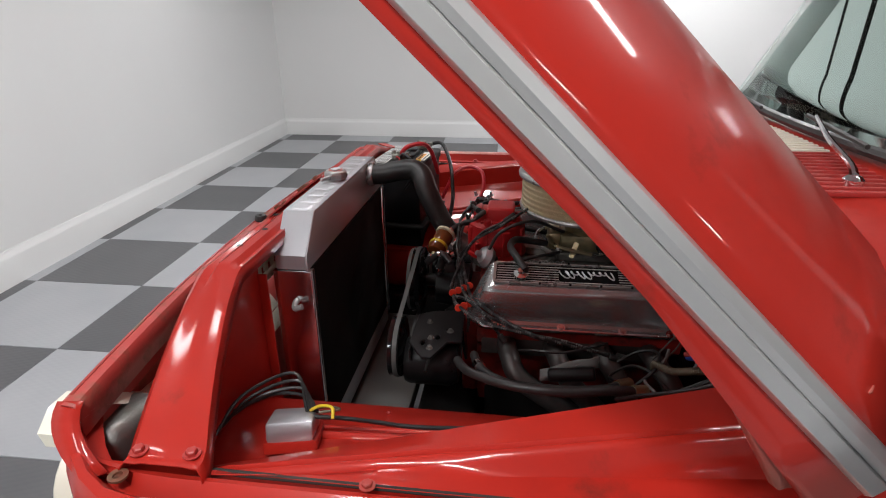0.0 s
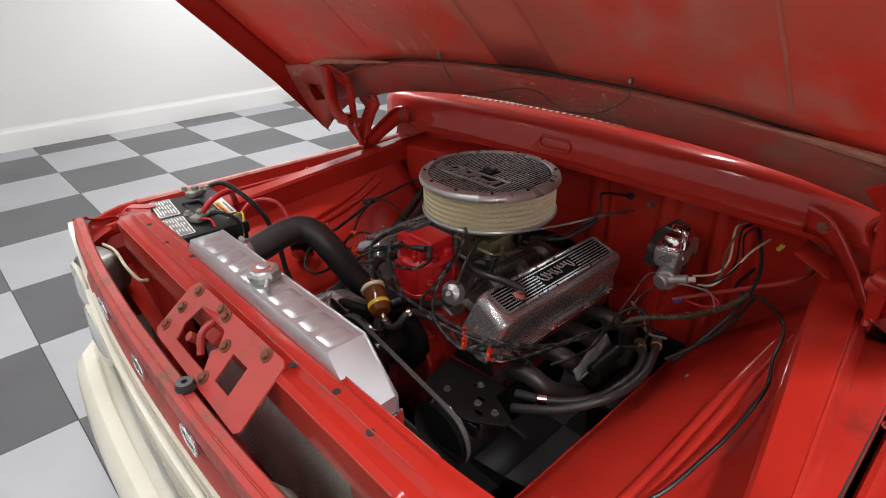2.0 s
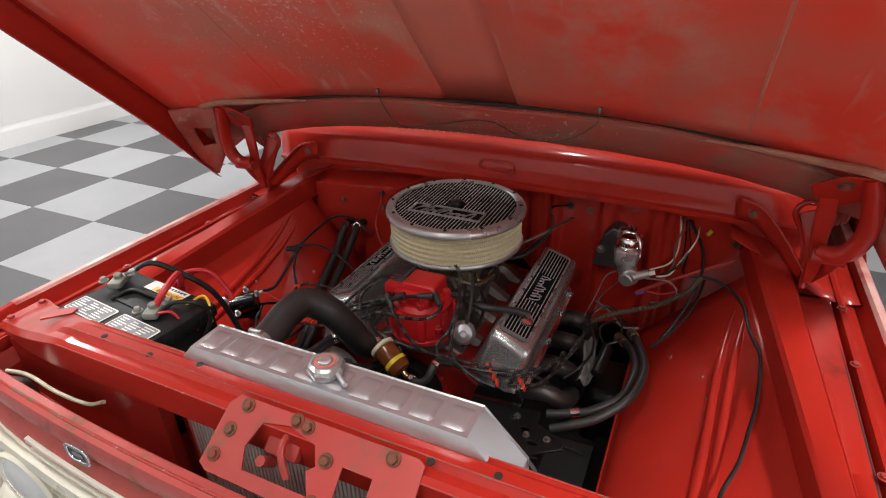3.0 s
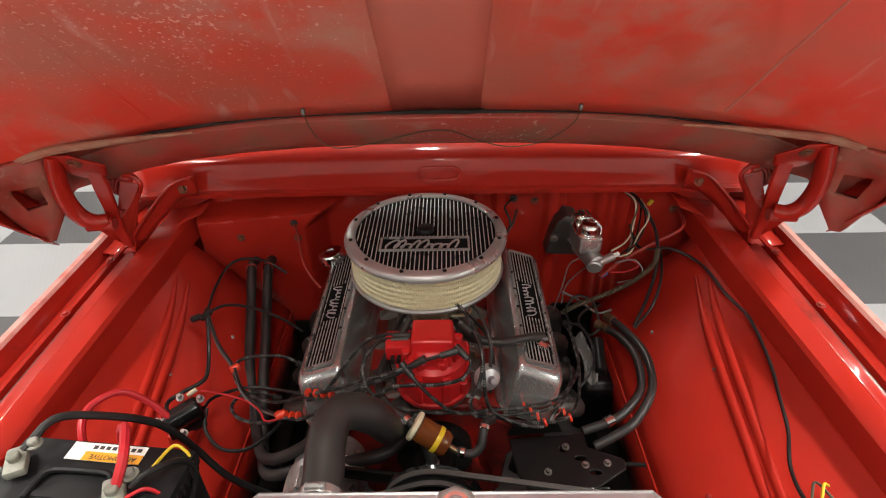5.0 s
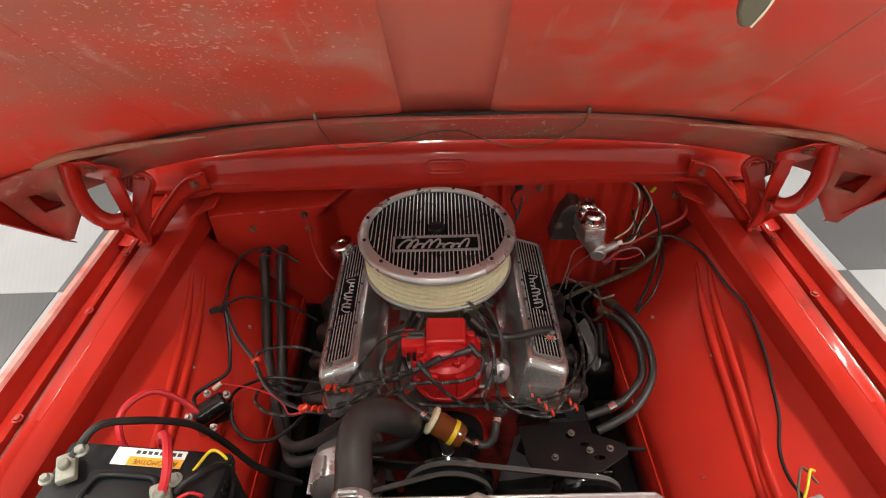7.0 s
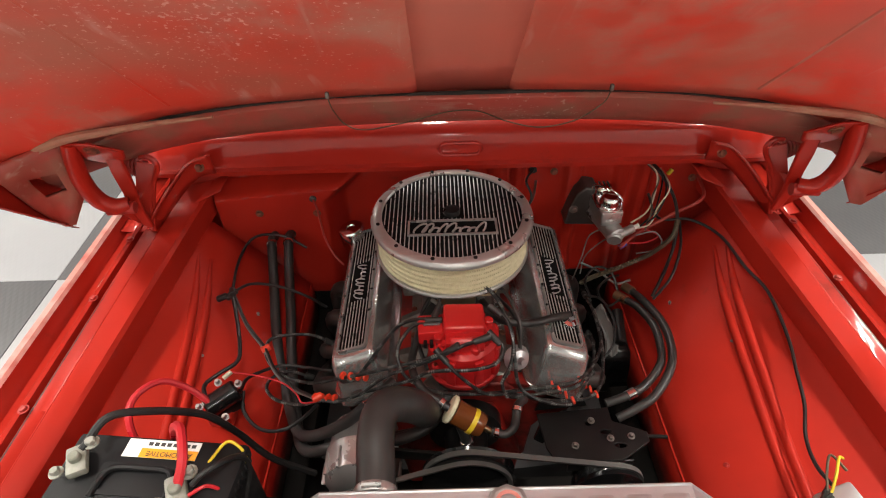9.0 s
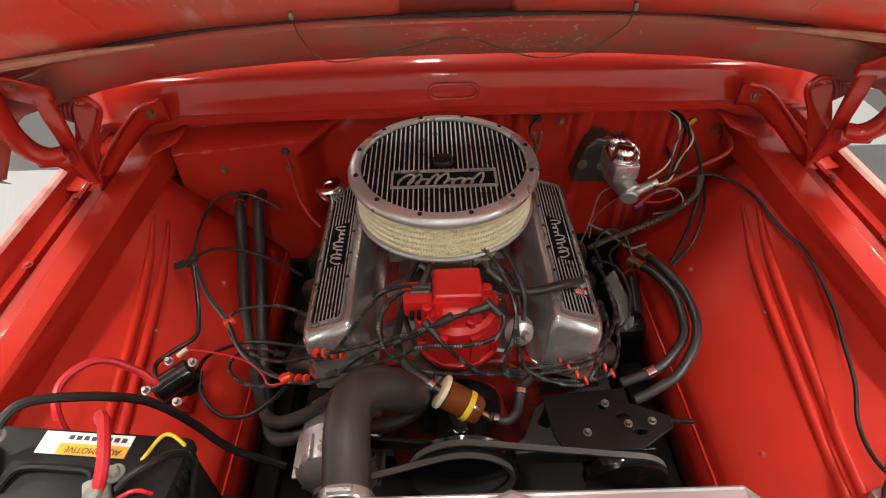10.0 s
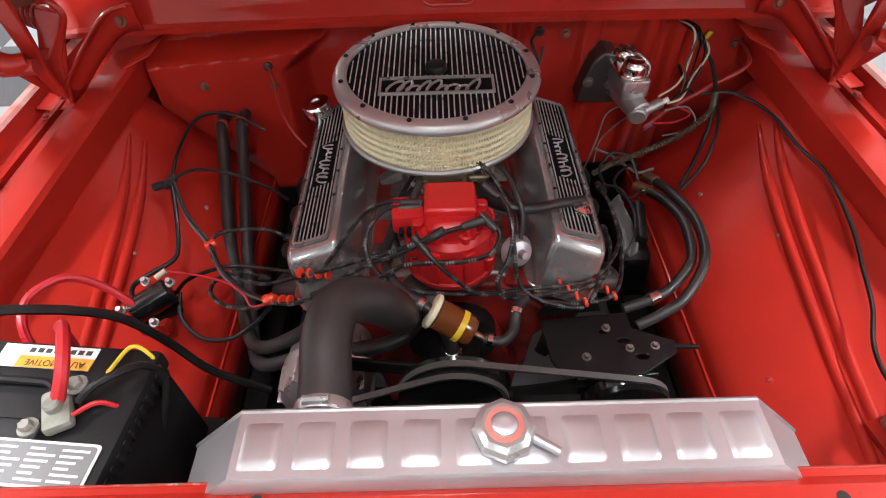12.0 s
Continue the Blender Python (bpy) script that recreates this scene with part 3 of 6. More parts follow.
ov = [(0.033 * math.copysign(1, math.cos(a)) + 0.016 * math.cos(a) if abs(math.cos(a)) > 1e-6 else 0.0, 0.016 * math.sin(a)) for a in [math.pi * 2 * (i + 0.5) / 24 for i in range(24)]]
tube([(B(x, 0.2535, 1.0 + z)) for x, z in ov + ov[:1]], 0.0042, 8, smooth=False, bm=bm)
part("pressing", bm, RED, car)
# vent slots on the cowl top
for i in range(38):
    x = -0.42 + i * 0.0227
    part("vent_slat", box(B(x, 0.40, 1.064 - 0.028 * (x / 0.74) ** 2), (0.008, 0.14, 0.010), 0.002), CREAM if i < 26 else RED_WORN, car, "pale vent slat" if i == 0 else "")

# radiator support: the tie bar across, dipping at its ends
def tie_k(x):
    k = min(max((abs(x) - 0.50) / 0.335, 0), 1)
    return 1.04 * k * k / (k + 0.04)


def tie_z(x):
    return 0.920 - 0.108 * tie_k(x)


def tie_section(x):
    k = tie_k(x)
    z = tie_z(x)
    f, r = -0.682 + 0.040 * k + 0.027 * k * k, -0.606 + 0.072 * k + 0.030 * k * k
    h = 1 - min(k * 4, 1)
    d = 0.07 - 0.045 * k
    return [B(x, f + 0.004, z - d - 0.005), B(x, f, z - d), B(x, f, z - 0.012), B(x, f + 0.010, z - 0.006 * h), B(x, f + 0.026, z - 0.008 * h), B(x, f + 0.034, z + 0.002),
            B(x, r - 0.022, z + 0.002), B(x, r - 0.012, z - 0.006 * h), B(x, r - 0.004, z - 0.006 * h), B(x, r, z - 0.012), B(x, r, z - 0.03)]


part("tie_bar", sheet([tie_section(x) for x in np.linspace(-0.855, 0.855, 121)]), RED, car, "red radiator support bar, chipped along its edges", thick=0.002, grow=-1)
for j, name in ((2, "front_edge"), (5, "ridge_edge"), (8, "rear_edge")):
    part(name, tube([tie_section(x)[j] + V(0, 0, 0.0005) for x in np.linspace(-0.50, 0.50, 41)], 0.0012, 6, smooth=False), RED_CHIP, car, "chipped brown paint edge" if j == 2 else "")
for s in SIDES:
    # side panel beside the radiator opening
    xi = 0.365 if s > 0 else 0.308
    part("support_panel", loft([[B(x, y, z, s) for x, y in ((xi, -0.656), (0.390 + w, -0.672 + w * 0.10), (0.390 + w, -0.664 + w * 0.10), (xi, -0.650))] for z, w in ((0.38, 0.36), (0.60, 0.38), (0.80, 0.40), (0.875, 0.22))]), RED, car)
    part("support_return", box(B(xi + 0.004, -0.641, 0.61, s), (0.005, 0.020, 0.46), 0.001), RED, car)
    for px, py in ((0.835, -0.525), (0.838, -0.594)):
        bolt(B(px, py, tie_z(px) + 0.003, s), (0, 0, 1), 0.0075, 0.006, car, RED_WORN)
    m, _ = aim(B(0.862, -0.610, 0.795, s), B(0.862, -0.610, 0.9, s))
    part("washer", revolve([(0.006, 0), (0.012, 0), (0.012, 0.003), (0.006, 0.003), (0.006, 0)], 18, m), RUST, car)
for x, y in ((-0.30, -0.645), (-0.42, -0.64), (-0.20, -0.63), (0.33, -0.64), (0.24, -0.655), (0.42, -0.65)):
    # dark discs stand in for the shade inside the bolt holes
    part("bolt_hole", revolve([(0.006, 0), (0.006, 0.0012), (0, 0.0012)], 14, pose(CX + x, y, tie_z(x) + 0.0015)), SEAL_AND_GAP, car)


# grille header rail
def rail_y(x):
    return -0.787 + 0.045 * (abs(x) / 0.74) ** 2.2


def rail_section(x):
    y = rail_y(x)
    z = 0.852 - 0.008 * (x / 0.74) ** 2
    return [B(x, y + 0.030, z - 0.05), B(x, y + 0.030, z - 0.006), B(x, y + 0.026, z), B(x, y + 0.010, z + 0.002), B(x, y, z - 0.004), B(x, y - 0.004, z - 0.02), B(x, y + 0.002, z - 0.055),
            B(x, y + 0.012, z - 0.058), B(x, y + 0.016, z - 0.075), B(x, y + 0.004, z - 0.082), B(x, y - 0.008, z - 0.10), B(x, y - 0.006, z - 0.135), B(x, y + 0.01, z - 0.142)]


part("header_rail", sheet([rail_section(x) for x in np.linspace(-0.80, 0.80, 49)]), RED_DULL, car, "worn red grille header rail", thick=0.003)
part("rail_edge", tube([rail_section(x)[3] for x in np.linspace(-0.78, 0.78, 41)], 0.0026, 6, smooth=False), RED_CHIP, car)
for s in SIDES:
    # corner where rail and fender meet
    part("corner_cap", sheet([[B(0.795 + 0.085 * k, rail_y(0.795) + 0.09 * k * k, 0.845 - 0.045 * k, s), B(0.79 + 0.07 * k, rail_y(0.79) + 0.035 + 0.075 * k * k, 0.845 - 0.045 * k, s)] for k in np.linspace(0, 1, 8)]), RED, car, thick=0.003)

# latch plate, from the tie bar down to the rail
lp = Matrix.Translation((CX + 0.072, -0.702, 0.889)) @ pose(0, 0, 0, 41, 0, 0)
part("latch_plate", plate([(-0.175, -0.052), (-0.16, -0.060), (0.155, -0.064), (0.165, -0.055), (0.165, 0.05), (0.155, 0.056), (-0.150, 0.056), (-0.165, 0.04)], 0.003, lp,
     holes=[rect(0.052, -0.036, 0.100, 0.012), [(-0.10, -0.040), (0.015, -0.040), (0.0, -0.01), (0.012, 0.0), (0.0, 0.026), (-0.05, 0.038), (-0.095, 0.030), (-0.11, -0.01)]]), RED_DULL, car, "dull red latch plate with rusty bolts")
latch = part("latch", box((0, 0, 0), (0.06, 0.05, 0.03), 0.006, lp @ pose(-0.06, 0.015, -0.028)), RED_WORN, car)
bm = tube([lp @ V(-0.055, 0.03, -0.01), lp @ V(-0.045, 0.0, 0.006), lp @ V(-0.03, -0.03, -0.006)], 0.006, 8)
part("hook", bm, RED_WORN, latch)
bm = rod(lp @ V(-0.075, -0.02, -0.03), lp @ V(-0.075, -0.02, 0.004), 0.008)
part("pin", bm, RED_WORN, latch)
for x, y in ((-0.13, 0.045), (-0.02, 0.045), (0.12, 0.045), (-0.145, 0.005), (-0.155, -0.035), (0.025, 0.012), (0.025, -0.045), (-0.04, 0.048)):
    bolt(lp @ V(x, y, 0.003), lp.to_3x3() @ V(0, 0, 1), 0.0075, 0.006, car)
part("rubber_bumper", revolve([(0.004, 0), (0.015, 0), (0.016, 0.006), (0.013, 0.014), (0.005, 0.014), (0.004, 0.008), (0, 0.008)], 20, pose(CX + 0.092, -0.765, 0.853)), RUBBER, car, "black rubber hood stop")

# lettering plates on the rail face, plain chrome shapes
for x in (-0.35, -0.095, 0.14, 0.37):
    bp_ = Matrix.Translation((CX + x, rail_y(x) - 0.001, 0.800)) @ pose(0, 0, 0, 90)
    bd = part("badge", plate(rect(-0.030, -0.021, 0.030, 0.021, 0.017), 0.006, bp_, holes=[rect(-0.022, -0.013, 0.022, 0.013, 0.010)]), CHROME, car, "small oval chrome badge", bevel=0.0015)
    part("badge_field", plate(rect(-0.023, -0.014, 0.023, 0.014, 0.010), 0.003, bp_), DARK_BAR, bd, "dark badge field")
    part("badge_bar", plate(rect(-0.013, -0.005, 0.013, 0.005, 0.004), 0.0045, bp_), CHROME, bd)

# lower front: grille of pale vertical bars, headlamps, bumper
part("valance", sheet([[B(x, rail_y(x) - 0.0 + 0.02, z) for z in (0.72, 0.71, 0.70)] for x in np.linspace(-0.78, 0.78, 21)]), CREAM, car, thick=0.003)
part("grille_frame", loft([[B(x, rail_y(x) - 0.02 + dy, z) for dy, z in ((0, 0.48), (0.03, 0.48), (0.03, 0.50), (0, 0.50))] for x in np.linspace(-0.78, 0.78, 21)]), TRIM, car)
part("gravel_pan", sheet([[B(x, rail_y(x) - 0.02 - 0.03 * k, 0.485 - 0.03 * k) for k in (0, 0.5, 1)] for x in np.linspace(-0.80, 0.80, 21)]), CREAM, car, thick=0.003)
part("grille_top", loft([[B(x, rail_y(x) - 0.022 + dy, z) for dy, z in ((0, 0.67), (0.03, 0.67), (0.03, 0.705), (0, 0.705))] for x in np.linspace(-0.78, 0.78, 21)]), CREAM, car)
for j in range(10):
    z = 0.51 + j * 0.026
    part("grille_bar", loft([[B(x, rail_y(x) - 0.012 + dy, z + dz) for dy, dz in ((0, 0), (0.012, 0), (0.012, 0.010), (0, 0.010))] for x in np.linspace(-0.53, 0.53, 15)]), CREAM, car)
for i in range(27):
    x = -0.52 + i * 0.04
    part("grille_divider", box(B(x, rail_y(x) + 0.010, 0.625), (0.022, 0.005, 0.26), 0.0015), CREAM, car)
for s in SIDES:
    for lx in (0.60, 0.735):
        m = Matrix.Translation(B(lx, rail_y(lx) - 0.005, 0.60 if lx < 0.7 else 0.665, s)) @ pose(0, 0, 0, 90, 0, 0)
        lampo = part("headlamp", revolve([(0.0, -0.06), (0.05, -0.05), (0.072, -0.01), (0.082, 0.012), (0.086, 0.02), (0.080, 0.026), (0.070, 0.02), (0.0, 0.03)], 28, m), CREAM, car, "cream-rimmed round headlamp")
        part("lens", revolve([(0.068, 0.020), (0.05, 0.030), (0, 0.036)], 24, m), LENS, lampo, "pale ribbed lamp glass")
    part("lamp_bezel", loft([[B(x + dx, rail_y(x) - 0.012 + dy, z, s) for dx, dy in ((0, 0), (0, 0.03))] + [B(x + 0.0, rail_y(x) + 0.03, z - 0.02, s), B(x, rail_y(x) - 0.006, z - 0.02, s)] for x, z in ((0.52, 0.715), (0.62, 0.73), (0.70, 0.79), (0.76, 0.835), (0.80, 0.838), (0.83, 0.82))]), CREAM, car)
    part("bucket", box(B(0.715, -0.715, 0.715, s), (0.12, 0.085, 0.11), 0.026, pose(0, 0, 0, 10, 0, -14 * s), seg=4), ALU_DULL, car, "dull squarish metal lamp housing")

bsec = [(0.0, 0.10), (-0.03, 0.095), (-0.052, 0.07), (-0.06, 0.03), (-0.055, -0.02), (-0.035, -0.06), (0.0, -0.075), (0.012, -0.06), (0.012, 0.085)]
rows = []
for k in np.linspace(-1, 1, 41):
    a = abs(k)
    x = k * 0.87 if a < 0.9 else math.copysign(0.783 + 0.09 * math.sin((a - 0.9) / 0.1 * math.pi / 2), k)
    y = -0.825 + 0.035 * min(a / 0.9, 1) ** 3 + (0 if a < 0.9 else 0.16 * (1 - math.cos((a - 0.9) / 0.1 * math.pi / 2)))
    rows.append([B(x, y + dy, 0.370 + dz * 0.95) for dy, dz in bsec])
bumper = part("bumper", loft(rows), CREAM, car, "cream painted front bumper with chips")
for s in SIDES:
    part("bracket", box(B(0.42, -0.75, 0.38, s), (0.05, 0.16, 0.06), 0.006), DARK, bumper)

# windshield, pillars and a plain cab that closes the shell behind
glass = part("windshield", sheet([[B(x * (1 - 0.10 * k), 0.50 + 0.20 * k + 0.075 * (x / 0.7) ** 2, 1.085 + 0.42 * k) for x in np.linspace(-0.69, 0.69, 13)] for k in np.linspace(0, 1, 5)]), GLASS, car, "green-tinted windshield glass", thick=0.005)
glass.visible_shadow = False
part("windshield_seal", tube([B(x, 0.497 + 0.075 * (x / 0.7) ** 2, 1.080) for x in np.linspace(-0.70, 0.70, 11)], 0.012, 8), RUBBER, car)
part("windshield_header", tube([B(x * 0.9, 0.70 + 0.075 * (x / 0.7) ** 2, 1.505) for x in np.linspace(-0.70, 0.70, 11)], 0.02, 8), TRIM, car)
for x0, x1 in ((0.375, 0.10), (-0.10, -0.40)):
    wp_ = part("wiper", tube([B(x0, 0.40, 1.072), B(x0 - 0.03, 0.405, 1.085), B(x0 - 0.14, 0.42, 1.105), B(x1, 0.455, 1.125)], lambda k: 0.007 - 0.003 * k, 8), CHROME, car, "chrome wiper arm")
    part("pivot", revolve([(0.016, 0), (0.016, 0.012), (0.010, 0.018), (0, 0.02)], 16, Matrix.Translation(B(x0, 0.40, 1.055))), CHROME, wp_)
    part("blade", tube([B(x0 - 0.10, 0.465, 1.10), B(x1 - 0.08, 0.475, 1.115)], 0.005, 6, smooth=False), RUBBER, wp_)
for s in SIDES:
    part("pillar", loft([[B(0.70 - 0.08 * k + dx, 0.585 + 0.20 * k + dy, 1.04 + 0.46 * k, s) for dx, dy in ((0, 0), (0.035, 0.02), (0.03, 0.09), (-0.005, 0.08))] for k in np.linspace(0, 1, 5)]), PILLAR, car, "grey-green windshield pillar")
    for vy, vr in ((0.838, 0.004), (0.915, 0.007)):
        part("vent_post", rod(B(0.70, vy, 1.02, s), B(0.665, vy, 1.46, s), vr, 10), DARK, car)
    part("side_panel", sheet([[B(x, y, z, s) for x, z in ((0.90, 0.28), (0.945, 0.45), (0.945, 0.68), (0.93, 0.80), (0.88, 0.93), (0.80, 1.02))] for y in (0.953, 1.3, 1.8, 2.3, 2.9)]), RED, car, thick=0.004)
    part("cowl_side", sheet([[B(x, y, z, s) for x, z in ((0.93, 0.80), (0.90, 0.90), (0.86, 0.97), (0.80, 1.025), (0.775, 1.03))] for y in (0.45, 0.6, 0.75, 0.95)]), RED, car, thick=0.004)
part("roof", sheet([[B(x, y, 1.50 - 0.05 * (x / 0.62) ** 4 - 0.03 * ((y - 1.7) / 0.7) ** 2) for x in np.linspace(-0.66, 0.66, 13)] for y in np.linspace(0.74, 2.3, 9)]), RED, car, thick=0.006)
part("rear_panel", box(B(0, 2.9, 0.62), (1.86, 0.02, 0.70), 0.005), RED, car)
part("deck", box(B(0, 2.55, 0.97), (1.62, 0.72, 0.02), 0.005), RED, car)
part("cab_floor", box(B(0, 1.75, 0.30), (1.84, 2.3, 0.02), 0.004), DARK, car)
part("dashboard", box(B(0, 0.80, 0.99), (1.34, 0.20, 0.13), 0.03), SEAT, car)
for s in SIDES:
    for wy in (0.12, 2.35):
        m = Matrix.Translation(B(0.80, wy, 0.31, s)) @ pose(0, 0, 0, 0, 90, 0)
        wh = part("wheel", revolve([(0.0, -0.06), (0.17, -0.05), (0.18, -0.085), (0.19, -0.085), (0.19, 0.085), (0.18, 0.085), (0.17, 0.05), (0.0, 0.06)], 28, m), DARK, car)
        part("tyre", revolve([(0.19, -0.085), (0.26, -0.10), (0.30, -0.085), (0.31, -0.05), (0.31, 0.05), (0.30, 0.085), (0.26, 0.10), (0.19, 0.085)], 36, m), TYRE, wh)

# ---- hood ----
DU, DN = V(0, -0.714, 0.70), V(0, 0.70, 0.714)


def H(x, u, n):
    return DU * u + DN * n + V(CX + x, 0, 0)


HX = [(0.0, 0.985), (0.25, 0.983), (0.45, 0.975), (0.60, 0.962), (0.70, 0.945), (0.79, 0.913), (0.86, 0.874), (0.897, 0.836), (0.915, 0.813)]


def rear_u(x):
    return 0.615 - 0.085 * (abs(x) / 0.9) ** 2


def hood_rows(drop, ulo=0.0, uhi=1.66, pts=HX, n=14):
    full = [(-x, v) for x, v in pts[:0:-1]] + pts
    rows = []
    for i in range(n):
        k = i / (n - 1)
        row = []
        for x, v in full:
            u = rear_u(x) + ulo + (uhi - rear_u(x) - ulo) * k
            row.append(H(x, u, v - drop - 0.02 * max(0, (u - 1.3) / 0.4) ** 2))
        rows.append(row)
    return rows


hood = part("hood", sheet(hood_rows(0.0)), RED, car, "red hood panel raised on its hinges", thick=0.002)
part("hood_inner", sheet(hood_rows(0.030, 0.12, 1.62, [(0.0, 0.985), (0.09, 0.985), (0.10, 0.978), (0.30, 0.976), (0.45, 0.970), (0.60, 0.957), (0.70, 0.940), (0.79, 0.912), (0.86, 0.872), (0.90, 0.846)])), RED_HOOD_IN, hood, "red hood underside with faded overspray, base colour lifted for light", thick=0.002)
part("centre_band", sheet([[H(x, u, 0.9545 - 0.02 * max(0, (u - 1.3) / 0.4) ** 2) for x in (-0.090, -0.05, 0.05, 0.090)] for u in np.linspace(0.75, 1.60, 8)]), RED_BROWN, hood, "brownish band down the hood's middle", thick=0.003)
for s in SIDES:
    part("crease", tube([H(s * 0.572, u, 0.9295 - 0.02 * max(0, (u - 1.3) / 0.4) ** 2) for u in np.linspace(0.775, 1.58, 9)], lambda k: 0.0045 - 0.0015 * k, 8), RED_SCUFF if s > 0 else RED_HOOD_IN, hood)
# rear reinforcement with its turned-down ends
LX = [(0.0, 0.94), (0.15, 0.94), (0.30, 0.938), (0.45, 0.932), (0.58, 0.922), (0.68, 0.908), (0.76, 0.89), (0.82, 0.868), (0.865, 0.845), (0.895, 0.825)]
full = [(-x, v) for x, v in LX[:0:-1]] + LX
rows = []
for j, (du, dn) in enumerate(((0.0, 0.016), (0.0, -0.006), (0.015, -0.014), (0.05, -0.016), (0.10, -0.014), (0.127, -0.004), (0.132, 0.012))):
    rows.append([H(x, rear_u(x) + du + (0.02 * max(0, (abs(x) - 0.76) / 0.13) if du > 0.05 else 0.06 * max(0, (abs(x) - 0.78) / 0.115)), v + dn) for x, v in full])
part("rear_reinforcement", sheet(rows), RED_EDGE, hood, "dull red reinforcement along the hood's rear edge", thick=0.002)
# a dark tube stands in for the shade in the gap above the reinforcement
part("seam", tube([H(x, rear_u(x) + 0.140, v + 0.004) for x, v in full[3:-3]], lambda k: 0.0012 + 0.0036 * math.sin(9 * k) ** 2, 6), SEAL_AND_GAP, hood, "open seam, its shade drawn as a dark strip")
for s in SIDES:
    # turned-down side with bright trim
    def low(u):
        k = min(max(1 - (u - 0.52) / 0.30, 0), 1)
        return 0.742 - 0.018 * k if s < 0 else 0.764 - 0.032 * k
    rows = []
    for u in np.linspace(rear_u(0.9), 1.66, 14):
        b = low(u)
        rows.append([H(s * x, u, v) for x, v in ((0.915, 0.814), (0.921, 0.80), (0.923, b + 0.012), (0.918, b + 0.002), (0.900, b))])
    part("side_skin", sheet(rows), RED, hood, thick=0.002)
    rows = []
    for u in np.linspace(rear_u(0.9) + 0.002, 1.655, 12):
        rows.append([H(s * x, u, v) for x, v in ((0.916, 0.818), (0.924, 0.816), (0.928, 0.809), (0.9265, 0.803), (0.9235, 0.801), (0.9275, 0.798), (0.928, 0.786), (0.924, 0.782))])
    part("trim_strip", sheet(rows), TRIM, hood, "brushed bright metal trim strip", thick=0.002, grow=1)
    # corner tab with its square hole
    inner = ((0.790, 0.100, 1.140), (0.800, 0.112, 1.085), (0.830, 0.118, 1.000), (0.896, 0.122, 0.905))
    outer = ((0.885, -0.020, 1.135), (0.902, 0.008, 1.085), (0.904, 0.050, 1.000), (0.904, 0.100, 0.915))
    b = bmesh.new()
    g = [[b.verts.new(B(*(V(*p) * (1 - w) + V(*q) * w), s)) for w in (0.0, 0.38, 0.80, 1.0)] for p, q in zip(inner, outer)]
    g[2][1].co = B(0.855, 0.098, 1.012, s)
    g[2][2].co = B(0.892, 0.082, 1.006, s)
    g[1][1].co = B(0.842, 0.078, 1.070, s)
    g[1][2].co = B(0.888, 0.050, 1.072, s)
    for j in range(3):
        for i in range(3):
            if (i, j) != (1, 1):
                b.faces.new((g[j][i], g[j][i + 1], g[j + 1][i + 1], g[j + 1][i]))
    part("corner_tab", b, RED_EDGE, hood, "dull red hood corner with square hole", thick=0.012, grow=1)
    part("bead", tube([H(s * x, u, v) for x, u, v in ((0.914, 0.54, 0.746), (0.912, 0.62, 0.764), (0.904, 0.69, 0.795), (0.885, 0.742, 0.825), (0.845, 0.757, 0.850), (0.78, 0.753, 0.874), (0.70, 0.740, 0.892), (0.60, 0.738, 0.906), (0.50, 0.740, 0.914))], lambda k: 0.003 + 0.0070 * math.sin(math.pi * k), 8), TAN, hood, "tan sealer bead")
# washer-hose clips and the thin hose they carry
for x in (-0.262, 0.285):
    part("clip", box(H(x, 0.785, 0.935), (0.008, 0.010, 0.014), 0.003), ALU_DULL, hood)
bm = tube([H(-0.262, 0.775, 0.93), H(-0.258, 0.745, 0.918), H(-0.240, 0.712, 0.900), H(-0.200, 0.700, 0.891), H(-0.11, 0.702, 0.905), H(-0.03, 0.712, 0.920), H(0.03, 0.712, 0.920), H(0.09, 0.718, 0.895), H(0.155, 0.722, 0.880), H(0.225, 0.730, 0.890), H(0.275, 0.752, 0.915), H(0.285, 0.775, 0.93)], 0.0014, 6)
tagged(part("washer_hose", bm, OLIVE), "thin dark brown washer hose looped under the hood", "hose")
hook = [(0.130, 1.616), (0.133, 1.609), (0.138, 1.609), (0.143, 1.617), (0.148, 1.630), (0.151, 1.646), (0.156, 1.70), (0.17, 1.80), (0.18, 1.925), (0.135, 1.925), (0.127, 1.80), (0.126, 1.70)]
part("striker_hook", plate(hook, 0.005, Matrix.Translation((0, -0.645, 0)) @ pose(0, 0, 0, 90), holes=[rect(0.140, 1.634, 0.143, 1.70)]), OLIVE, hood, "olive metal striker hook", bevel=0.001)
part("hook_edge", tube([(x, -0.6475, z) for x, z in hook[2:8]], 0.0022, 6), BEIGE, hood)

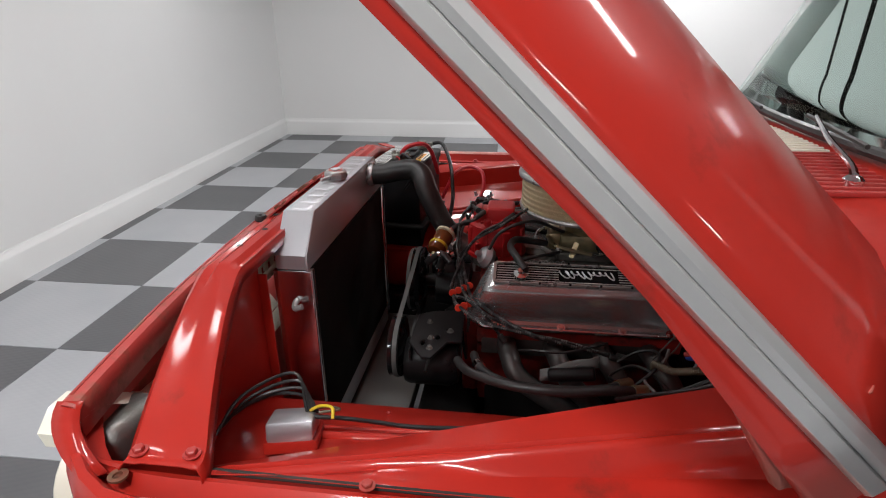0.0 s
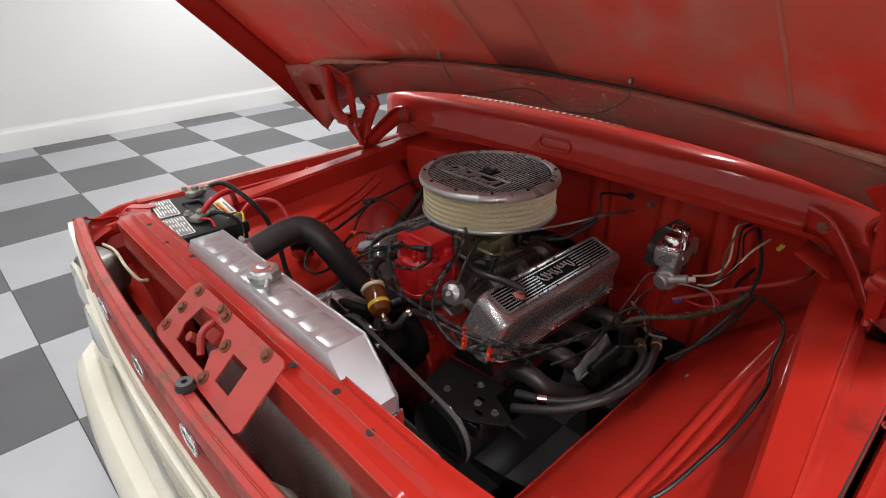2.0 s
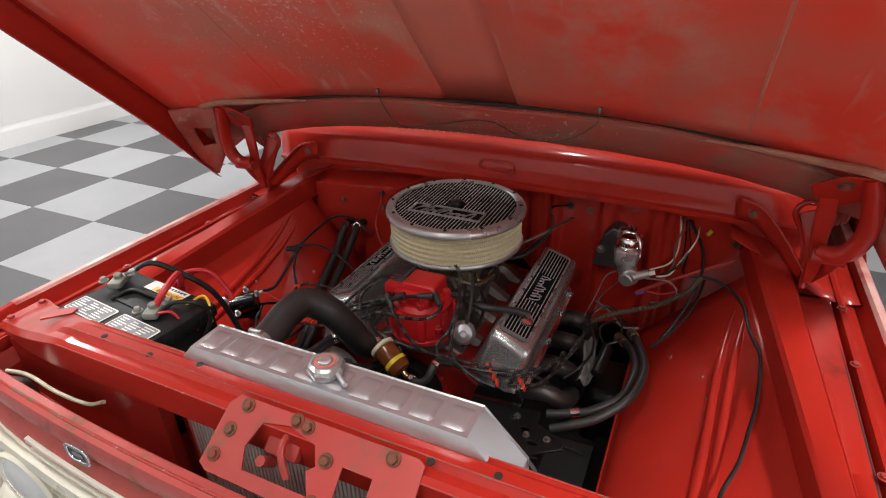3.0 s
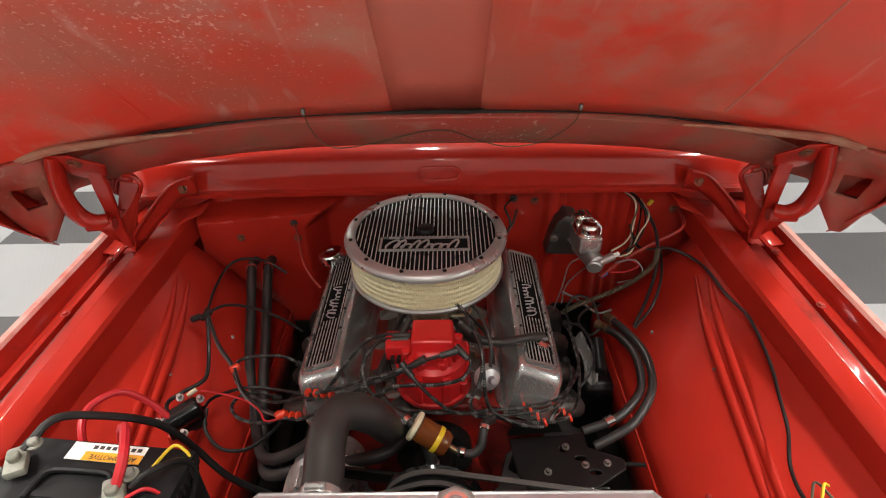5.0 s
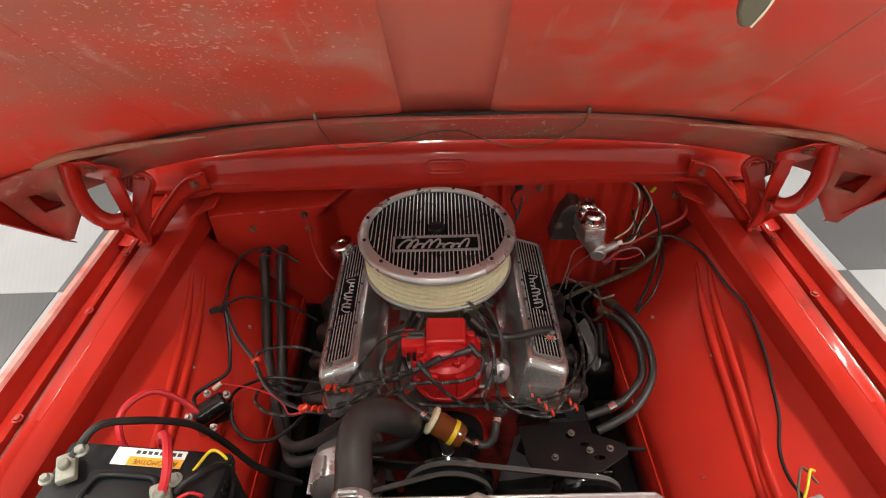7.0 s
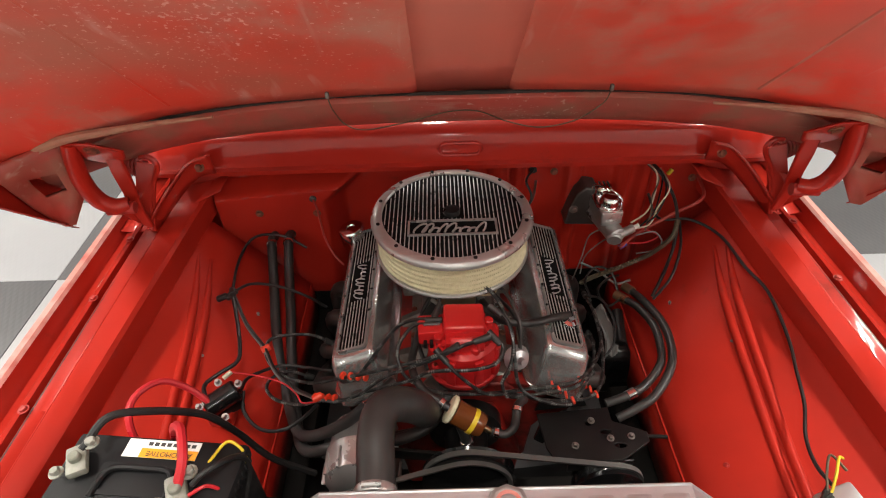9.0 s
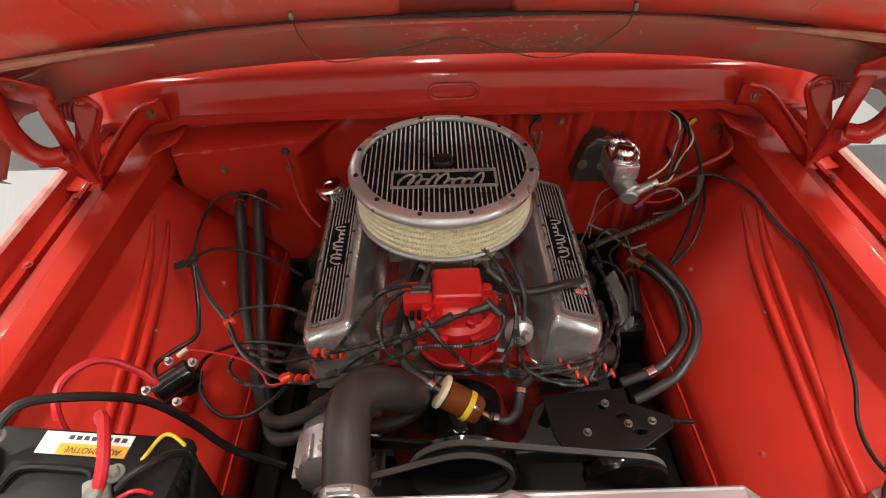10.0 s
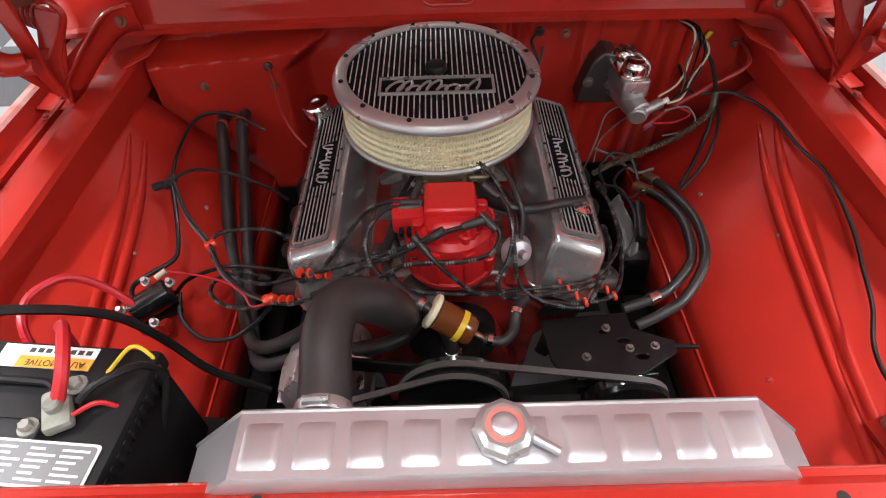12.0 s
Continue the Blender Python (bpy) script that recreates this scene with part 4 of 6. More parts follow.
# hinges
for s in SIDES:
    way = [V(*p) for p in glide(((0.600, 0.262, 0.978), (0.640, 0.256, 0.970), (0.680, 0.240, 0.938), (0.722, 0.214, 0.893), (0.760, 0.184, 0.846)), 4)]
    rows = []
    for i, p in enumerate(way):
        k = i / (len(way) - 1)
        h = 0.030 - 0.012 * k
        rows.append([B(p.x, p.y + 0.002, p.z - h, s), B(p.x, p.y - 0.004, p.z - h * 0.2, s), B(p.x, p.y - 0.006, p.z + h * 0.8, s), B(p.x + 0.002, p.y - 0.018, p.z + h, s), B(p.x + 0.002, p.y - 0.026, p.z + h * 0.92, s)])
    hg = part("hinge_bracket", sheet(rows), RED, car, "red hood hinge with coil spring", thick=0.004)
    part("rolled_edge", tube([r[4] for r in rows], 0.0035, 8, smooth=False), RED, hg)
    bolt(B(0.633, 0.251, 0.972, s), (0, -1, 0.2), 0.009, 0.006, hg, RUST)
    part("hinge_arm", tube([B(*p, s) for p in ((0.786, 0.078, 1.142), (0.800, 0.088, 1.105), (0.812, 0.096, 1.05), (0.811, 0.100, 1.01), (0.798, 0.104, 0.978), (0.775, 0.110, 0.962), (0.750, 0.120, 0.962))], lambda k: 0.0165 + 0.003 * math.sin(math.pi * k), 12), RED, hg)
    ty = lambda z: 0.098 - (z - 1.1) * 0.75
    tp = [(0.800, 1.143), (0.748, 1.141), (0.697, 1.108), (0.715, 1.075), (0.741, 1.056), (0.772, 1.066), (0.792, 1.080)]
    part("hinge_top", loft([[B(x, ty(z) + d, z, s) for x, z in tp] for d in (0.0, 0.009)]), RED, hg, bevel=0.003)
    bolt(B(0.752, ty(1.118), 1.118, s), (0, -0.8, -0.6), 0.010, 0.006, hg, RUST)
    part("hinge_link", loft([[B(x + a, y + b, z, s) for a, b in ((-w, -0.005), (w, -0.005), (w, 0.005), (-w, 0.005))] for x, y, z, w in ((0.738, 0.118, 1.085, 0.016), (0.744, 0.128, 1.04, 0.018), (0.747, 0.135, 0.985, 0.016), (0.756, 0.145, 0.93, 0.014), (0.756, 0.165, 0.86, 0.010))]), RED, hg, bevel=0.003)
    part("hinge_strap", tube([B(*p, s) for p in ((0.738, 0.205, 1.032), (0.718, 0.208, 1.028), (0.706, 0.208, 1.005), (0.722, 0.203, 0.972), (0.742, 0.19, 0.93), (0.748, 0.178, 0.885), (0.752, 0.165, 0.848))], 0.0065, 8), RED, hg)
    part("hinge_web", loft([[B(x, y, z, s) for x, y, z in q] for q in (((0.712, 0.212, 1.0), (0.745, 0.20, 1.02), (0.745, 0.206, 1.02), (0.712, 0.218, 1.0)), ((0.752, 0.168, 0.852), (0.775, 0.155, 0.90), (0.775, 0.161, 0.90), (0.752, 0.174, 0.852)))]), RED, hg)
    part("hinge_bowl", sheet([[B(x, y, z, s) for x, y, z in r] for r in (((0.80, 0.125, 0.945), (0.79, 0.15, 0.90), (0.752, 0.172, 0.842)), ((0.78, 0.15, 0.955), (0.772, 0.17, 0.91), (0.748, 0.185, 0.85)), ((0.745, 0.19, 0.955), (0.742, 0.20, 0.915), (0.735, 0.205, 0.862)))]), RED, hg, thick=0.004)
    part("hinge_pin", rod(B(0.74, 0.118, 0.952, s), B(0.80, 0.112, 0.952, s), 0.014, 14), RED_WORN, hg)
    sp = [B(0.748 + 0.0011 * a, 0.225 + 0.022 * math.cos(a), 0.985 + 0.022 * math.sin(a) + 0.0006 * a, s) for a in np.linspace(0, 2 * math.pi * 8, 97)]
    part("spring", tube(sp, 0.0036, 6, smooth=False), RED_WORN, hg, "coil spring")

# ---- the engine ----
EX = -0.034
engine = thing("engine", "red V8 engine block with cast valve covers and headers", "engine")


def E(x, y, z, s=1):
    return V(EX + s * x, y, z)


def scribble(m, u0, u1, h, lift, r):
    """A cursive stroke of loops, tall at its start and end, standing as script does."""
    pts = []
    tall = (1.0, 1.0, 0.5, 0.95, 1.0, 0.45, 0.5, 0.42, 1.0)
    fat = (1.3, 0.7, 1.0, 0.35, 0.8, 0.5, 1.1, 0.8, 0.6)
    for k in range(0, 181):
        t = k / 180
        i = min(int(t * 9), 8)
        a = t * 2 * math.pi * 9
        up = (1 - math.cos(a)) * 0.5
        pts.append(m @ V(u0 + (u1 - u0) * t - 0.040 * (u1 - u0) * fat[i] * math.sin(a) + 0.45 * h * tall[i] * up, -h * 0.5 + h * tall[i] * up, lift))
    return tube(pts, r, 6, smooth=False)


bm = loft([[E(x, y, z) for x, z in ((-0.10, 0.36), (0.10, 0.36), (0.15, 0.45), (0.16, 0.56), (0.20, 0.62), (0.09, 0.72), (-0.09, 0.72), (-0.20, 0.62), (-0.16, 0.56), (-0.15, 0.45))] for y in (-0.22, 0.24)])
part("block", bm, ENGINE_RED, engine, bevel=0.006)
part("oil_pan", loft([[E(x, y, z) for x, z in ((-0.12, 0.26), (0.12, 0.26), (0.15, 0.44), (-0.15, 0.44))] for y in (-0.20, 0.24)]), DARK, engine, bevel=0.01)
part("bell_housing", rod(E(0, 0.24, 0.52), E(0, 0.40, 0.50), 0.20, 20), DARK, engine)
part("intake_manifold", loft([[E(x, y, z) for x, z in ((-0.11, 0.66), (0.11, 0.66), (0.115, 0.71), (0.06, 0.735), (-0.06, 0.735), (-0.115, 0.71))] for y in (-0.20, 0.22)]), ALU_DULL, engine, "dull cast-alloy intake manifold", bevel=0.008)
part("carburetor_pad", box(E(0.0, 0.04, 0.742), (0.16, 0.19, 0.03), 0.006), ALU_DULL, engine)
for s in SIDES:
    for k in range(4):
        y = -0.13 + k * 0.10
        part("runner", tube([E(0.02, 0.04 + (y - 0.04) * 0.3, 0.738, s), E(0.06, y, 0.735, s), E(0.12, y, 0.70, s)], 0.022, 8), ALU_DULL, engine)
    part("cylinder_head", loft([[E(x, y, z, s) for x, z in ((0.10, 0.715), (0.115, 0.66), (0.19, 0.585), (0.235, 0.62), (0.25, 0.69))] for y in (-0.215, 0.235)]), ENGINE_RED, engine)
    # valve cover
    VY0, VY1 = -0.195, 0.225
    sec = [(0.138, 0.706), (0.146, 0.706), (0.172, 0.792), (0.178, 0.800), (0.186, 0.801), (0.256, 0.777), (0.264, 0.770), (0.266, 0.760), (0.252, 0.690), (0.258, 0.684), (0.256, 0.678), (0.235, 0.676)]
    def vc_sec(y, k, lean=0.0):
        cx, cz = 0.19, 0.71
        return [E(cx + (x - cx) * k, y + lean * 2 * (z - 0.74) / 0.06, cz + (z - cz) * k, s) for x, z in sec]
    cover = part("valve_cover", loft([vc_sec(VY0 - 0.024, 0.74, 0.010), vc_sec(VY0 - 0.021, 0.84, 0.010), vc_sec(VY0 - 0.013, 0.92, 0.009), vc_sec(VY0 - 0.002, 0.970, 0.006), vc_sec(VY0 + 0.012, 0.993, 0.002), vc_sec(VY0 + 0.030, 1.0), vc_sec(VY1 - 0.006, 1.0), vc_sec(VY1 + 0.004, 0.97)]), SATIN, engine, "satin cast-aluminium valve cover with black finned top")
    fm = Matrix.Translation(E(0.1985, (VY0 + VY1) / 2 - 0.007, 0.687, s)) @ Matrix(((0, s * 0.976, s * 0.217, 0), (1, 0, 0, 0), (0, -0.217, 0.976, 0), (0, 0, 0, 1)))
    ring = [(math.copysign(0.199, math.cos(a)) + 0.030 * math.cos(a), math.copysign(0.040, math.sin(a)) + 0.030 * math.sin(a)) for a in (math.radians(4.5 + k * 9) for k in range(40))]
    part("gasket_flange", plate(ring, 0.010, fm), ALU_POLISH, cover, "polished rolled flange", bevel=0.003)
    # finned top: a black field, bright ribs, a bright rim
    top = Matrix.Translation(E(0.2205, (VY0 + VY1) / 2, 0.7905, s)) @ Matrix(((0, s * 0.946, s * 0.324, 0), (1, 0, 0, 0), (0, -0.324, 0.946, 0), (0, 0, 0, 1)))
    HL, HW = 0.197, 0.033
    part("fin_field", plate(rect(-HL + 0.004, -HW + 0.002, HL - 0.004, HW - 0.002, 0.008), 0.0022, top), BLACK_FIN, cover, "black crackle panel")
    bm = plate(rect(-HL, -HW, HL, HW, 0.01), 0.006, top, holes=[rect(-HL + 0.006, -HW + 0.004, HL - 0.006, HW - 0.004, 0.006)])
    part("fin_rim", bm, ALU_CAST, cover)
    for k in range(7):
        v = -0.0225 + k * 0.0075
        for u0, u1 in ((-HL + 0.008, -0.055), (0.072, HL - 0.008)) if 0 < k < 6 else ((-HL + 0.008, HL - 0.008),):
            part("fin", plate(rect(u0, v - 0.0010, u1, v + 0.0010), 0.0032, top), FIN_CREST, cover)
    # bright raised script: one flowing stroke
    part("script_badge", scribble(top, -0.052, 0.056, 0.022, 0.0050, 0.0015), ALU, cover, "bright raised script badge")
    for k in range(6):
        for vv in (-HW - 0.0, HW + 0.0):
            if k in (1, 2, 3, 4):
                bolt(top @ V(-0.16 + k * 0.064, vv, 0.004), top.to_3x3() @ V(0, 0, 1), 0.003, 0.003, cover, BLACK, washer=False)
    for y in (-0.16, -0.03, 0.10, 0.20):
        bolt(E(0.262, y, 0.684, s), (s * 0.6, 0, 0.8), 0.006, 0.006, cover, CHROME)
    # exhaust headers
    for k in range(4):
        y = -0.15 + k * 0.105
        part("header_pipe", tube([E(0.22, y, 0.62, s), E(0.285, y + 0.01, 0.622, s), E(0.325, y + 0.04, 0.585, s), E(0.325, y * 0.6 + 0.10, 0.50, s), E(0.30, 0.16, 0.38, s)], 0.022, 10), EXHAUST, engine)
    part("header_flange", box(E(0.232, 0.005, 0.617, s), (0.012, 0.42, 0.05), 0.003), EXHAUST, engine)
part("plug", revolve([(0.016, 0), (0.016, 0.006), (0.008, 0.010), (0.007, 0.016), (0, 0.016)], 18, Matrix.Translation(E(0.231, -0.122, 0.793)) @ pose(0, 0, 0, 0, 19, 0)), CHROME, engine, "chrome breather plug")
oc = thing("oil_filler_cap", "chrome push-in oil filler cap on the valve cover", "cap")
m = Matrix.Translation((-0.287, 0.205, 0.765)) @ pose(0, 0, 0, 0, -12, 0)
part("neck", revolve([(0.022, 0), (0.022, 0.02)], 20, m), CHROME, oc)
part("cap", revolve([(0.030, 0.016), (0.033, 0.018), (0.033, 0.040), (0.029, 0.046), (0.012, 0.047), (0.010, 0.044), (0, 0.044)], 28, m), CHROME, oc)

# timing cover, water pump, thermostat housing
part("timing_cover", loft([[E(x, y, z) for x, z in ((-0.12, 0.40), (0.12, 0.40), (0.13, 0.52), (0.07, 0.66), (-0.07, 0.66), (-0.13, 0.52))] for y in (-0.26, -0.22)]), ENGINE_RED, engine, bevel=0.005)
part("water_pump", revolve([(0.075, 0), (0.075, 0.03), (0.045, 0.04), (0.04, 0.09), (0, 0.09)], 24, Matrix.Translation(E(0.008, -0.25, 0.64)) @ pose(0, 0, 0, 90)), BLACK, engine)
part("thermostat_housing", tube([E(-0.045, -0.20, 0.70), E(-0.06, -0.24, 0.725), E(-0.066, -0.295, 0.755)], 0.026, 12), ALU_DULL, engine)

# carburetor
carb = thing("carburetor", "cast-metal four-barrel carburetor beneath the air cleaner", "carburetor")
CA = (-0.036, 0.045)
part("base", box((CA[0], CA[1], 0.770), (0.13, 0.16, 0.022), 0.004), ALU_DULL, carb)
part("body", box((CA[0], CA[1], 0.80), (0.115, 0.145, 0.045), 0.010), BRONZE, carb)
part("bowl", box((CA[0], CA[1] - 0.085, 0.80), (0.085, 0.03, 0.045), 0.008), BRASS, carb)
part("bowl", box((CA[0], CA[1] + 0.085, 0.80), (0.085, 0.03, 0.045), 0.008), BRASS, carb)
part("horn", revolve([(0.060, 0), (0.060, 0.03), (0.064, 0.035), (0.064, 0.052)], 28, pose(CA[0], CA[1], 0.822)), BRONZE, carb)
for x, y, z in ((-0.07, -0.05, 0.80), (0.068, -0.04, 0.79), (0.07, 0.03, 0.80), (-0.068, 0.04, 0.79)):
    part("lever", plate(rect(-0.006, -0.02, 0.006, 0.02, 0.004), 0.003, Matrix.Translation((CA[0] + x, CA[1] + y, z)) @ pose(0, 0, 0, 70, 20, 90)), BRASS, carb)
    part("screw", rod((CA[0] + x, CA[1] + y, z), (CA[0] + x * 1.35, CA[1] + y, z), 0.004, 8), BRASS, carb)
part("linkage", tube([(CA[0] + 0.075, CA[1] - 0.05, 0.79), (CA[0] + 0.08, CA[1] + 0.02, 0.785), (CA[0] + 0.10, CA[1] + 0.08, 0.80)], 0.003, 6), CHROME, carb)

# fuel lines, springs and small levers about the carburetor
part("fuel_line", tube([(CA[0] - 0.055, CA[1] - 0.10, 0.805), (CA[0] - 0.02, CA[1] - 0.125, 0.800), (CA[0] + 0.03, CA[1] - 0.125, 0.790), (CA[0] + 0.06, CA[1] - 0.09, 0.775)], 0.0045, 8), ALU_CAST, carb, "bare metal fuel line")
part("fuel_line", tube([(CA[0] + 0.045, CA[1] - 0.10, 0.815), (CA[0] + 0.085, CA[1] - 0.08, 0.805), (CA[0] + 0.095, CA[1] + 0.0, 0.79)], 0.004, 8), BRASS, carb)
part("return_spring", tube([(CA[0] + 0.09 + 0.004 * math.cos(a), CA[1] - 0.06 - 0.0022 * a, 0.765 + 0.004 * math.sin(a)) for a in np.linspace(0, 2 * math.pi * 7, 57)], 0.0010, 5, smooth=False), ALU_CAST, carb)
part("choke_housing", revolve([(0.022, 0), (0.024, 0.004), (0.024, 0.016), (0.018, 0.022), (0, 0.022)], 20, Matrix.Translation((CA[0] + 0.060, CA[1] + 0.035, 0.805)) @ pose(0, 0, 0, 0, 90, 0)), BLACK, carb, "black choke housing")
for k, (bx, by) in enumerate(((-0.055, -0.075), (0.055, -0.075), (-0.055, 0.075), (0.055, 0.075))):
    bolt((CA[0] + bx, CA[1] + by, 0.781), (0, 0, 1), 0.006, 0.007, carb, ALU_CAST)
for k, (bx, by) in enumerate(((-0.03, -0.10), (0.03, -0.10), (-0.03, 0.10), (0.03, 0.10))):
    bolt((CA[0] + bx, CA[1] + by * 1.01, 0.81), (0, -1 if by < 0 else 1, 0), 0.004, 0.004, carb, BRASS, washer=False)
for sx in SIDES:
    for k in range(5):
        bolt((EX + sx * 0.098, -0.16 + k * 0.08, 0.713), (sx * 0.3, 0, 0.95), 0.007, 0.008, engine, RUST)

# air cleaner
AX, AY, AZ = -0.042, 0.038, 0.012
ac = thing("air_cleaner", "round open-element air cleaner with black finned lid", "air cleaner")
part("base_pan", revolve([(0.06, 0.850), (0.10, 0.852), (0.150, 0.862), (0.166, 0.866), (0.168, 0.872), (0.166, 0.876), (0.06, 0.868)], 64, pose(AX, AY, AZ)), ALU_CAST, ac)
bm = bmesh.new()
n = 420
g = []
for j in range(25):
    z = 0.872 + AZ + 0.00304 * j
    g.append([bm.verts.new((AX + (0.1585 + 0.0046 * (i % 2)) * math.cos(2 * math.pi * (i + 0.9 * ((j // 2) % 2)) / n), AY + (0.1585 + 0.0046 * (i % 2)) * math.sin(2 * math.pi * (i + 0.9 * ((j // 2) % 2)) / n), z)) for i in range(n)])
for j in range(24):
    for i in range(n):
        bm.faces.new((g[j][i], g[j][(i + 1) % n], g[j + 1][(i + 1) % n], g[j + 1][i]))
part("filter_element", bm, PAPER, ac, "cream pleated paper element", angle=20)
part("lid_rim", revolve([(0.148, 0.945), (0.169, 0.945), (0.1725, 0.948), (0.1730, 0.953), (0.170, 0.9595), (0.165, 0.963), (0.151, 0.9645), (0.1485, 0.962), (0.148, 0.945)], 72, pose(AX, AY, AZ)), ALU_CAST, ac, "satin rolled lid rim")
part("lid_field", revolve([(0.0, 0.952), (0.1490, 0.952), (0.1490, 0.9590), (0.0, 0.9594)], 64, pose(AX, AY, AZ)), BLACK_FIN, ac, "black lid")
nf = 33
for k in range(nf):
    x = -0.141 + k * (0.282 / (nf - 1))
    half = math.sqrt(0.1455 ** 2 - x * x)
    spans = [(-half, half)]
    if abs(x) < 0.092:
        spans = [(-half, -0.078), (-0.028, half)]
    if abs(x) < 0.019:
        spans = [(-half, -0.078), (-0.028, -0.019), (0.019, half)]
    for y0, y1 in spans:
        if y1 - y0 > 0.006:
            part("fin", box((AX + x, AY + (y0 + y1) / 2, 0.9566 + AZ), (0.0021, y1 - y0, 0.0066), 0.0005, seg=1), FIN_CREST, ac)
bm = plate(rect(-0.092, -0.078, 0.092, -0.028), 0.004, pose(AX, AY, 0.9595 + AZ), holes=[rect(-0.088, -0.074, 0.088, -0.032)])
part("badge_frame", bm, ALU_CAST, ac)
part("script_badge", scribble(pose(AX, AY - 0.053, 0.9575 + AZ), -0.078, 0.062, 0.029, 0.0035, 0.0021), ALU_CAST, ac, "bright raised script badge")
part("knob", revolve([(0.018, 0.955), (0.018, 0.966), (0.016, 0.969), (0.006, 0.970), (0, 0.970)], 24, pose(AX, AY, AZ)), BLACK, ac, "black centre knob")
for k in range(12):
    a = math.radians(k * 30 + 15)
    bolt((AX + 0.159 * math.cos(a), AY + 0.159 * math.sin(a), 0.9635 + AZ), (0, 0, 1), 0.0042, 0.003, ac, BLACK, washer=False)

# distributor with its square coil cover
ds = thing("distributor", "red distributor cap with square coil cover and black leads", "distributor")
DX, DY, DS = -0.026, -0.185, 1.34
dm = pose(DX, DY, 0.0)
part("housing", revolve([(0.030, 0.66), (0.030, 0.71), (0.055, 0.725), (0.067, 0.735), (0.067, 0.752)], 28, dm), ALU_DULL, ds)
part("cap", revolve([(0.069, 0.752), (0.072, 0.755), (0.070, 0.80), (0.067, 0.836), (0.058, 0.845), (0, 0.847)], 36, dm), RED_PART, ds, "ribbed red cap")
for k in range(8):
    a = math.radians(k * 45 + 22)
    part("tower", rod((DX + 0.052 * math.cos(a), DY + 0.052 * math.sin(a), 0.838), (DX + 0.054 * math.cos(a), DY + 0.054 * math.sin(a), 0.858), 0.0095, 12, bev=0.002), RED_PART, ds)
    part("rib", box((DX + 0.070 * math.cos(a), DY + 0.070 * math.sin(a), 0.795), (0.009, 0.019, 0.072), 0.003, pose(0, 0, 0, 0, 0, math.degrees(a))), RED_PART, ds)
part("coil_cover", loft([[V(DX + x * k, DY + 0.010 + y * k, z) for x, y in ((-0.040, -0.034), (0.040, -0.034), (0.040, 0.034), (-0.040, 0.034))] for z, k in ((0.842, 1.05), (0.874, 1.0), (0.882, 0.93))]), RED_PART, ds, "red square coil cover", bevel=0.004)
part("cover_step", box((DX, DY - 0.036, 0.856), (0.074, 0.030, 0.028), 0.004), RED_PART, ds)
part("cover_rib", box((DX, DY - 0.044, 0.868), (0.056, 0.016, 0.014), 0.004, pose(0, 0, 0, 30)), RED_PART, ds)
for sx in SIDES:
    part("clip", box((DX + sx * 0.024, DY - 0.052, 0.862), (0.005, 0.010, 0.016), 0.0015), RED_PART, ds)
    part("screw_post", rod((DX + sx * 0.058, DY - 0.044, 0.772), (DX + sx * 0.058, DY - 0.044, 0.800), 0.008, 12, bev=0.002), RED_PART, ds)
    bolt((DX + sx * 0.058, DY - 0.044, 0.800), (0, 0, 1), 0.0042, 0.003, ds, RUST, washer=False)
part("cap_lip", revolve([(0.0735, 0.756), (0.0760, 0.758), (0.0760, 0.766), (0.0735, 0.768)], 36, dm), RED_PART, ds)
part("cover_flange", box((DX, DY + 0.004, 0.846), (0.090, 0.086, 0.008), 0.003), RED_PART, ds)
part("connector", box((DX - 0.066, DY + 0.008, 0.846), (0.050, 0.050, 0.034), 0.005, pose(0, 0, 0, 0, 0, 4)), RED_PART, ds)
for k in range(3):
    part("terminal", box((DX - 0.076 + 0.012 * k, DY - 0.022, 0.838), (0.007, 0.016, 0.012), 0.002), BLACK, ds)
va = Matrix.Translation((0.079, -0.204, 0.783)) @ pose(0, 0, 0, 62, 0, 25)
part("vacuum_advance", revolve([(0, -0.016), (0.020, -0.014), (0.026, -0.004), (0.028, 0.0), (0.026, 0.004), (0.020, 0.014), (0.008, 0.018), (0.006, 0.03), (0, 0.03)], 24, va), ALU, ds, "round metal vacuum canister")
part("advance_arm", tube([(0.065, -0.19, 0.775), (0.03, -0.175, 0.755)], 0.007, 8), ALU_DULL, ds)

# radiator
rad = thing("radiator", "polished aluminium radiator with chamfered top tank", "radiator")
RX = 0.012
tank = [(-0.318, 0.842), (-0.318, 0.872), (-0.250, 0.946), (0.250, 0.946), (0.318, 0.872), (0.318, 0.842)]
ins = lambda k: [(RX + x * (1 - k / 0.318), z - (k if z > 0.85 else 0)) for x, z in tank]
part("top_tank", loft([[V(x, y, z) for x, z in ins(k)] for y, k in ((-0.622, 0.004), (-0.619, 0.0), (-0.555, 0.0), (-0.552, 0.004))]), ALU, rad, "polished welded top tank")
for k in range(10):
    x = RX - 0.225 + k * 0.050
    part("tank_flute", sheet([[V(x + a * 0.019, -0.589 + b * 0.024, 0.9455 + 0.0030 * (1 - a ** 6) * (1 - b ** 6)) for a in np.linspace(-1, 1, 13)] for b in np.linspace(-1, 1, 9)]), ALU, rad)
part("weld_seam", tube([V(RX - 0.318, -0.554, 0.842), V(RX - 0.318, -0.554, 0.872), V(RX - 0.25, -0.554, 0.945), V(RX + 0.25, -0.554, 0.945), V(RX + 0.318, -0.554, 0.872), V(RX + 0.318, -0.554, 0.842)], 0.0025, 6, smooth=False), ALU, rad)
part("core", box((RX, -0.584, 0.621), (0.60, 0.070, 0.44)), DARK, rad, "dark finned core")
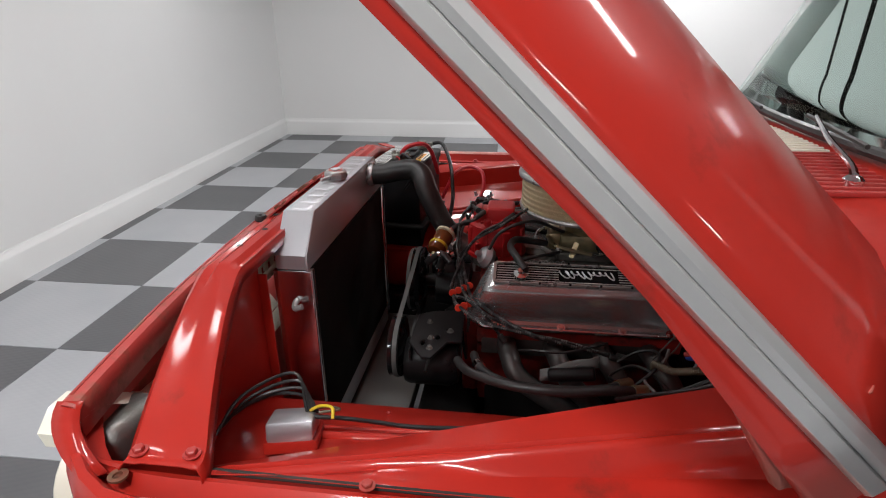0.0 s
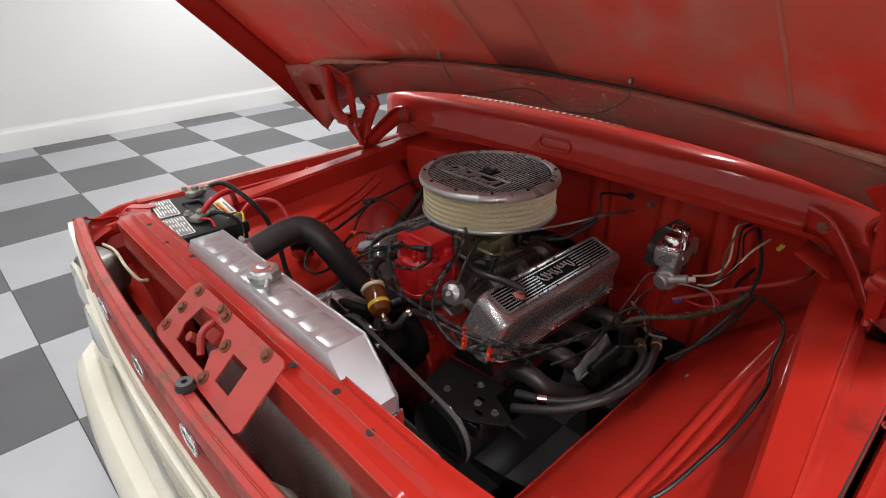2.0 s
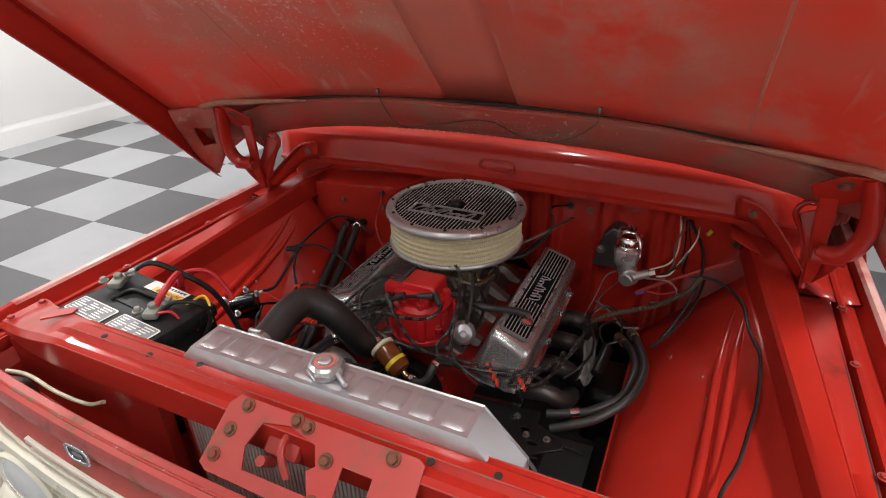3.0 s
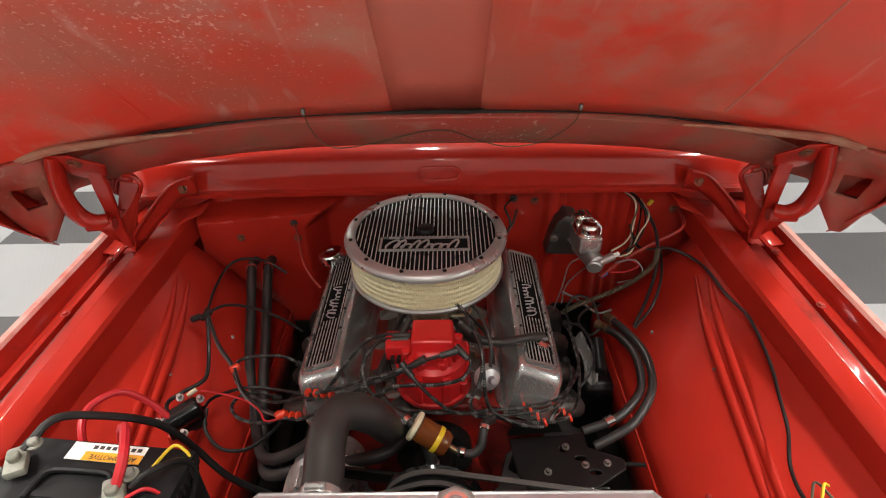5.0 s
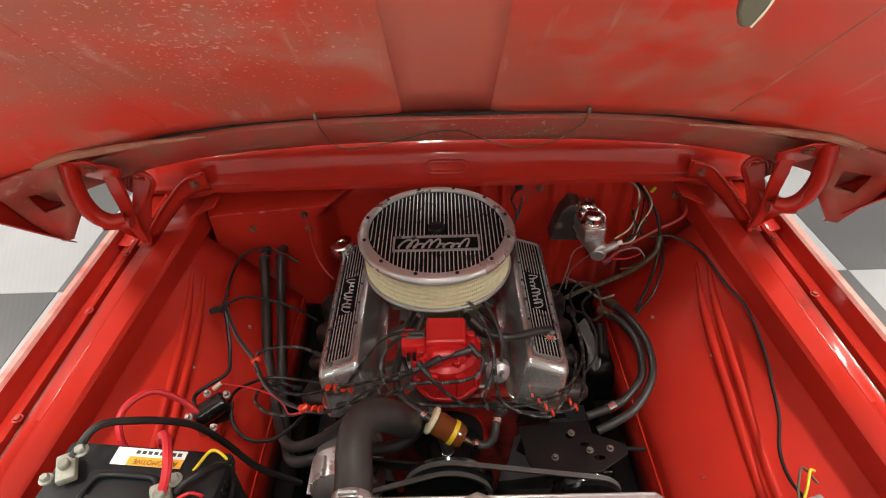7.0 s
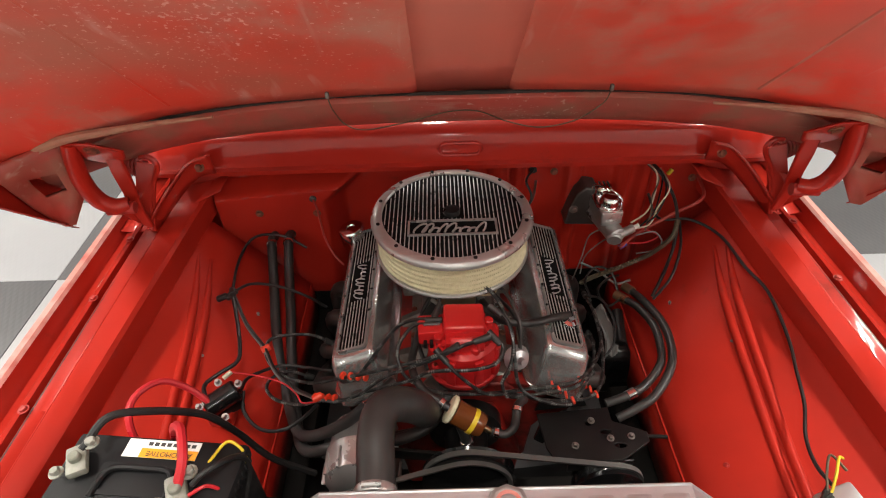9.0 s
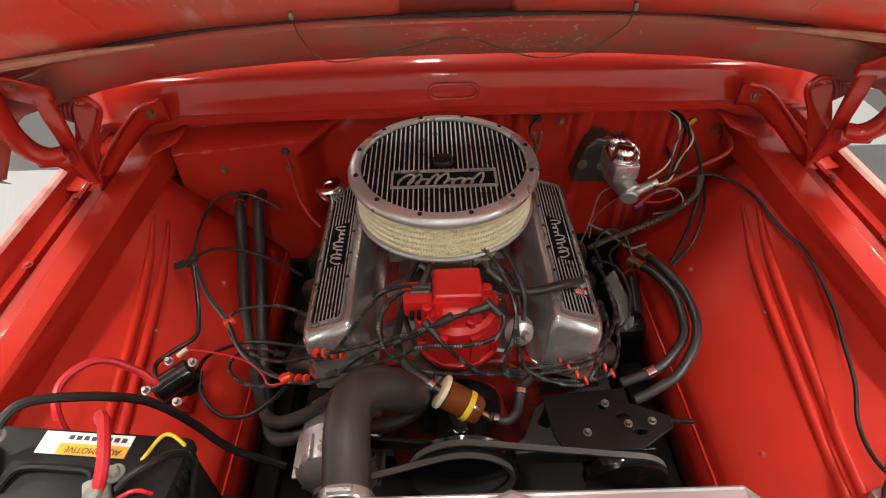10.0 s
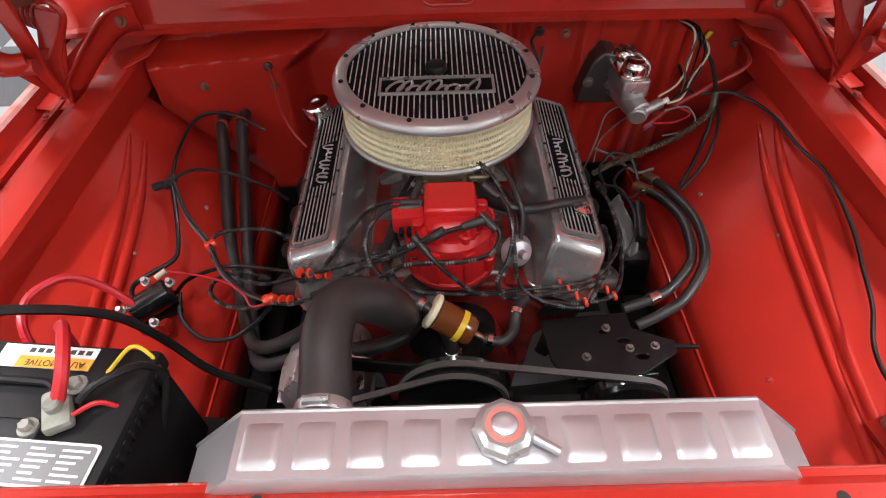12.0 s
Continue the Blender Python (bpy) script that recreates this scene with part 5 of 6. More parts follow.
for s in SIDES:
    part("side_channel", box((RX + s * 0.311, -0.586, 0.62), (0.022, 0.082, 0.44), 0.003), ALU_POLISH, rad)
    part("side_weld", tube([(RX + s * 0.317, -0.546, z) for z in (0.41, 0.6, 0.84)], 0.0022, 6), ALU, rad)
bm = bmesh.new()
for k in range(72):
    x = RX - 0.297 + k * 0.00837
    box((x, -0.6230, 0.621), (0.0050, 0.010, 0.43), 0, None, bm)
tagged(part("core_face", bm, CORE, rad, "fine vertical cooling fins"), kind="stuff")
part("bottom_tank", box((RX, -0.582, 0.405), (0.62, 0.07, 0.06), 0.006), ALU, rad)
cm = Matrix.Translation((0.013, -0.585, 0.942))
part("filler_neck", revolve([(0.024, 0), (0.024, 0.012), (0.028, 0.014)], 28, cm), ALU, rad)
capo = part("cap", revolve([(0.022, 0.008), (0.029, 0.010), (0.030, 0.019), (0.0275, 0.025), (0.022, 0.028), (0, 0.028)], 8, cm), ALU_CAST, rad, "pale metal octagonal pressure cap", angle=25)
part("cap_ring", revolve([(0.0175, 0.0275), (0.0175, 0.0286), (0.0125, 0.0288), (0.0125, 0.0275)], 32, cm), RED_FADED, capo, "faded red ring")
part("cap_centre", revolve([(0.0115, 0.0275), (0.0115, 0.0305), (0.008, 0.0325), (0.004, 0.0320), (0, 0.0320)], 24, cm), ALU, capo)
part("overflow_nipple", rod((0.035, -0.590, 0.958), (0.062, -0.606, 0.956), 0.0045, 10), ALU, rad)
part("hose_neck", rod((-0.165, -0.555, 0.910), (-0.165, -0.525, 0.912), 0.025, 20), ALU, rad)
part("petcock", tube([(0.336, -0.58, 0.775), (0.350, -0.58, 0.775), (0.362, -0.575, 0.770), (0.362, -0.56, 0.775)], 0.006, 8), ALU_CAST, rad)

# hoses
def hose(pts, r, label, name="hose", material=None, seg=12):
    return tagged(part(name, tube(pts, r, seg), material or RUBBER), label, "hose")


uh = thing("radiator_hose", "thick black moulded upper radiator hose with steel clamps", "hose")
part("hose", tube([(-0.166, -0.550, 0.911), (-0.168, -0.505, 0.916), (-0.171, -0.462, 0.925), (-0.166, -0.420, 0.928), (-0.148, -0.396, 0.916), (-0.122, -0.380, 0.888), (-0.108, -0.356, 0.840), (-0.104, -0.328, 0.790), (-0.100, -0.300, 0.76)], 0.0285, 18), RUBBER, uh)
part("clamp", revolve([(0.031, -0.007), (0.0315, -0.006), (0.0315, 0.006), (0.031, 0.007)], 28, Matrix.Translation((-0.166, -0.541, 0.912)) @ pose(0, 0, 0, 90)), ALU_CAST, uh)
part("clamp_screw", rod((-0.182, -0.541, 0.942), (-0.155, -0.541, 0.944), 0.005, 8), ALU_CAST, uh)

# fuel filter
ff = thing("fuel_filter", "amber bowl fuel filter with cream cap and yellow band", "fuel filter")
m, l = aim((-0.062, -0.318, 0.788), (0.012, -0.345, 0.752))
part("cap", revolve([(0.024, 0.002), (0.0275, 0.004), (0.0275, 0.010), (0.025, 0.012)], 24, m), PAPER, ff)
part("bowl", revolve([(0.024, 0.014), (0.024, 0.066), (0.020, 0.074), (0.008, 0.078)], 24, m), AMBER, ff)
part("band", revolve([(0.0246, 0.048), (0.0250, 0.049), (0.0250, 0.056), (0.0246, 0.057)], 24, m), YELLOW, ff)
part("nipple", revolve([(0.006, 0.074), (0.006, 0.10)], 10, m), BRASS, ff)
hose([(0.018, -0.348, 0.752), (0.043, -0.352, 0.748), (0.060, -0.343, 0.758), (0.065, -0.327, 0.775), (0.069, -0.312, 0.780), (0.085, -0.290, 0.765)], 0.008, "short black fuel hose at the filter", "fuel_hose")
hose([(-0.058, -0.320, 0.785), (-0.077, -0.306, 0.790), (-0.105, -0.285, 0.795), (-0.127, -0.246, 0.800), (-0.128, -0.19, 0.795), (-0.10, -0.08, 0.790), (-0.07, -0.04, 0.79)], 0.008, "black fuel hose between filter and carburetor", "fuel_hose")

for p0, p1 in (((0.022, -0.349, 0.7515), (0.031, -0.351, 0.750)), ((-0.068, -0.313, 0.7875), (-0.076, -0.307, 0.7895)), ((0.066, -0.323, 0.777), (0.068, -0.315, 0.780))):
    tagged(part("hose_clamp", rod(p0, p1, 0.0098, 14, bev=0.001), CHROME), "steel clamp on the fuel hose", "clamp")
bp = thing("bypass_hose", "short black coolant hose with steel clamps at the water pump", "hose")
part("hose", tube([(-0.052, -0.285, 0.735), (-0.040, -0.312, 0.728), (-0.030, -0.330, 0.708), (-0.026, -0.335, 0.680)], 0.011, 12), RUBBER, bp)
part("clamp", rod((-0.046, -0.298, 0.732), (-0.041, -0.309, 0.729), 0.0135, 16, bev=0.001), CHROME, bp, "steel clamp")
part("clamp", rod((-0.028, -0.332, 0.700), (-0.027, -0.334, 0.690), 0.0135, 16, bev=0.001), CHROME, bp, "steel clamp")
part("clamp_screw", rod((-0.052, -0.312, 0.742), (-0.036, -0.312, 0.744), 0.0035, 8), CHROME, bp)

# pulleys, belt, alternator, power steering pump
def pulley(name, c, r, label, parent):
    m = Matrix.Translation(c) @ pose(0, 0, 0, 90)
    return part(name, revolve([(0.012, -0.02), (r * 0.55, -0.016), (r * 0.75, -0.006), (r * 0.86, -0.01), (r, -0.012), (r * 0.93, 0.0), (r, 0.012), (r * 0.86, 0.014), (r * 0.4, 0.02), (0.012, 0.022)], 40, m), BLACK_GLOSS, parent, label)


wp = thing("fan_drive", "black water pump and crank pulleys at the engine's front", "pulley")
PC, PC2, PC3 = (-0.026, -0.388, 0.664), (0.243, -0.392, 0.622), (-0.030, -0.372, 0.42)
pulley("pump_pulley", PC, 0.088, "black pressed pulley", wp)
pulley("crank_pulley", PC3, 0.082, "", wp)
part("shaft", rod((PC[0], -0.30, PC[2]), (PC[0], -0.40, PC[2]), 0.018, 14), BLACK, wp)
part("hub", revolve([(0.03, 0), (0.03, 0.012), (0.012, 0.016), (0, 0.016)], 20, Matrix.Translation((PC[0], -0.388, PC[2])) @ pose(0, 0, 0, 90)), BLACK, wp)


def belt(c1, r1, c2, r2, label, w=0.010, y=None):
    a1, a2 = V(c1[0], c1[2]), V(c2[0], c2[2])
    d = a2 - a1
    th = math.atan2(d.y, d.x)
    off = math.acos((r1 - r2) / d.length)
    pts = [(a1.x + r1 * math.cos(th + off + k * (2 * math.pi - 2 * off) / 24), a1.y + r1 * math.sin(th + off + k * (2 * math.pi - 2 * off) / 24)) for k in range(25)]
    pts += [(a2.x + r2 * math.cos(th - off + k * (2 * off) / 24), a2.y + r2 * math.sin(th - off + k * (2 * off) / 24)) for k in range(25)]
    y = c1[1] if y is None else y
    cen = (a1 + a2) / 2
    secs = []
    for i, (x, z) in enumerate(pts):
        q = V(*pts[(i + 1) % len(pts)]) - V(*pts[i - 1])
        nx, nz = (q.y, -q.x)
        ll = math.hypot(nx, nz)
        nx, nz = nx / ll * 0.004, nz / ll * 0.004
        secs.append([V(x + nx, y - w / 2, z + nz), V(x + nx, y + w / 2, z + nz), V(x - nx, y + w / 2 - 0.002, z - nz), V(x - nx, y - w / 2 + 0.002, z - nz)])
    secs.append(secs[0])
    return tagged(part("drive_belt", loft(secs, caps=False), BELT), label, "belt")


belt(PC, 0.084, PC2, 0.066, "black rubber belt to the power steering pump")
belt((PC[0], -0.405, PC[2]), 0.078, (-0.238, -0.405, 0.615), 0.034, "black rubber belt to the alternator")

alt = thing("alternator", "silver alternator with finned case and small pulley", "alternator")
m = Matrix.Translation((-0.238, -0.38, 0.612)) @ pose(0, 0, 0, -90) @ Matrix.Diagonal((1.1, 1.1, 1.1, 1))
part("case", revolve([(0.03, -0.01), (0.055, 0.0), (0.066, 0.012), (0.068, 0.05), (0.070, 0.055), (0.070, 0.065), (0.066, 0.07), (0.062, 0.12), (0.04, 0.13), (0, 0.13)], 32, m), ALU_CAST, alt)
for k in range(12):
    a = math.radians(k * 30)
    part("case_rib", box((-0.238 + 0.0735 * math.cos(a), -0.347, 0.612 + 0.0735 * math.sin(a)), (0.012, 0.045, 0.006), 0.002, pose(0, 0, 0, 0, -math.degrees(a), 0)), ALU_CAST, alt)
part("pulley", revolve([(0.012, -0.045), (0.034, -0.042), (0.028, -0.032), (0.034, -0.022), (0.012, -0.018)], 28, m), ALU_DULL, alt)
part("adjuster", box((-0.125, -0.355, 0.69), (0.13, 0.008, 0.03), 0.003, pose(0, 0, 0, 0, 12, 0)), BLACK, alt)
part("regulator_plug", box((-0.185, -0.335, 0.688), (0.046, 0.04, 0.026), 0.006), WHITE_LABEL, alt)

ps = thing("power_steering_pump", "black power steering pump on a bolted plate bracket", "pump")
part("body", revolve([(0.05, 0), (0.054, 0.012), (0.054, 0.10), (0.045, 0.12), (0, 0.12)], 28, Matrix.Translation((0.243, -0.372, 0.588)) @ pose(0, 0, 0, -90)), BLACK, ps)
pulley("pulley", PC2, 0.068, "black pulley", ps)
pb = Matrix.Translation((0.195, -0.298, 0.652)) @ pose(0, 0, 0, 3, -1, 0)
part("bracket", plate([(-0.072, 0.046), (0.002, 0.051), (0.078, 0.055), (0.080, 0.024), (0.145, -0.003), (0.144, -0.024), (0.083, -0.061), (-0.047, -0.061), (-0.063, -0.030)], 0.006, pb, holes=[disc(0.030, 0.020, 0.006, 10), [(x * 0.011 + 0.062, y * 0.005 + 0.000) for x, y in disc(0, 0, 1, 12)], [(x * 0.012 + 0.085, y * 0.005 - 0.030) for x, y in disc(0, 0, 1, 12)]]), BLACK, ps, "black plate bracket", bevel=0.0015)
part("bracket_flange", plate([(-0.055, 0.0), (0.055, 0.0), (0.045, 0.030), (-0.045, 0.022)], 0.005, pb @ pose(-0.02, 0.062, 0.004, 78, 0, 4)), BLACK, ps)
part("bracket_web", plate([(-0.055, 0.0), (0.0, 0.0), (-0.02, -0.08), (-0.05, -0.12), (-0.07, -0.10)], 0.006, pb @ pose(0, 0.05, 0, 90, 0, 0)), BLACK_GLOSS, ps)
part("bracket_lip", box((0, 0, 0), (0.13, 0.005, 0.03), 0.002, pb @ pose(0.04, -0.060, -0.014, 0, 0, 2)), BLACK, ps)
for x, y in ((0.037, 0.025), (0.068, -0.015), (-0.005, -0.028), (0.110, -0.012)):
    bolt(pb @ V(x, y, 0.006), pb.to_3x3() @ V(0, 0, 1), 0.0050, 0.006, ps, ALU_DULL)
part("stud", rod((0.325, -0.306, 0.652), (0.380, -0.308, 0.650), 0.004, 8), DARK, ps)
hose([(0.414, 0.096, 0.665), (0.431, 0.048, 0.675), (0.451, -0.024, 0.680), (0.450, -0.097, 0.680), (0.430, -0.158, 0.675), (0.382, -0.216, 0.660), (0.336, -0.239, 0.645), (0.298, -0.250, 0.630)], 0.0095, "black power steering pressure hose", "steering_hose")
hose([(0.392, 0.072, 0.660), (0.415, 0.038, 0.665), (0.434, -0.028, 0.670), (0.429, -0.100, 0.668), (0.415, -0.140, 0.662), (0.371, -0.184, 0.652), (0.330, -0.204, 0.645), (0.280, -0.216, 0.635)], 0.0095, "black power steering return hose", "steering_hose")
tagged(part("hose_clamp", rod((0.345, -0.198, 0.648), (0.328, -0.205, 0.645), 0.0118, 14), CHROME), "steel clamp on the steering hose", "clamp")
for p0, p1 in (((0.376, 0.094, 0.655), (0.396, 0.066, 0.661)), ((0.404, 0.118, 0.66), (0.416, 0.092, 0.666))):
    tagged(part("hose_fitting", rod(p0, p1, 0.012, 12), BRASS), "brass fitting on the steering hose", "fitting")
tagged(part("crossmember", loft([[V(x, -0.27 + dy, 0.25 + dz + 0.10 * (x / 0.42) ** 2) for dy, dz in ((-0.10, -0.04), (0.10, -0.04), (0.10, 0.03), (0.07, 0.05), (-0.07, 0.05), (-0.10, 0.03))] for x in np.linspace(-0.42, 0.42, 13)]), BLACK, bevel=0.006), "black pressed steel crossmember under the engine", "crossmember")
for s in SIDES:
    rail = loft([[B(0.47 + dx, y, 0.30 + dz, s) for dx, dz in ((-0.05, -0.05), (0.05, -0.05), (0.05, 0.05), (-0.05, 0.05))] for y in (-0.50, -0.20, 0.05, 0.24)])
    tagged(part("frame_rail", rail, BLACK, bevel=0.006), "black boxed frame rail beside the engine", "frame rail", "frame rails")
gbx = thing("steering_box", "black steering gearbox beside the engine", "steering box")
part("case", loft([[V(0.375 + dx * k, y, 0.46 + dz * k) for dx, dz in ((-0.05, -0.08), (0.05, -0.08), (0.055, 0.06), (0.03, 0.09), (-0.035, 0.09), (-0.055, 0.05))] for y, k in ((-0.02, 0.8), (0.0, 1), (0.12, 1), (0.15, 0.8))]), BLACK, gbx, bevel=0.006)
part("column_sleeve", rod((0.352, -0.06, 0.645), (0.362, 0.03, 0.662), 0.014, 12, bev=0.003), BLACK, gbx, "glossy black sleeve")
tagged(part("heat_shield", sheet([[V(0.312 + 0.030 * a + 0.006 * math.sin(5 * b), -0.075 + 0.115 * b, 0.625 + 0.045 * b + 0.010 * math.sin(7 * a + 4 * b)) for a in np.linspace(0, 1, 7)] for b in np.linspace(0, 1, 9)]), MARK, thick=0.0015), "crumpled grey shield sheet beside the headers", "shield")
part("mount", box((0.40, 0.06, 0.42), (0.08, 0.16, 0.06), 0.01), DARK, gbx)

# ---- brake master cylinder, battery, solenoid ----
mc = thing("master_cylinder", "chrome-capped brake master cylinder on the firewall", "master cylinder")
part("mount_plate", plate([(-0.045, -0.055), (0.045, -0.06), (0.05, 0.0), (0.03, 0.055), (0.0, 0.062), (-0.022, 0.04), (-0.035, 0.0)], 0.060, Matrix.Translation((0.318, 0.294, 0.805)) @ pose(0, 0, 0, 90)), EXHAUST, mc, "dark grey mounting boss", bevel=0.004)
bolt((0.292, 0.234, 0.80), (0, -1, 0), 0.008, 0.006, mc, ALU_DULL)
part("bore", rod((0.345, 0.255, 0.795), (0.385, 0.13, 0.785), 0.024, 20, bev=0.004), ALU_CAST, mc)
part("reservoir", loft([[V(0.362 + dx * k, 0.205 + dy * k, z) for dx, dy in ((-0.030, 0.055), (0.028, 0.06), (0.036, 0.0), (0.032, -0.055), (-0.022, -0.06), (-0.032, 0))] for z, k in ((0.80, 0.8), (0.815, 1), (0.845, 1), (0.85, 0.96))]), ALU_CAST, mc, bevel=0.004)
lid = [(0.0335 * math.cos(a) + (-0.002 if math.sin(a) > 0 else 0.003), 0.0335 * math.sin(a) + (0.027 if math.sin(a) > 0 else -0.023)) for a in np.linspace(0.01, 2 * math.pi + 0.01, 33)[:-1]]
part("lid", plate(lid, 0.007, pose(0.362, 0.205, 0.846)), CHROME, mc, "chrome oblong lid", bevel=0.002)
for dx, dy in ((-0.002, 0.027), (0.003, -0.023)):
    c = Matrix.Translation((0.362 + dx, 0.205 + dy, 0.846))
    part("cap", revolve([(0.026, 0.006), (0.026, 0.012), (0.0235, 0.020), (0.0225, 0.026), (0.018, 0.031), (0.010, 0.032), (0, 0.032)], 28, c), CHROME, mc, "chrome cap")
for k in range(3):
    part("cap_slot", box((0.349 + 0.011 * k, 0.232, 0.8785), (0.004, 0.026, 0.002), 0.0008), DARK_BAR, mc)
part("bail", tube([(0.33, 0.24, 0.83), (0.335, 0.235, 0.872), (0.362, 0.205, 0.884), (0.39, 0.18, 0.872), (0.398, 0.17, 0.83)], 0.0025, 6), CHROME, mc)
part("valve", rod((0.383, 0.135, 0.786), (0.427, 0.148, 0.800), 0.011, 14, bev=0.002), ALU_CAST, mc, "pale brake light switch")
part("valve_end", rod((0.379, 0.140, 0.784), (0.375, 0.122, 0.781), 0.019, 18, bev=0.003), ALU_CAST, mc)
part("fitting", rod((0.427, 0.148, 0.800), (0.440, 0.152, 0.804), 0.006, 10), WHITE_LABEL, mc)

mc.matrix_world = stand[0] @ pose(-0.008, 0.036, 0.0)

bat = thing("battery", "black car battery with corroded clamps and printed labels", "battery")
BM = Matrix.Translation((-0.522, -0.515, 0.0)) @ pose(0, 0, 0, 0, 0, -6)
BZ = 0.888
part("case", box((0, 0, 0), (0.268, 0.168, 0.172), 0.006, BM @ pose(0, 0, BZ - 0.112)), BATTERY_BLACK, bat)
part("lid", box((0, 0, 0), (0.278, 0.178, 0.030), 0.006, BM @ pose(0, 0, BZ - 0.016)), BATTERY_BLACK, bat)
for k in range(22):
    part("case_rib", box((0, 0, 0), (0.006, 0.004, 0.020), 0.001, BM @ pose(-0.125 + k * 0.0119, -0.0885, BZ - 0.022)), BATTERY_BLACK, bat)
for k in range(12):
    part("case_rib", box((0, 0, 0), (0.004, 0.006, 0.020), 0.001, BM @ pose(0.1385, -0.075 + k * 0.0136, BZ - 0.022)), BATTERY_BLACK, bat)
part("handle_recess", plate(rect(-0.062, -0.028, 0.062, 0.022, 0.006), 0.003, BM @ pose(-0.01, 0.02, BZ - 0.0015), holes=[rect(-0.054, -0.02, 0.054, 0.014, 0.004)]), BATTERY_BLACK, bat)
part("handle", tube([BM @ V(*p) for p in ((-0.066, -0.012, BZ + 0.001), (-0.062, 0.018, BZ + 0.004), (-0.048, 0.032, BZ + 0.005), (0.0, 0.034, BZ + 0.006), (0.036, 0.032, BZ + 0.005), (0.046, 0.015, BZ + 0.004), (0.048, -0.012, BZ + 0.001))], 0.005, 8), BATTERY_BLACK, bat, "folding black handle")
for x0, x1 in ((-0.128, -0.008), (0.010, 0.128)):
    lb = part("label_plate", plate(rect(x0, -0.078, x1, -0.030, 0.005), 0.0012, BM @ pose(0, 0, BZ)), WHITE_LABEL, bat, "printed warning label with pale border")
    part("label_field", plate(rect(x0 + 0.003, -0.075, x1 - 0.003, -0.033, 0.004), 0.0012, BM @ pose(0, 0, BZ + 0.0006)), GREY_LABEL, lb)
    for r in range(6):
        for q in range(3):
            w = 0.016 + 0.014 * ((r * 5 + q * 3) % 4) / 3
            xx = x0 + 0.009 + q * 0.035
            part("print_bar", plate(rect(xx, -0.0715 + r * 0.0063, xx + w, -0.0690 + r * 0.0063), 0.0005, BM @ pose(0, 0, BZ + 0.0018)), CORE, lb)
lb = part("brand_label", plate(rect(-0.052, 0.053, 0.066, 0.083), 0.0010, BM @ pose(0, 0, BZ)), WHITE_LABEL, bat, "white and orange label")
part("orange_band", plate(rect(-0.025, 0.053, 0.066, 0.068), 0.0010, BM @ pose(0, 0, BZ + 0.0006)), ORANGE, lb)
for k in range(8):
    part("print_bar", plate(rect(-0.018 + k * 0.010, 0.073, -0.011 + k * 0.010, 0.079), 0.0006, BM @ pose(0, 0, BZ + 0.0006)), DARK_BAR, lb)
fc = bpy.data.curves.new("word", "FONT")
fc.body, fc.size, fc.extrude, fc.align_x, fc.align_y = "AUTOMOTIVE", 0.0115, 0.0002, "CENTER", "CENTER"
word = new("word", fc)
word.matrix_world = BM @ pose(0.022, 0.0597, BZ + 0.002, 0, 0, 180)
fc.materials.append(DARK_BAR)
word.parent = lb
for (px, py), col in (((-0.108, 0.035), GREY_PLASTIC), ((0.066, 0.0), GREY_PLASTIC)):
    post = BM @ V(px, py, BZ)
    cl = part("clamp", box(post + V(0, 0, 0.010), (0.030, 0.050, 0.016), 0.005, pose(0, 0, 0, 0, 0, 25)), GREY_PLASTIC, bat, "corroded grey cable clamp")
    part("post", revolve([(0.010, 0), (0.009, 0.026), (0.007, 0.028), (0, 0.028)], 16, Matrix.Translation(post)), GREY_PLASTIC, bat)
    bolt(post + V(-0.018, -0.022, 0.016), (0, 0, 1), 0.007, 0.008, cl, GREY_PLASTIC)
    bolt(post + V(0.012, 0.026, 0.016), (0, 0, 1), 0.008, 0.008, cl, GREY_PLASTIC)
part("clamp_bar", box((0, 0, 0), (0.010, 0.022, 0.008), 0.003, Matrix.Translation(BM @ V(0.045, -0.022, BZ + 0.012))), OLIVE, bat, "yellow-green corroded nut")
part("tray", box((0, 0, 0), (0.30, 0.20, 0.012), 0.003, BM @ pose(0, 0, BZ - 0.205)), DARK, bat, "black battery tray")
part("tray_leg", box((0, 0, 0), (0.16, 0.14, 0.10), 0.004, BM @ pose(0.0, 0.0, BZ - 0.25)), DARK, bat)
part("hold_down", plate([(-0.018, -0.03), (0.018, -0.032), (0.020, 0.02), (0.0, 0.032), (-0.016, 0.022)], 0.003, BM @ pose(-0.100, -0.098, BZ + 0.006, -6, -8, -25)), RED, bat, "red hold-down tab")


def cable(pts, r, label, material=None, name="cable", seg=8):
    return tagged(part(name, tube(pts, r, seg), material or WIRE), label, "cable")


cable([BM @ V(0.066, 0.0, BZ + 0.014), BM @ V(0.072, 0.03, BZ + 0.045), BM @ V(0.05, 0.075, BZ + 0.05), BM @ V(0.02, 0.095, BZ + 0.02), BM @ V(-0.01, 0.11, BZ - 0.06)], 0.0072, "thick red battery cable", RED_WIRE)
cable([(-0.585, -0.40, 0.72), (-0.625, -0.36, 0.80), (-0.635, -0.31, 0.825), (-0.605, -0.262, 0.815), (-0.565, -0.252, 0.775), (-0.530, -0.262, 0.735)], 0.0065, "red cable from battery to solenoid", RED_WIRE)
cable([BM @ V(-0.108, 0.05, BZ + 0.015), (-0.60, -0.405, 0.915), (-0.55, -0.375, 0.885), (-0.50, -0.357, 0.85), (-0.473, -0.351, 0.82), (-0.445, -0.346, 0.76), (-0.40, -0.354, 0.69), (-0.33, -0.35, 0.62)], 0.0065, "black earth cable looping over the battery")
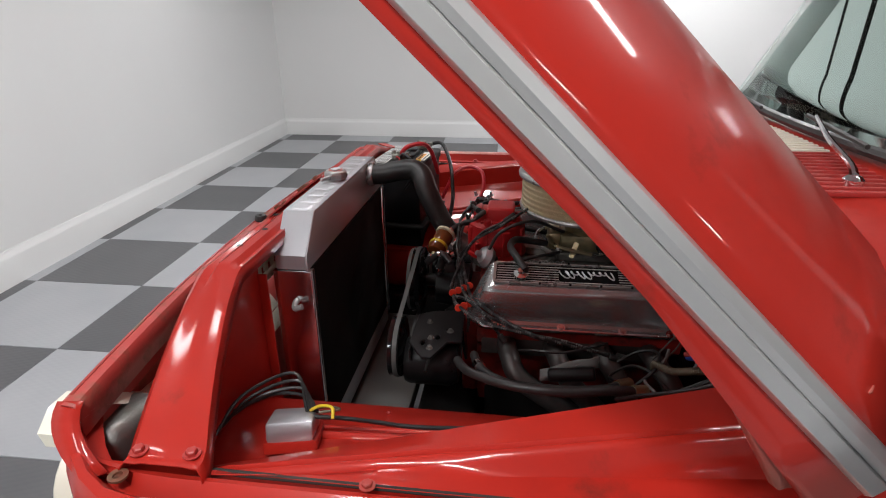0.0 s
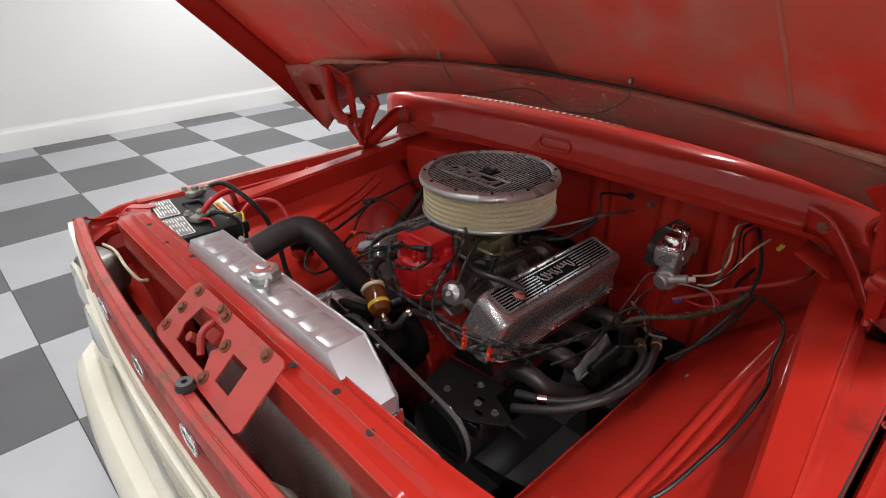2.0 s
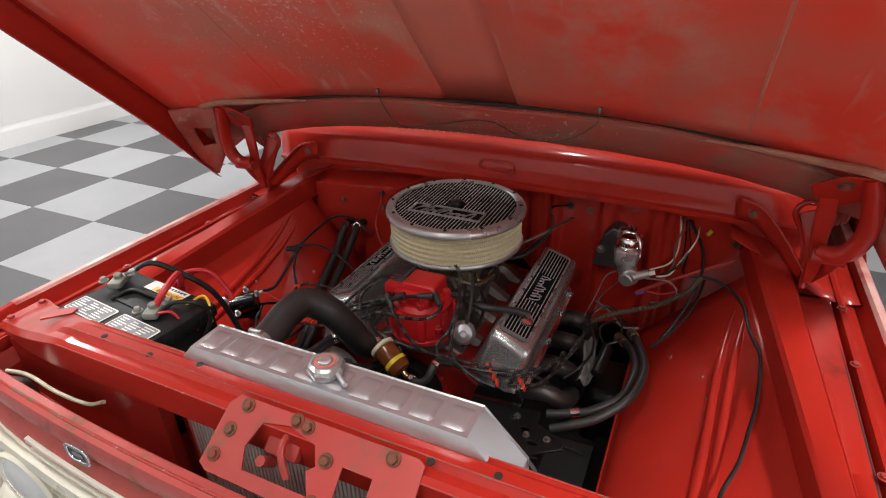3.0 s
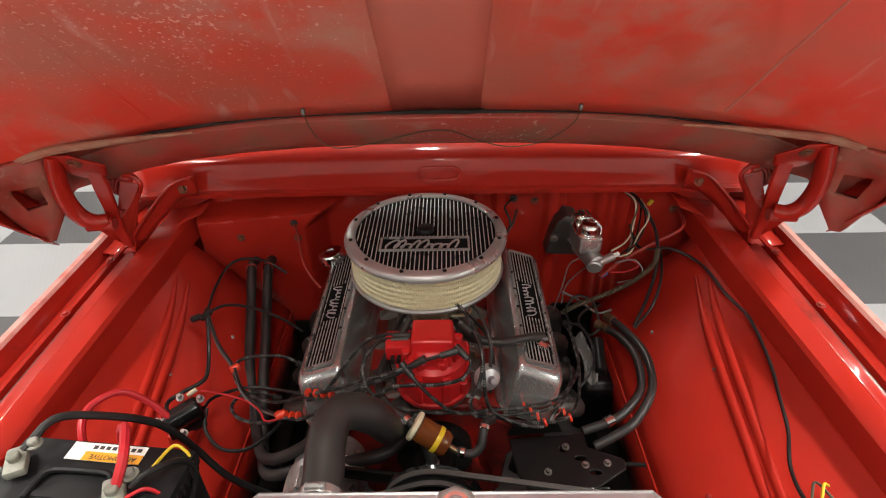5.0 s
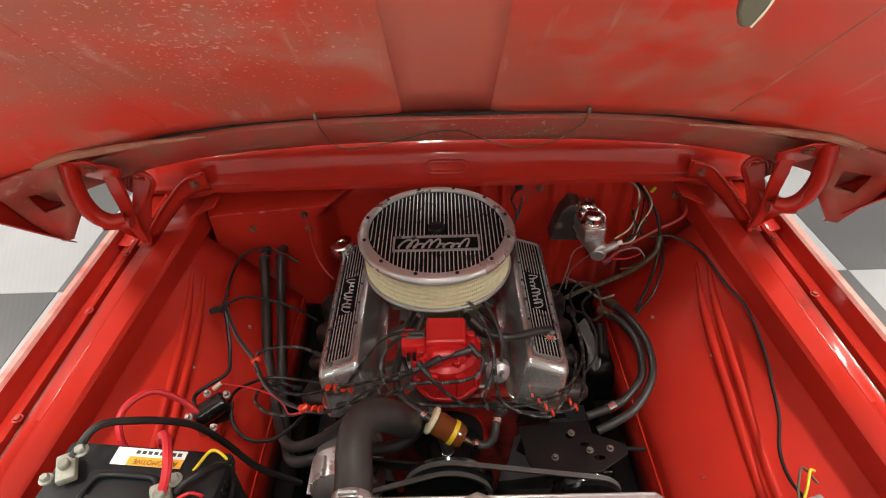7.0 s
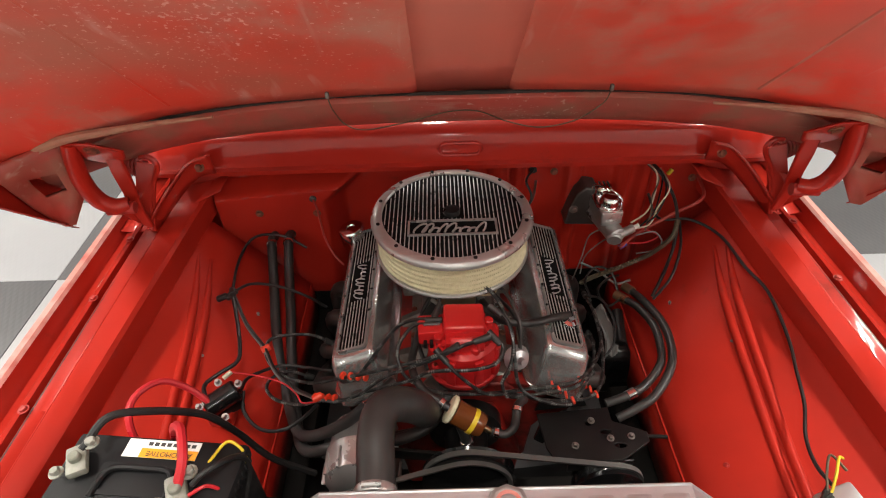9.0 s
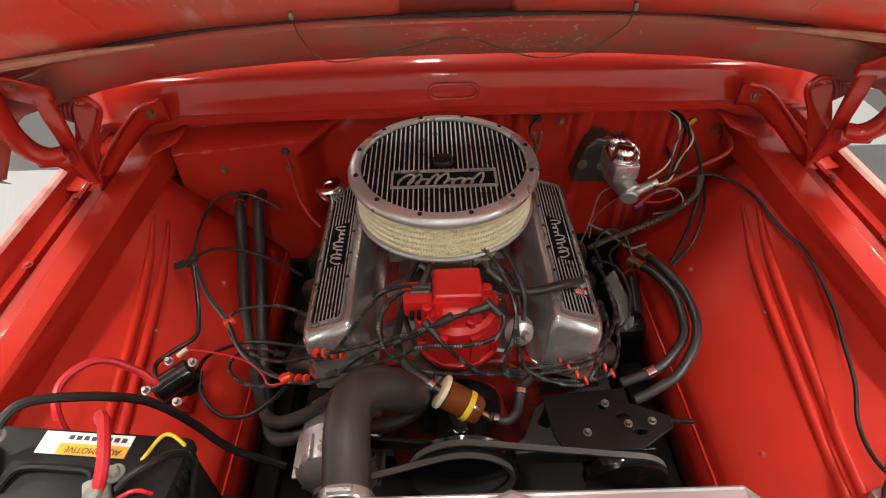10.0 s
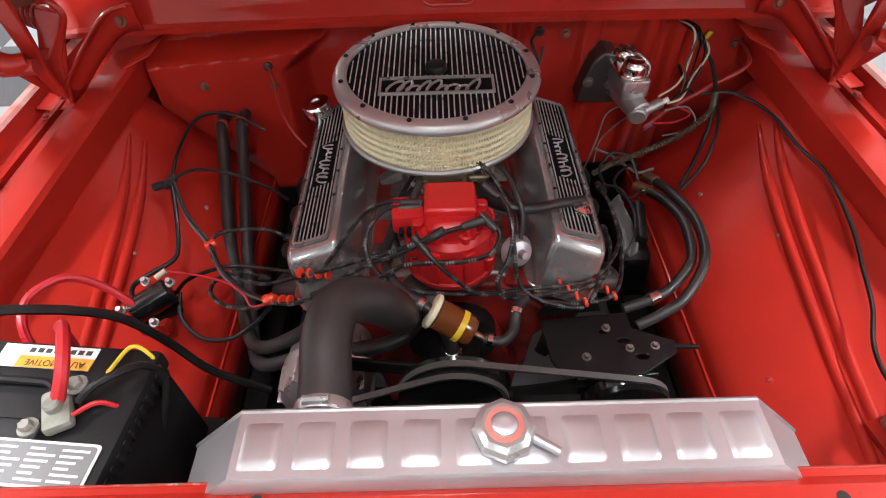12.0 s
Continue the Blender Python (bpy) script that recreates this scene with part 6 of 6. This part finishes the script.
cable([BM @ V(0.085, 0.01, BZ + 0.014), (-0.415, -0.50, 0.915), (-0.385, -0.47, 0.90), (-0.375, -0.465, 0.86), (-0.39, -0.50, 0.80)], 0.0045, "black accessory wire at the battery")
cable([(-0.43, -0.47, 0.885), (-0.405, -0.445, 0.90), (-0.385, -0.45, 0.89), (-0.380, -0.458, 0.876)], 0.0025, "thin yellow wire with connector", YELLOW)
tagged(part("wire_connector", box((-0.379, -0.462, 0.866), (0.009, 0.010, 0.030), 0.002), YELLOW), "yellow crimp connector on a wire", "connector")
cable([BM @ V(0.085, -0.005, BZ + 0.012), (-0.415, -0.515, 0.90), (-0.395, -0.51, 0.875), (-0.385, -0.49, 0.85)], 0.0028, "thin red wire at the battery", RED_WIRE)

so = thing("starter_solenoid", "black starter solenoid on the red apron", "solenoid")
part("body", rod((-0.545, -0.262, 0.722), (-0.490, -0.225, 0.735), 0.023, 20, bev=0.004), BLACK_GLOSS, so)
part("base", box((-0.52, -0.24, 0.698), (0.07, 0.03, 0.03), 0.004, pose(0, 0, 0, 0, 0, 34)), BLACK, so)
for p in ((-0.548, -0.275, 0.745), (-0.500, -0.285, 0.725), (-0.482, -0.228, 0.755), (-0.525, -0.222, 0.752)):
    bolt(p, (0.1, -0.3, 0.9), 0.005, 0.012, so, ALU_CAST)
part("mount", box((-0.53, -0.24, 0.675), (0.05, 0.05, 0.03), 0.004), RED, so)

# headlamp relay box by the other apron and its wires
rl = thing("relay_box", "silver metal relay box with yellow and black wires", "relay")
part("case", box((0.618, -0.487, 0.698), (0.070, 0.075, 0.034), 0.006, pose(0, 0, 0, 0, -18, 12)), ALU, rl)
part("bracket", box((0.618, -0.487, 0.672), (0.085, 0.085, 0.02), 0.003, pose(0, 0, 0, 0, -18, 12)), RED, rl)

# spark plug leads
def lead(pts, label="black ignition lead", r=0.0036):
    return tagged(part("ignition_lead", tube(pts, r, 8), WIRE), label, "ignition lead", "ignition leads")


rng = random.Random(4)
top = lambda k: (DX + 0.046 * math.cos(math.radians(k * 45 + 22)), DY + 0.046 * math.sin(math.radians(k * 45 + 22)), 0.856)
def boot(p0, p1):
    tagged(part("plug_boot", rod(p0, p1, 0.0075, 10, r2=0.006, bev=0.001), RUBBER), "black rubber lead boot", "boot", "lead boots")


# from the cap round to the looms on either side
LEADS = (
    [(-0.080, -0.169, 0.862), (-0.117, -0.165, 0.862), (-0.155, -0.170, 0.850), (-0.190, -0.192, 0.820), (-0.219, -0.215, 0.790), (-0.244, -0.228, 0.765), (-0.275, -0.220, 0.745)],
    [(-0.084, -0.177, 0.860), (-0.124, -0.180, 0.860), (-0.150, -0.212, 0.850), (-0.154, -0.243, 0.835), (-0.139, -0.264, 0.810), (-0.098, -0.278, 0.790), (-0.049, -0.280, 0.775), (0.025, -0.270, 0.760), (0.101, -0.255, 0.750), (0.155, -0.242, 0.740), (0.202, -0.227, 0.735), (0.253, -0.172, 0.720), (0.288, -0.094, 0.700), (0.299, 0.002, 0.680), (0.294, 0.099, 0.660)],
    [(0.010, -0.232, 0.878), (-0.047, -0.250, 0.872), (-0.102, -0.255, 0.850), (-0.160, -0.246, 0.820), (-0.217, -0.233, 0.785), (-0.264, -0.226, 0.765), (-0.296, -0.209, 0.735), (-0.350, -0.197, 0.710), (-0.409, -0.171, 0.700), (-0.448, -0.139, 0.700), (-0.470, -0.096, 0.700), (-0.462, -0.062, 0.700), (-0.416, -0.048, 0.695), (-0.370, -0.048, 0.690), (-0.331, -0.048, 0.66)],
    [(-0.047, -0.248, 0.872), (-0.088, -0.256, 0.850), (-0.145, -0.254, 0.820), (-0.192, -0.254, 0.790), (-0.233, -0.264, 0.760), (-0.281, -0.265, 0.740), (-0.318, -0.259, 0.735), (-0.359, -0.253, 0.715), (-0.413, -0.232, 0.700), (-0.446, -0.197, 0.690), (-0.443, -0.168, 0.690), (-0.409, -0.150, 0.690), (-0.36, -0.145, 0.66)],
    [(-0.074, -0.252, 0.860), (-0.048, -0.276, 0.840), (-0.014, -0.282, 0.800), (0.015, -0.282, 0.775), (0.069, -0.270, 0.755), (0.130, -0.272, 0.735), (0.184, -0.271, 0.730), (0.229, -0.260, 0.730), (0.263, -0.204, 0.710), (0.285, -0.117, 0.700), (0.294, -0.026, 0.690), (0.301, 0.084, 0.660)],
    [(0.026, -0.222, 0.872), (0.045, -0.240, 0.862), (0.030, -0.268, 0.850), (-0.013, -0.276, 0.842), (-0.061, -0.272, 0.837), (-0.099, -0.270, 0.830), (-0.125, -0.269, 0.810), (-0.19, -0.262, 0.775), (-0.25, -0.258, 0.75)],
    [(-0.080, -0.152, 0.865), (-0.060, -0.108, 0.885), (0.001, -0.098, 0.892), (0.041, -0.130, 0.880), (0.066, -0.185, 0.850), (0.070, -0.234, 0.820), (0.075, -0.259, 0.780), (0.094, -0.271, 0.755), (0.144, -0.280, 0.735), (0.184, -0.275, 0.728), (0.214, -0.241, 0.735), (0.244, -0.184, 0.710), (0.270, -0.108, 0.690), (0.273, -0.042, 0.670)],
    [(0.035, -0.150, 0.870), (0.058, -0.172, 0.862), (0.068, -0.213, 0.842), (0.062, -0.240, 0.810), (0.045, -0.262, 0.780), (0.06, -0.276, 0.755), (0.12, -0.262, 0.742), (0.19, -0.246, 0.737), (0.235, -0.205, 0.72), (0.262, -0.15, 0.66)],
)
r_lead = 0.00362
for L in LEADS:
    wire = lead(L, "black ignition lead with grey markings")
    way = glide(L, 24)
    a, b = V(*L[0]), V(*L[1])
    boot(a - (b - a).normalized() * 0.012, a + (b - a).normalized() * 0.022)
    boot(V(*L[-1]) + (V(*L[-2]) - V(*L[-1])).normalized() * 0.02, V(*L[-1]))
    run, last = 0.0, -0.01
    for q in range(30, len(way) - 12):
        run += (way[q] - way[q - 1]).length
        if run - last > 0.030:
            last = run
            ax = (way[q + 1] - way[q]).normalized()
            bm = bmesh.new()
            for k in range(3):
                tube([way[q] + ax * (0.0045 * k), way[q] + ax * (0.0045 * k + 0.0022 + 0.0012 * rng.random())], r_lead, 8, bm=bm, smooth=False)
            part("marking", bm, MARK, wire)
for c0, d, n in (((0.150, -0.238, 0.738), (0.0118, -0.012, -0.001), 4), ((0.209, -0.221, 0.728), (0.0094, -0.0113, -0.001), 4), ((-0.326, -0.252, 0.738), (0.0133, -0.002, 0.001), 4), ((-0.270, -0.224, 0.768), (0.0155, -0.002, 0.0), 4)):
    turn = 15 if c0[0] > 0 else -20
    for k in range(n):
        c = V(*c0) + V(*d) * k
        bm = revolve([(0.0030, -0.0028), (0.0080, -0.0022), (0.0085, 0.0), (0.0080, 0.0022), (0.0030, 0.0028)], 14, Matrix.Translation(c) @ pose(0, 0, 0, 12, 78, turn + 12 * (k % 2)))
        tagged(part("lead_clip", bm, ORANGE_RED), "orange-red plastic lead separator clip", "clip", "lead clips")

# heater hoses
for pts in ([(-0.514, 0.268, 0.745), (-0.514, 0.225, 0.747), (-0.504, 0.141, 0.690), (-0.489, 0.046, 0.645), (-0.471, -0.041, 0.600), (-0.436, -0.141, 0.575), (-0.381, -0.249, 0.600), (-0.297, -0.276, 0.660), (-0.220, -0.265, 0.725), (-0.17, -0.22, 0.74)],
            [(-0.470, 0.268, 0.748), (-0.470, 0.225, 0.750), (-0.463, 0.139, 0.690), (-0.450, 0.044, 0.645), (-0.441, -0.043, 0.595), (-0.414, -0.165, 0.565), (-0.372, -0.276, 0.585), (-0.287, -0.296, 0.630), (-0.200, -0.304, 0.660), (-0.12, -0.29, 0.66)]):
    hh = thing("heater_hose", "black heater hose from the firewall to the engine", "hose")
    part("hose", tube(pts, 0.0125, 12), RUBBER, hh)
    part("clamp", revolve([(0.0135, -0.006), (0.0142, -0.005), (0.0142, 0.005), (0.0135, 0.006)], 18, Matrix.Translation(pts[1]) @ pose(0, 0, 0, 72)), CHROME, hh, "small steel clamp")
    part("spigot", rod(V(*pts[0]) + V(0, 0.006, 0), V(*pts[1]) + V(0, 0.004, 0.001), 0.0105, 12), ALU_CAST, hh)
    m, _ = aim(pts[-2], pts[-1])
    part("clamp", revolve([(0.0135, -0.006), (0.0142, -0.005), (0.0142, 0.005), (0.0135, 0.006)], 18, m), CHROME, hh)
hose([(-0.06, -0.24, 0.72), (-0.10, -0.30, 0.70), (-0.17, -0.33, 0.70), (-0.21, -0.30, 0.66), (-0.20, -0.24, 0.60)], 0.012, "black bypass hose at the engine front", "bypass_hose")
hose([(0.02, -0.06, 0.80), (0.041, -0.118, 0.815), (0.066, -0.140, 0.822), (0.111, -0.147, 0.822), (0.163, -0.130, 0.818), (0.200, -0.112, 0.806)], 0.0085, "black breather hose to the valve cover", "breather_hose")
hose([(0.015, -0.02, 0.83), (0.06, -0.10, 0.87), (0.085, -0.17, 0.85), (0.085, -0.20, 0.80)], 0.004, "thin black vacuum hose", "vacuum_hose")

# hoses and wires between carburetor, distributor and covers
for pts, r, lab in (([(-0.09, -0.03, 0.80), (-0.115, -0.09, 0.79), (-0.12, -0.15, 0.775), (-0.10, -0.21, 0.76)], 0.0045, "black vacuum hose beside the carburetor"),
                    ([(0.05, -0.03, 0.79), (0.085, -0.09, 0.79), (0.095, -0.15, 0.775), (0.085, -0.22, 0.76)], 0.004, "thin black vacuum hose beside the distributor"),
                    ([(0.04, 0.11, 0.80), (0.10, 0.15, 0.80), (0.13, 0.20, 0.82), (0.148, 0.24, 0.84)], 0.0055, "black brake vacuum hose at the firewall"),
                    ([(-0.10, 0.10, 0.79), (-0.14, 0.16, 0.78), (-0.20, 0.22, 0.76), (-0.26, 0.24, 0.74)], 0.0045, "black vacuum hose behind the engine")):
    hose(pts, r, lab, "vacuum_hose")
for pts, c in (([(0.385, 0.10, 0.655), (0.37, 0.14, 0.69), (0.33, 0.15, 0.70), (0.30, 0.12, 0.68), (0.31, 0.08, 0.66)], WIRE), ([(0.40, 0.16, 0.66), (0.36, 0.13, 0.675), (0.33, 0.10, 0.665), (0.35, 0.06, 0.65), (0.39, 0.08, 0.66)], WIRE),
               ([(0.30, 0.18, 0.69), (0.34, 0.16, 0.68), (0.38, 0.12, 0.67), (0.42, 0.13, 0.67)], MARK), ([(0.29, 0.06, 0.69), (0.32, 0.03, 0.70), (0.335, -0.03, 0.69), (0.32, -0.09, 0.68), (0.29, -0.12, 0.66)], WIRE)):
    cable(pts, 0.0032, "tangled wire beside the headers", c, "wire", 6)

# loose wiring along firewall and aprons
cable([(0.50, 0.335, 0.80), (0.50, 0.235, 0.79), (0.567, 0.205, 0.805), (0.625, 0.150, 0.795), (0.645, 0.044, 0.785), (0.664, -0.036, 0.780), (0.660, -0.149, 0.760), (0.648, -0.223, 0.742), (0.635, -0.291, 0.728), (0.612, -0.354, 0.712), (0.605, -0.407, 0.708), (0.612, -0.452, 0.712)], 0.0036, "black taped wiring loom along the apron")
cable([(0.478, 0.338, 0.905), (0.497, 0.312, 0.893), (0.530, 0.262, 0.850), (0.537, 0.215, 0.810), (0.523, 0.162, 0.763), (0.495, 0.115, 0.710), (0.463, 0.077, 0.661)], 0.0042, "black cable hanging from the firewall")
conduit = [(0.536, 0.205, 0.803), (0.515, 0.165, 0.785), (0.475, 0.148, 0.755), (0.442, 0.143, 0.734), (0.376, 0.138, 0.702), (0.335, 0.145, 0.675), (0.300, 0.155, 0.640)]
tagged(part("conduit", tube(conduit, lambda k: 0.0058 + 0.0011 * math.sin(k * 2 * math.pi * 70), 8, n=60), OLIVE), "brownish corrugated wiring conduit across the firewall corner", "conduit")
cable([(0.546, 0.212, 0.795), (0.534, 0.147, 0.760), (0.501, 0.086, 0.720), (0.456, 0.054, 0.675)], 0.0035, "thin black cable with pale ferrule")
cable([(0.62, 0.335, 0.855), (0.60, 0.238, 0.85), (0.531, 0.225, 0.81), (0.452, 0.212, 0.765), (0.394, 0.180, 0.740)], 0.0045, "dull red cable across the firewall", RED_WORN)
for pts, c in (([(0.465, 0.335, 0.905), (0.470, 0.245, 0.92), (0.474, 0.238, 0.85), (0.458, 0.225, 0.815), (0.418, 0.205, 0.80)], BEIGE), ([(0.477, 0.335, 0.905), (0.482, 0.245, 0.92), (0.488, 0.238, 0.85), (0.475, 0.222, 0.812), (0.440, 0.200, 0.79)], BLACK), ([(0.515, 0.335, 0.88), (0.510, 0.242, 0.88), (0.486, 0.226, 0.83), (0.466, 0.200, 0.80), (0.436, 0.194, 0.79)], BEIGE),
               ([(0.471, 0.335, 0.90), (0.476, 0.243, 0.91), (0.466, 0.230, 0.86), (0.470, 0.22, 0.82), (0.452, 0.19, 0.785)], OLIVE), ([(0.485, 0.335, 0.90), (0.490, 0.243, 0.91), (0.50, 0.232, 0.86), (0.480, 0.21, 0.82), (0.455, 0.20, 0.80)], BLACK), ([(0.44, 0.20, 0.79), (0.47, 0.20, 0.775), (0.49, 0.19, 0.765), (0.46, 0.185, 0.75), (0.42, 0.19, 0.745)], RED_WIRE)):
    cable(pts, 0.0022, "thin tangled wire near the master cylinder", c, "wire", 6)
tagged(part("wire_connector", rod((0.395, 0.185, 0.735), (0.412, 0.19, 0.745), 0.006, 10), BLUE), "blue crimp connector on a wire", "connector")
cable([(0.344, 0.208, 0.780), (0.315, 0.202, 0.760), (0.299, 0.180, 0.710), (0.278, 0.158, 0.650)], 0.0017, "bare steel brake line", ALU_DULL, "brake_line")
cable([(0.36, 0.18, 0.775), (0.335, 0.19, 0.74), (0.31, 0.19, 0.70), (0.30, 0.17, 0.66)], 0.0017, "bare steel brake line", ALU_DULL, "brake_line")
cable([(0.415, 0.150, 0.803), (0.45, 0.165, 0.800), (0.475, 0.175, 0.790), (0.490, 0.162, 0.770), (0.476, 0.155, 0.750), (0.434, 0.165, 0.730)], 0.0018, "pale brake switch wire", GREY_LABEL)
cable([(-0.393, 0.262, 0.861), (-0.378, 0.230, 0.848), (-0.355, 0.159, 0.820), (-0.331, 0.125, 0.790), (-0.309, 0.114, 0.765)], 0.0026, "thin dull red speedometer cable", RED_WORN)
cable([(0.179, 0.330, 0.887), (0.148, 0.245, 0.91), (0.160, 0.225, 0.88), (0.15, 0.21, 0.85), (0.10, 0.15, 0.815), (0.05, 0.08, 0.80)], 0.003, "black throttle cable from the firewall")
cable([(0.19, 0.332, 0.85), (0.165, 0.235, 0.86), (0.13, 0.20, 0.845), (0.08, 0.14, 0.83), (0.03, 0.08, 0.82)], 0.0035, "pale braided throttle cable", ALU_DULL)
cable([(-0.576, 0.055, 0.737), (-0.532, 0.075, 0.745), (-0.465, 0.073, 0.735), (-0.402, 0.067, 0.705), (-0.358, 0.062, 0.670)], 0.0034, "black wire from the apron to the engine")
cable([(-0.575, 0.052, 0.737), (-0.548, -0.019, 0.728), (-0.522, -0.098, 0.720), (-0.520, -0.136, 0.712), (-0.550, -0.167, 0.712), (-0.572, -0.195, 0.712), (-0.560, -0.227, 0.718), (-0.544, -0.244, 0.725)], 0.0045, "black taped wiring down the apron")
cable([(-0.573, 0.052, 0.737), (-0.521, -0.040, 0.722), (-0.470, -0.099, 0.705), (-0.434, -0.160, 0.700), (-0.388, -0.205, 0.702), (-0.326, -0.254, 0.735)], 0.0034, "black and grey wire to the lead clips", MARK)
cable([(-0.573, 0.055, 0.740), (-0.521, -0.036, 0.728), (-0.470, -0.095, 0.711), (-0.434, -0.156, 0.706), (-0.388, -0.201, 0.706), (-0.33, -0.25, 0.735)], 0.0032, "black wire to the lead clips")
cable([(-0.577, 0.059, 0.737), (-0.587, 0.150, 0.742), (-0.572, 0.215, 0.760), (-0.536, 0.232, 0.772), (-0.478, 0.232, 0.765), (-0.425, 0.225, 0.73)], 0.0036, "black wire over the heater hoses")
cable([(-0.521, -0.172, 0.722), (-0.463, -0.177, 0.712), (-0.408, -0.197, 0.712), (-0.373, -0.228, 0.717), (-0.354, -0.254, 0.722), (-0.317, -0.261, 0.737)], 0.0018, "thin pink wire along the apron", RED_WIRE)
tagged(part("wire_terminal", rod((-0.535, -0.185, 0.718), (-0.520, -0.172, 0.723), 0.005, 8), BEIGE), "pale crimp terminal on the apron", "connector")
cable([(-0.491, -0.215, 0.715), (-0.498, -0.170, 0.690), (-0.481, -0.139, 0.675), (-0.439, -0.110, 0.660), (-0.377, -0.110, 0.650), (-0.324, -0.121, 0.650)], 0.0038, "black wire from solenoid to starter")
cable([(-0.485, -0.215, 0.715), (-0.482, -0.249, 0.690), (-0.446, -0.279, 0.672), (-0.398, -0.281, 0.670), (-0.356, -0.267, 0.690), (-0.323, -0.255, 0.720)], 0.0038, "black wire loop by the solenoid")
for p0, p1 in (((-0.590, 0.045, 0.727), (-0.565, 0.058, 0.742)), ((-0.58, 0.068, 0.735), (-0.57, 0.04, 0.745)), ((-0.612, 0.043, 0.727), (-0.588, 0.05, 0.733))):
    tagged(part("wire_splice", rod(p0, p1, 0.008, 8, bev=0.002), RUBBER), "taped black wire splice on the apron", "splice")
for p in ((-0.468, -0.098, 0.706), (-0.322, -0.256, 0.74)):
    tagged(part("lead_clip", rod(V(*p) + V(-0.008, -0.004, 0), V(*p) + V(0.010, 0.006, 0.002), 0.008, 10, bev=0.002), ORANGE_RED), "orange-red plastic lead separator clip", "clip", "lead clips")
cable([(0.600, -0.462, 0.715), (0.612, -0.440, 0.735), (0.626, -0.415, 0.745), (0.640, -0.410, 0.735)], 0.0026, "yellow wires at the relay", YELLOW)
cable([(0.595, -0.458, 0.715), (0.604, -0.430, 0.728), (0.620, -0.405, 0.738), (0.632, -0.435, 0.738)], 0.0024, "green-yellow wire at the relay", OLIVE)
for k in range(4):
    cable([(0.600, -0.450 - 0.006 * k, 0.712), (0.575 - 0.010 * k, -0.478 - 0.010 * k, 0.722 + 0.008 * k), (0.575 + 0.012 * k, -0.535 - 0.012 * k, 0.722 + 0.007 * k), (0.60 + 0.02 * k, -0.60, 0.70)], 0.003, "black wire bundle at the relay")
cable([(-0.70, -0.70, 0.80), (-0.66, -0.685, 0.79), (-0.58, -0.685, 0.775), (-0.50, -0.68, 0.77), (-0.455, -0.672, 0.785)], 0.004, "pale wire behind the grille rail", BEIGE)
tagged(part("grommet", revolve([(0.004, 0), (0.009, 0), (0.009, 0.006), (0.004, 0.008)], 16, Matrix.Translation((-0.393, 0.266, 0.861)) @ pose(0, 0, 0, 90)), RUBBER), "black rubber grommet in the firewall", "grommet")
tagged(part("grommet", revolve([(0.003, 0), (0.010, 0), (0.010, 0.005), (0, 0.006)], 16, Matrix.Translation((0.179, 0.333, 0.887)) @ pose(0, 0, 0, 90)), SEAL_AND_GAP), "dark plugged hole in the firewall", "grommet")
tagged(part("wire_tag", box((0.540, 0.326, 0.872), (0.010, 0.008, 0.018), 0.002, pose(0, 0, 0, 0, 30, 0)), YELLOW), "small yellow wire tag on the firewall", "tag")

# small bolts on firewall and aprons
for p, n in (((-0.540, 0.265, 0.818), (0, -1, 0.1)), ((-0.39, 0.265, 0.815), (0, -1, 0.1)), ((0.605, 0.330, 0.85), (0, -1, 0.1)), ((0.235, 0.331, 0.88), (0, -1, 0.1))):
    bolt(p, n, 0.007, 0.006, car, RUST, "firewall_bolt")
for s in SIDES:
    for x, y in ((0.60, -0.10), (0.52, 0.06), (0.50, -0.36)):
        bolt(B(x, y, apron_z(x, y) + 0.001, s), (-0.6 * s, 0, 0.8), 0.0045, 0.003, car, ALU_CAST if x > 0.51 else RED_WORN, "apron_screw")

# floor tiles, laid last
tile_me = {}
for nm, mt in (("dark", TILE_DARK), ("light", TILE_LIGHT)):
    b = box((0, 0, -0.006), (S - 0.002, S - 0.002, 0.012), 0.0015, seg=1)
    finish(b)
    me = bpy.data.meshes.new("tile_" + nm)
    b.to_mesh(me); b.free()
    me.materials.append(mt)
    tile_me[nm] = me
i0, i1 = math.floor((X0 - GX) / S), math.ceil((X1 - GX) / S)
j0, j1 = math.floor((Y0 - GY) / S), math.ceil((Y1 - GY) / S)
for i in range(i0, i1):
    for j in range(j0, j1):
        ob = new("tile", tile_me["dark" if (i + j) % 2 else "light"])
        ob.parent = floor
        ob.location = (GX + (i + 0.5) * S, GY + (j + 0.5) * S, 0)
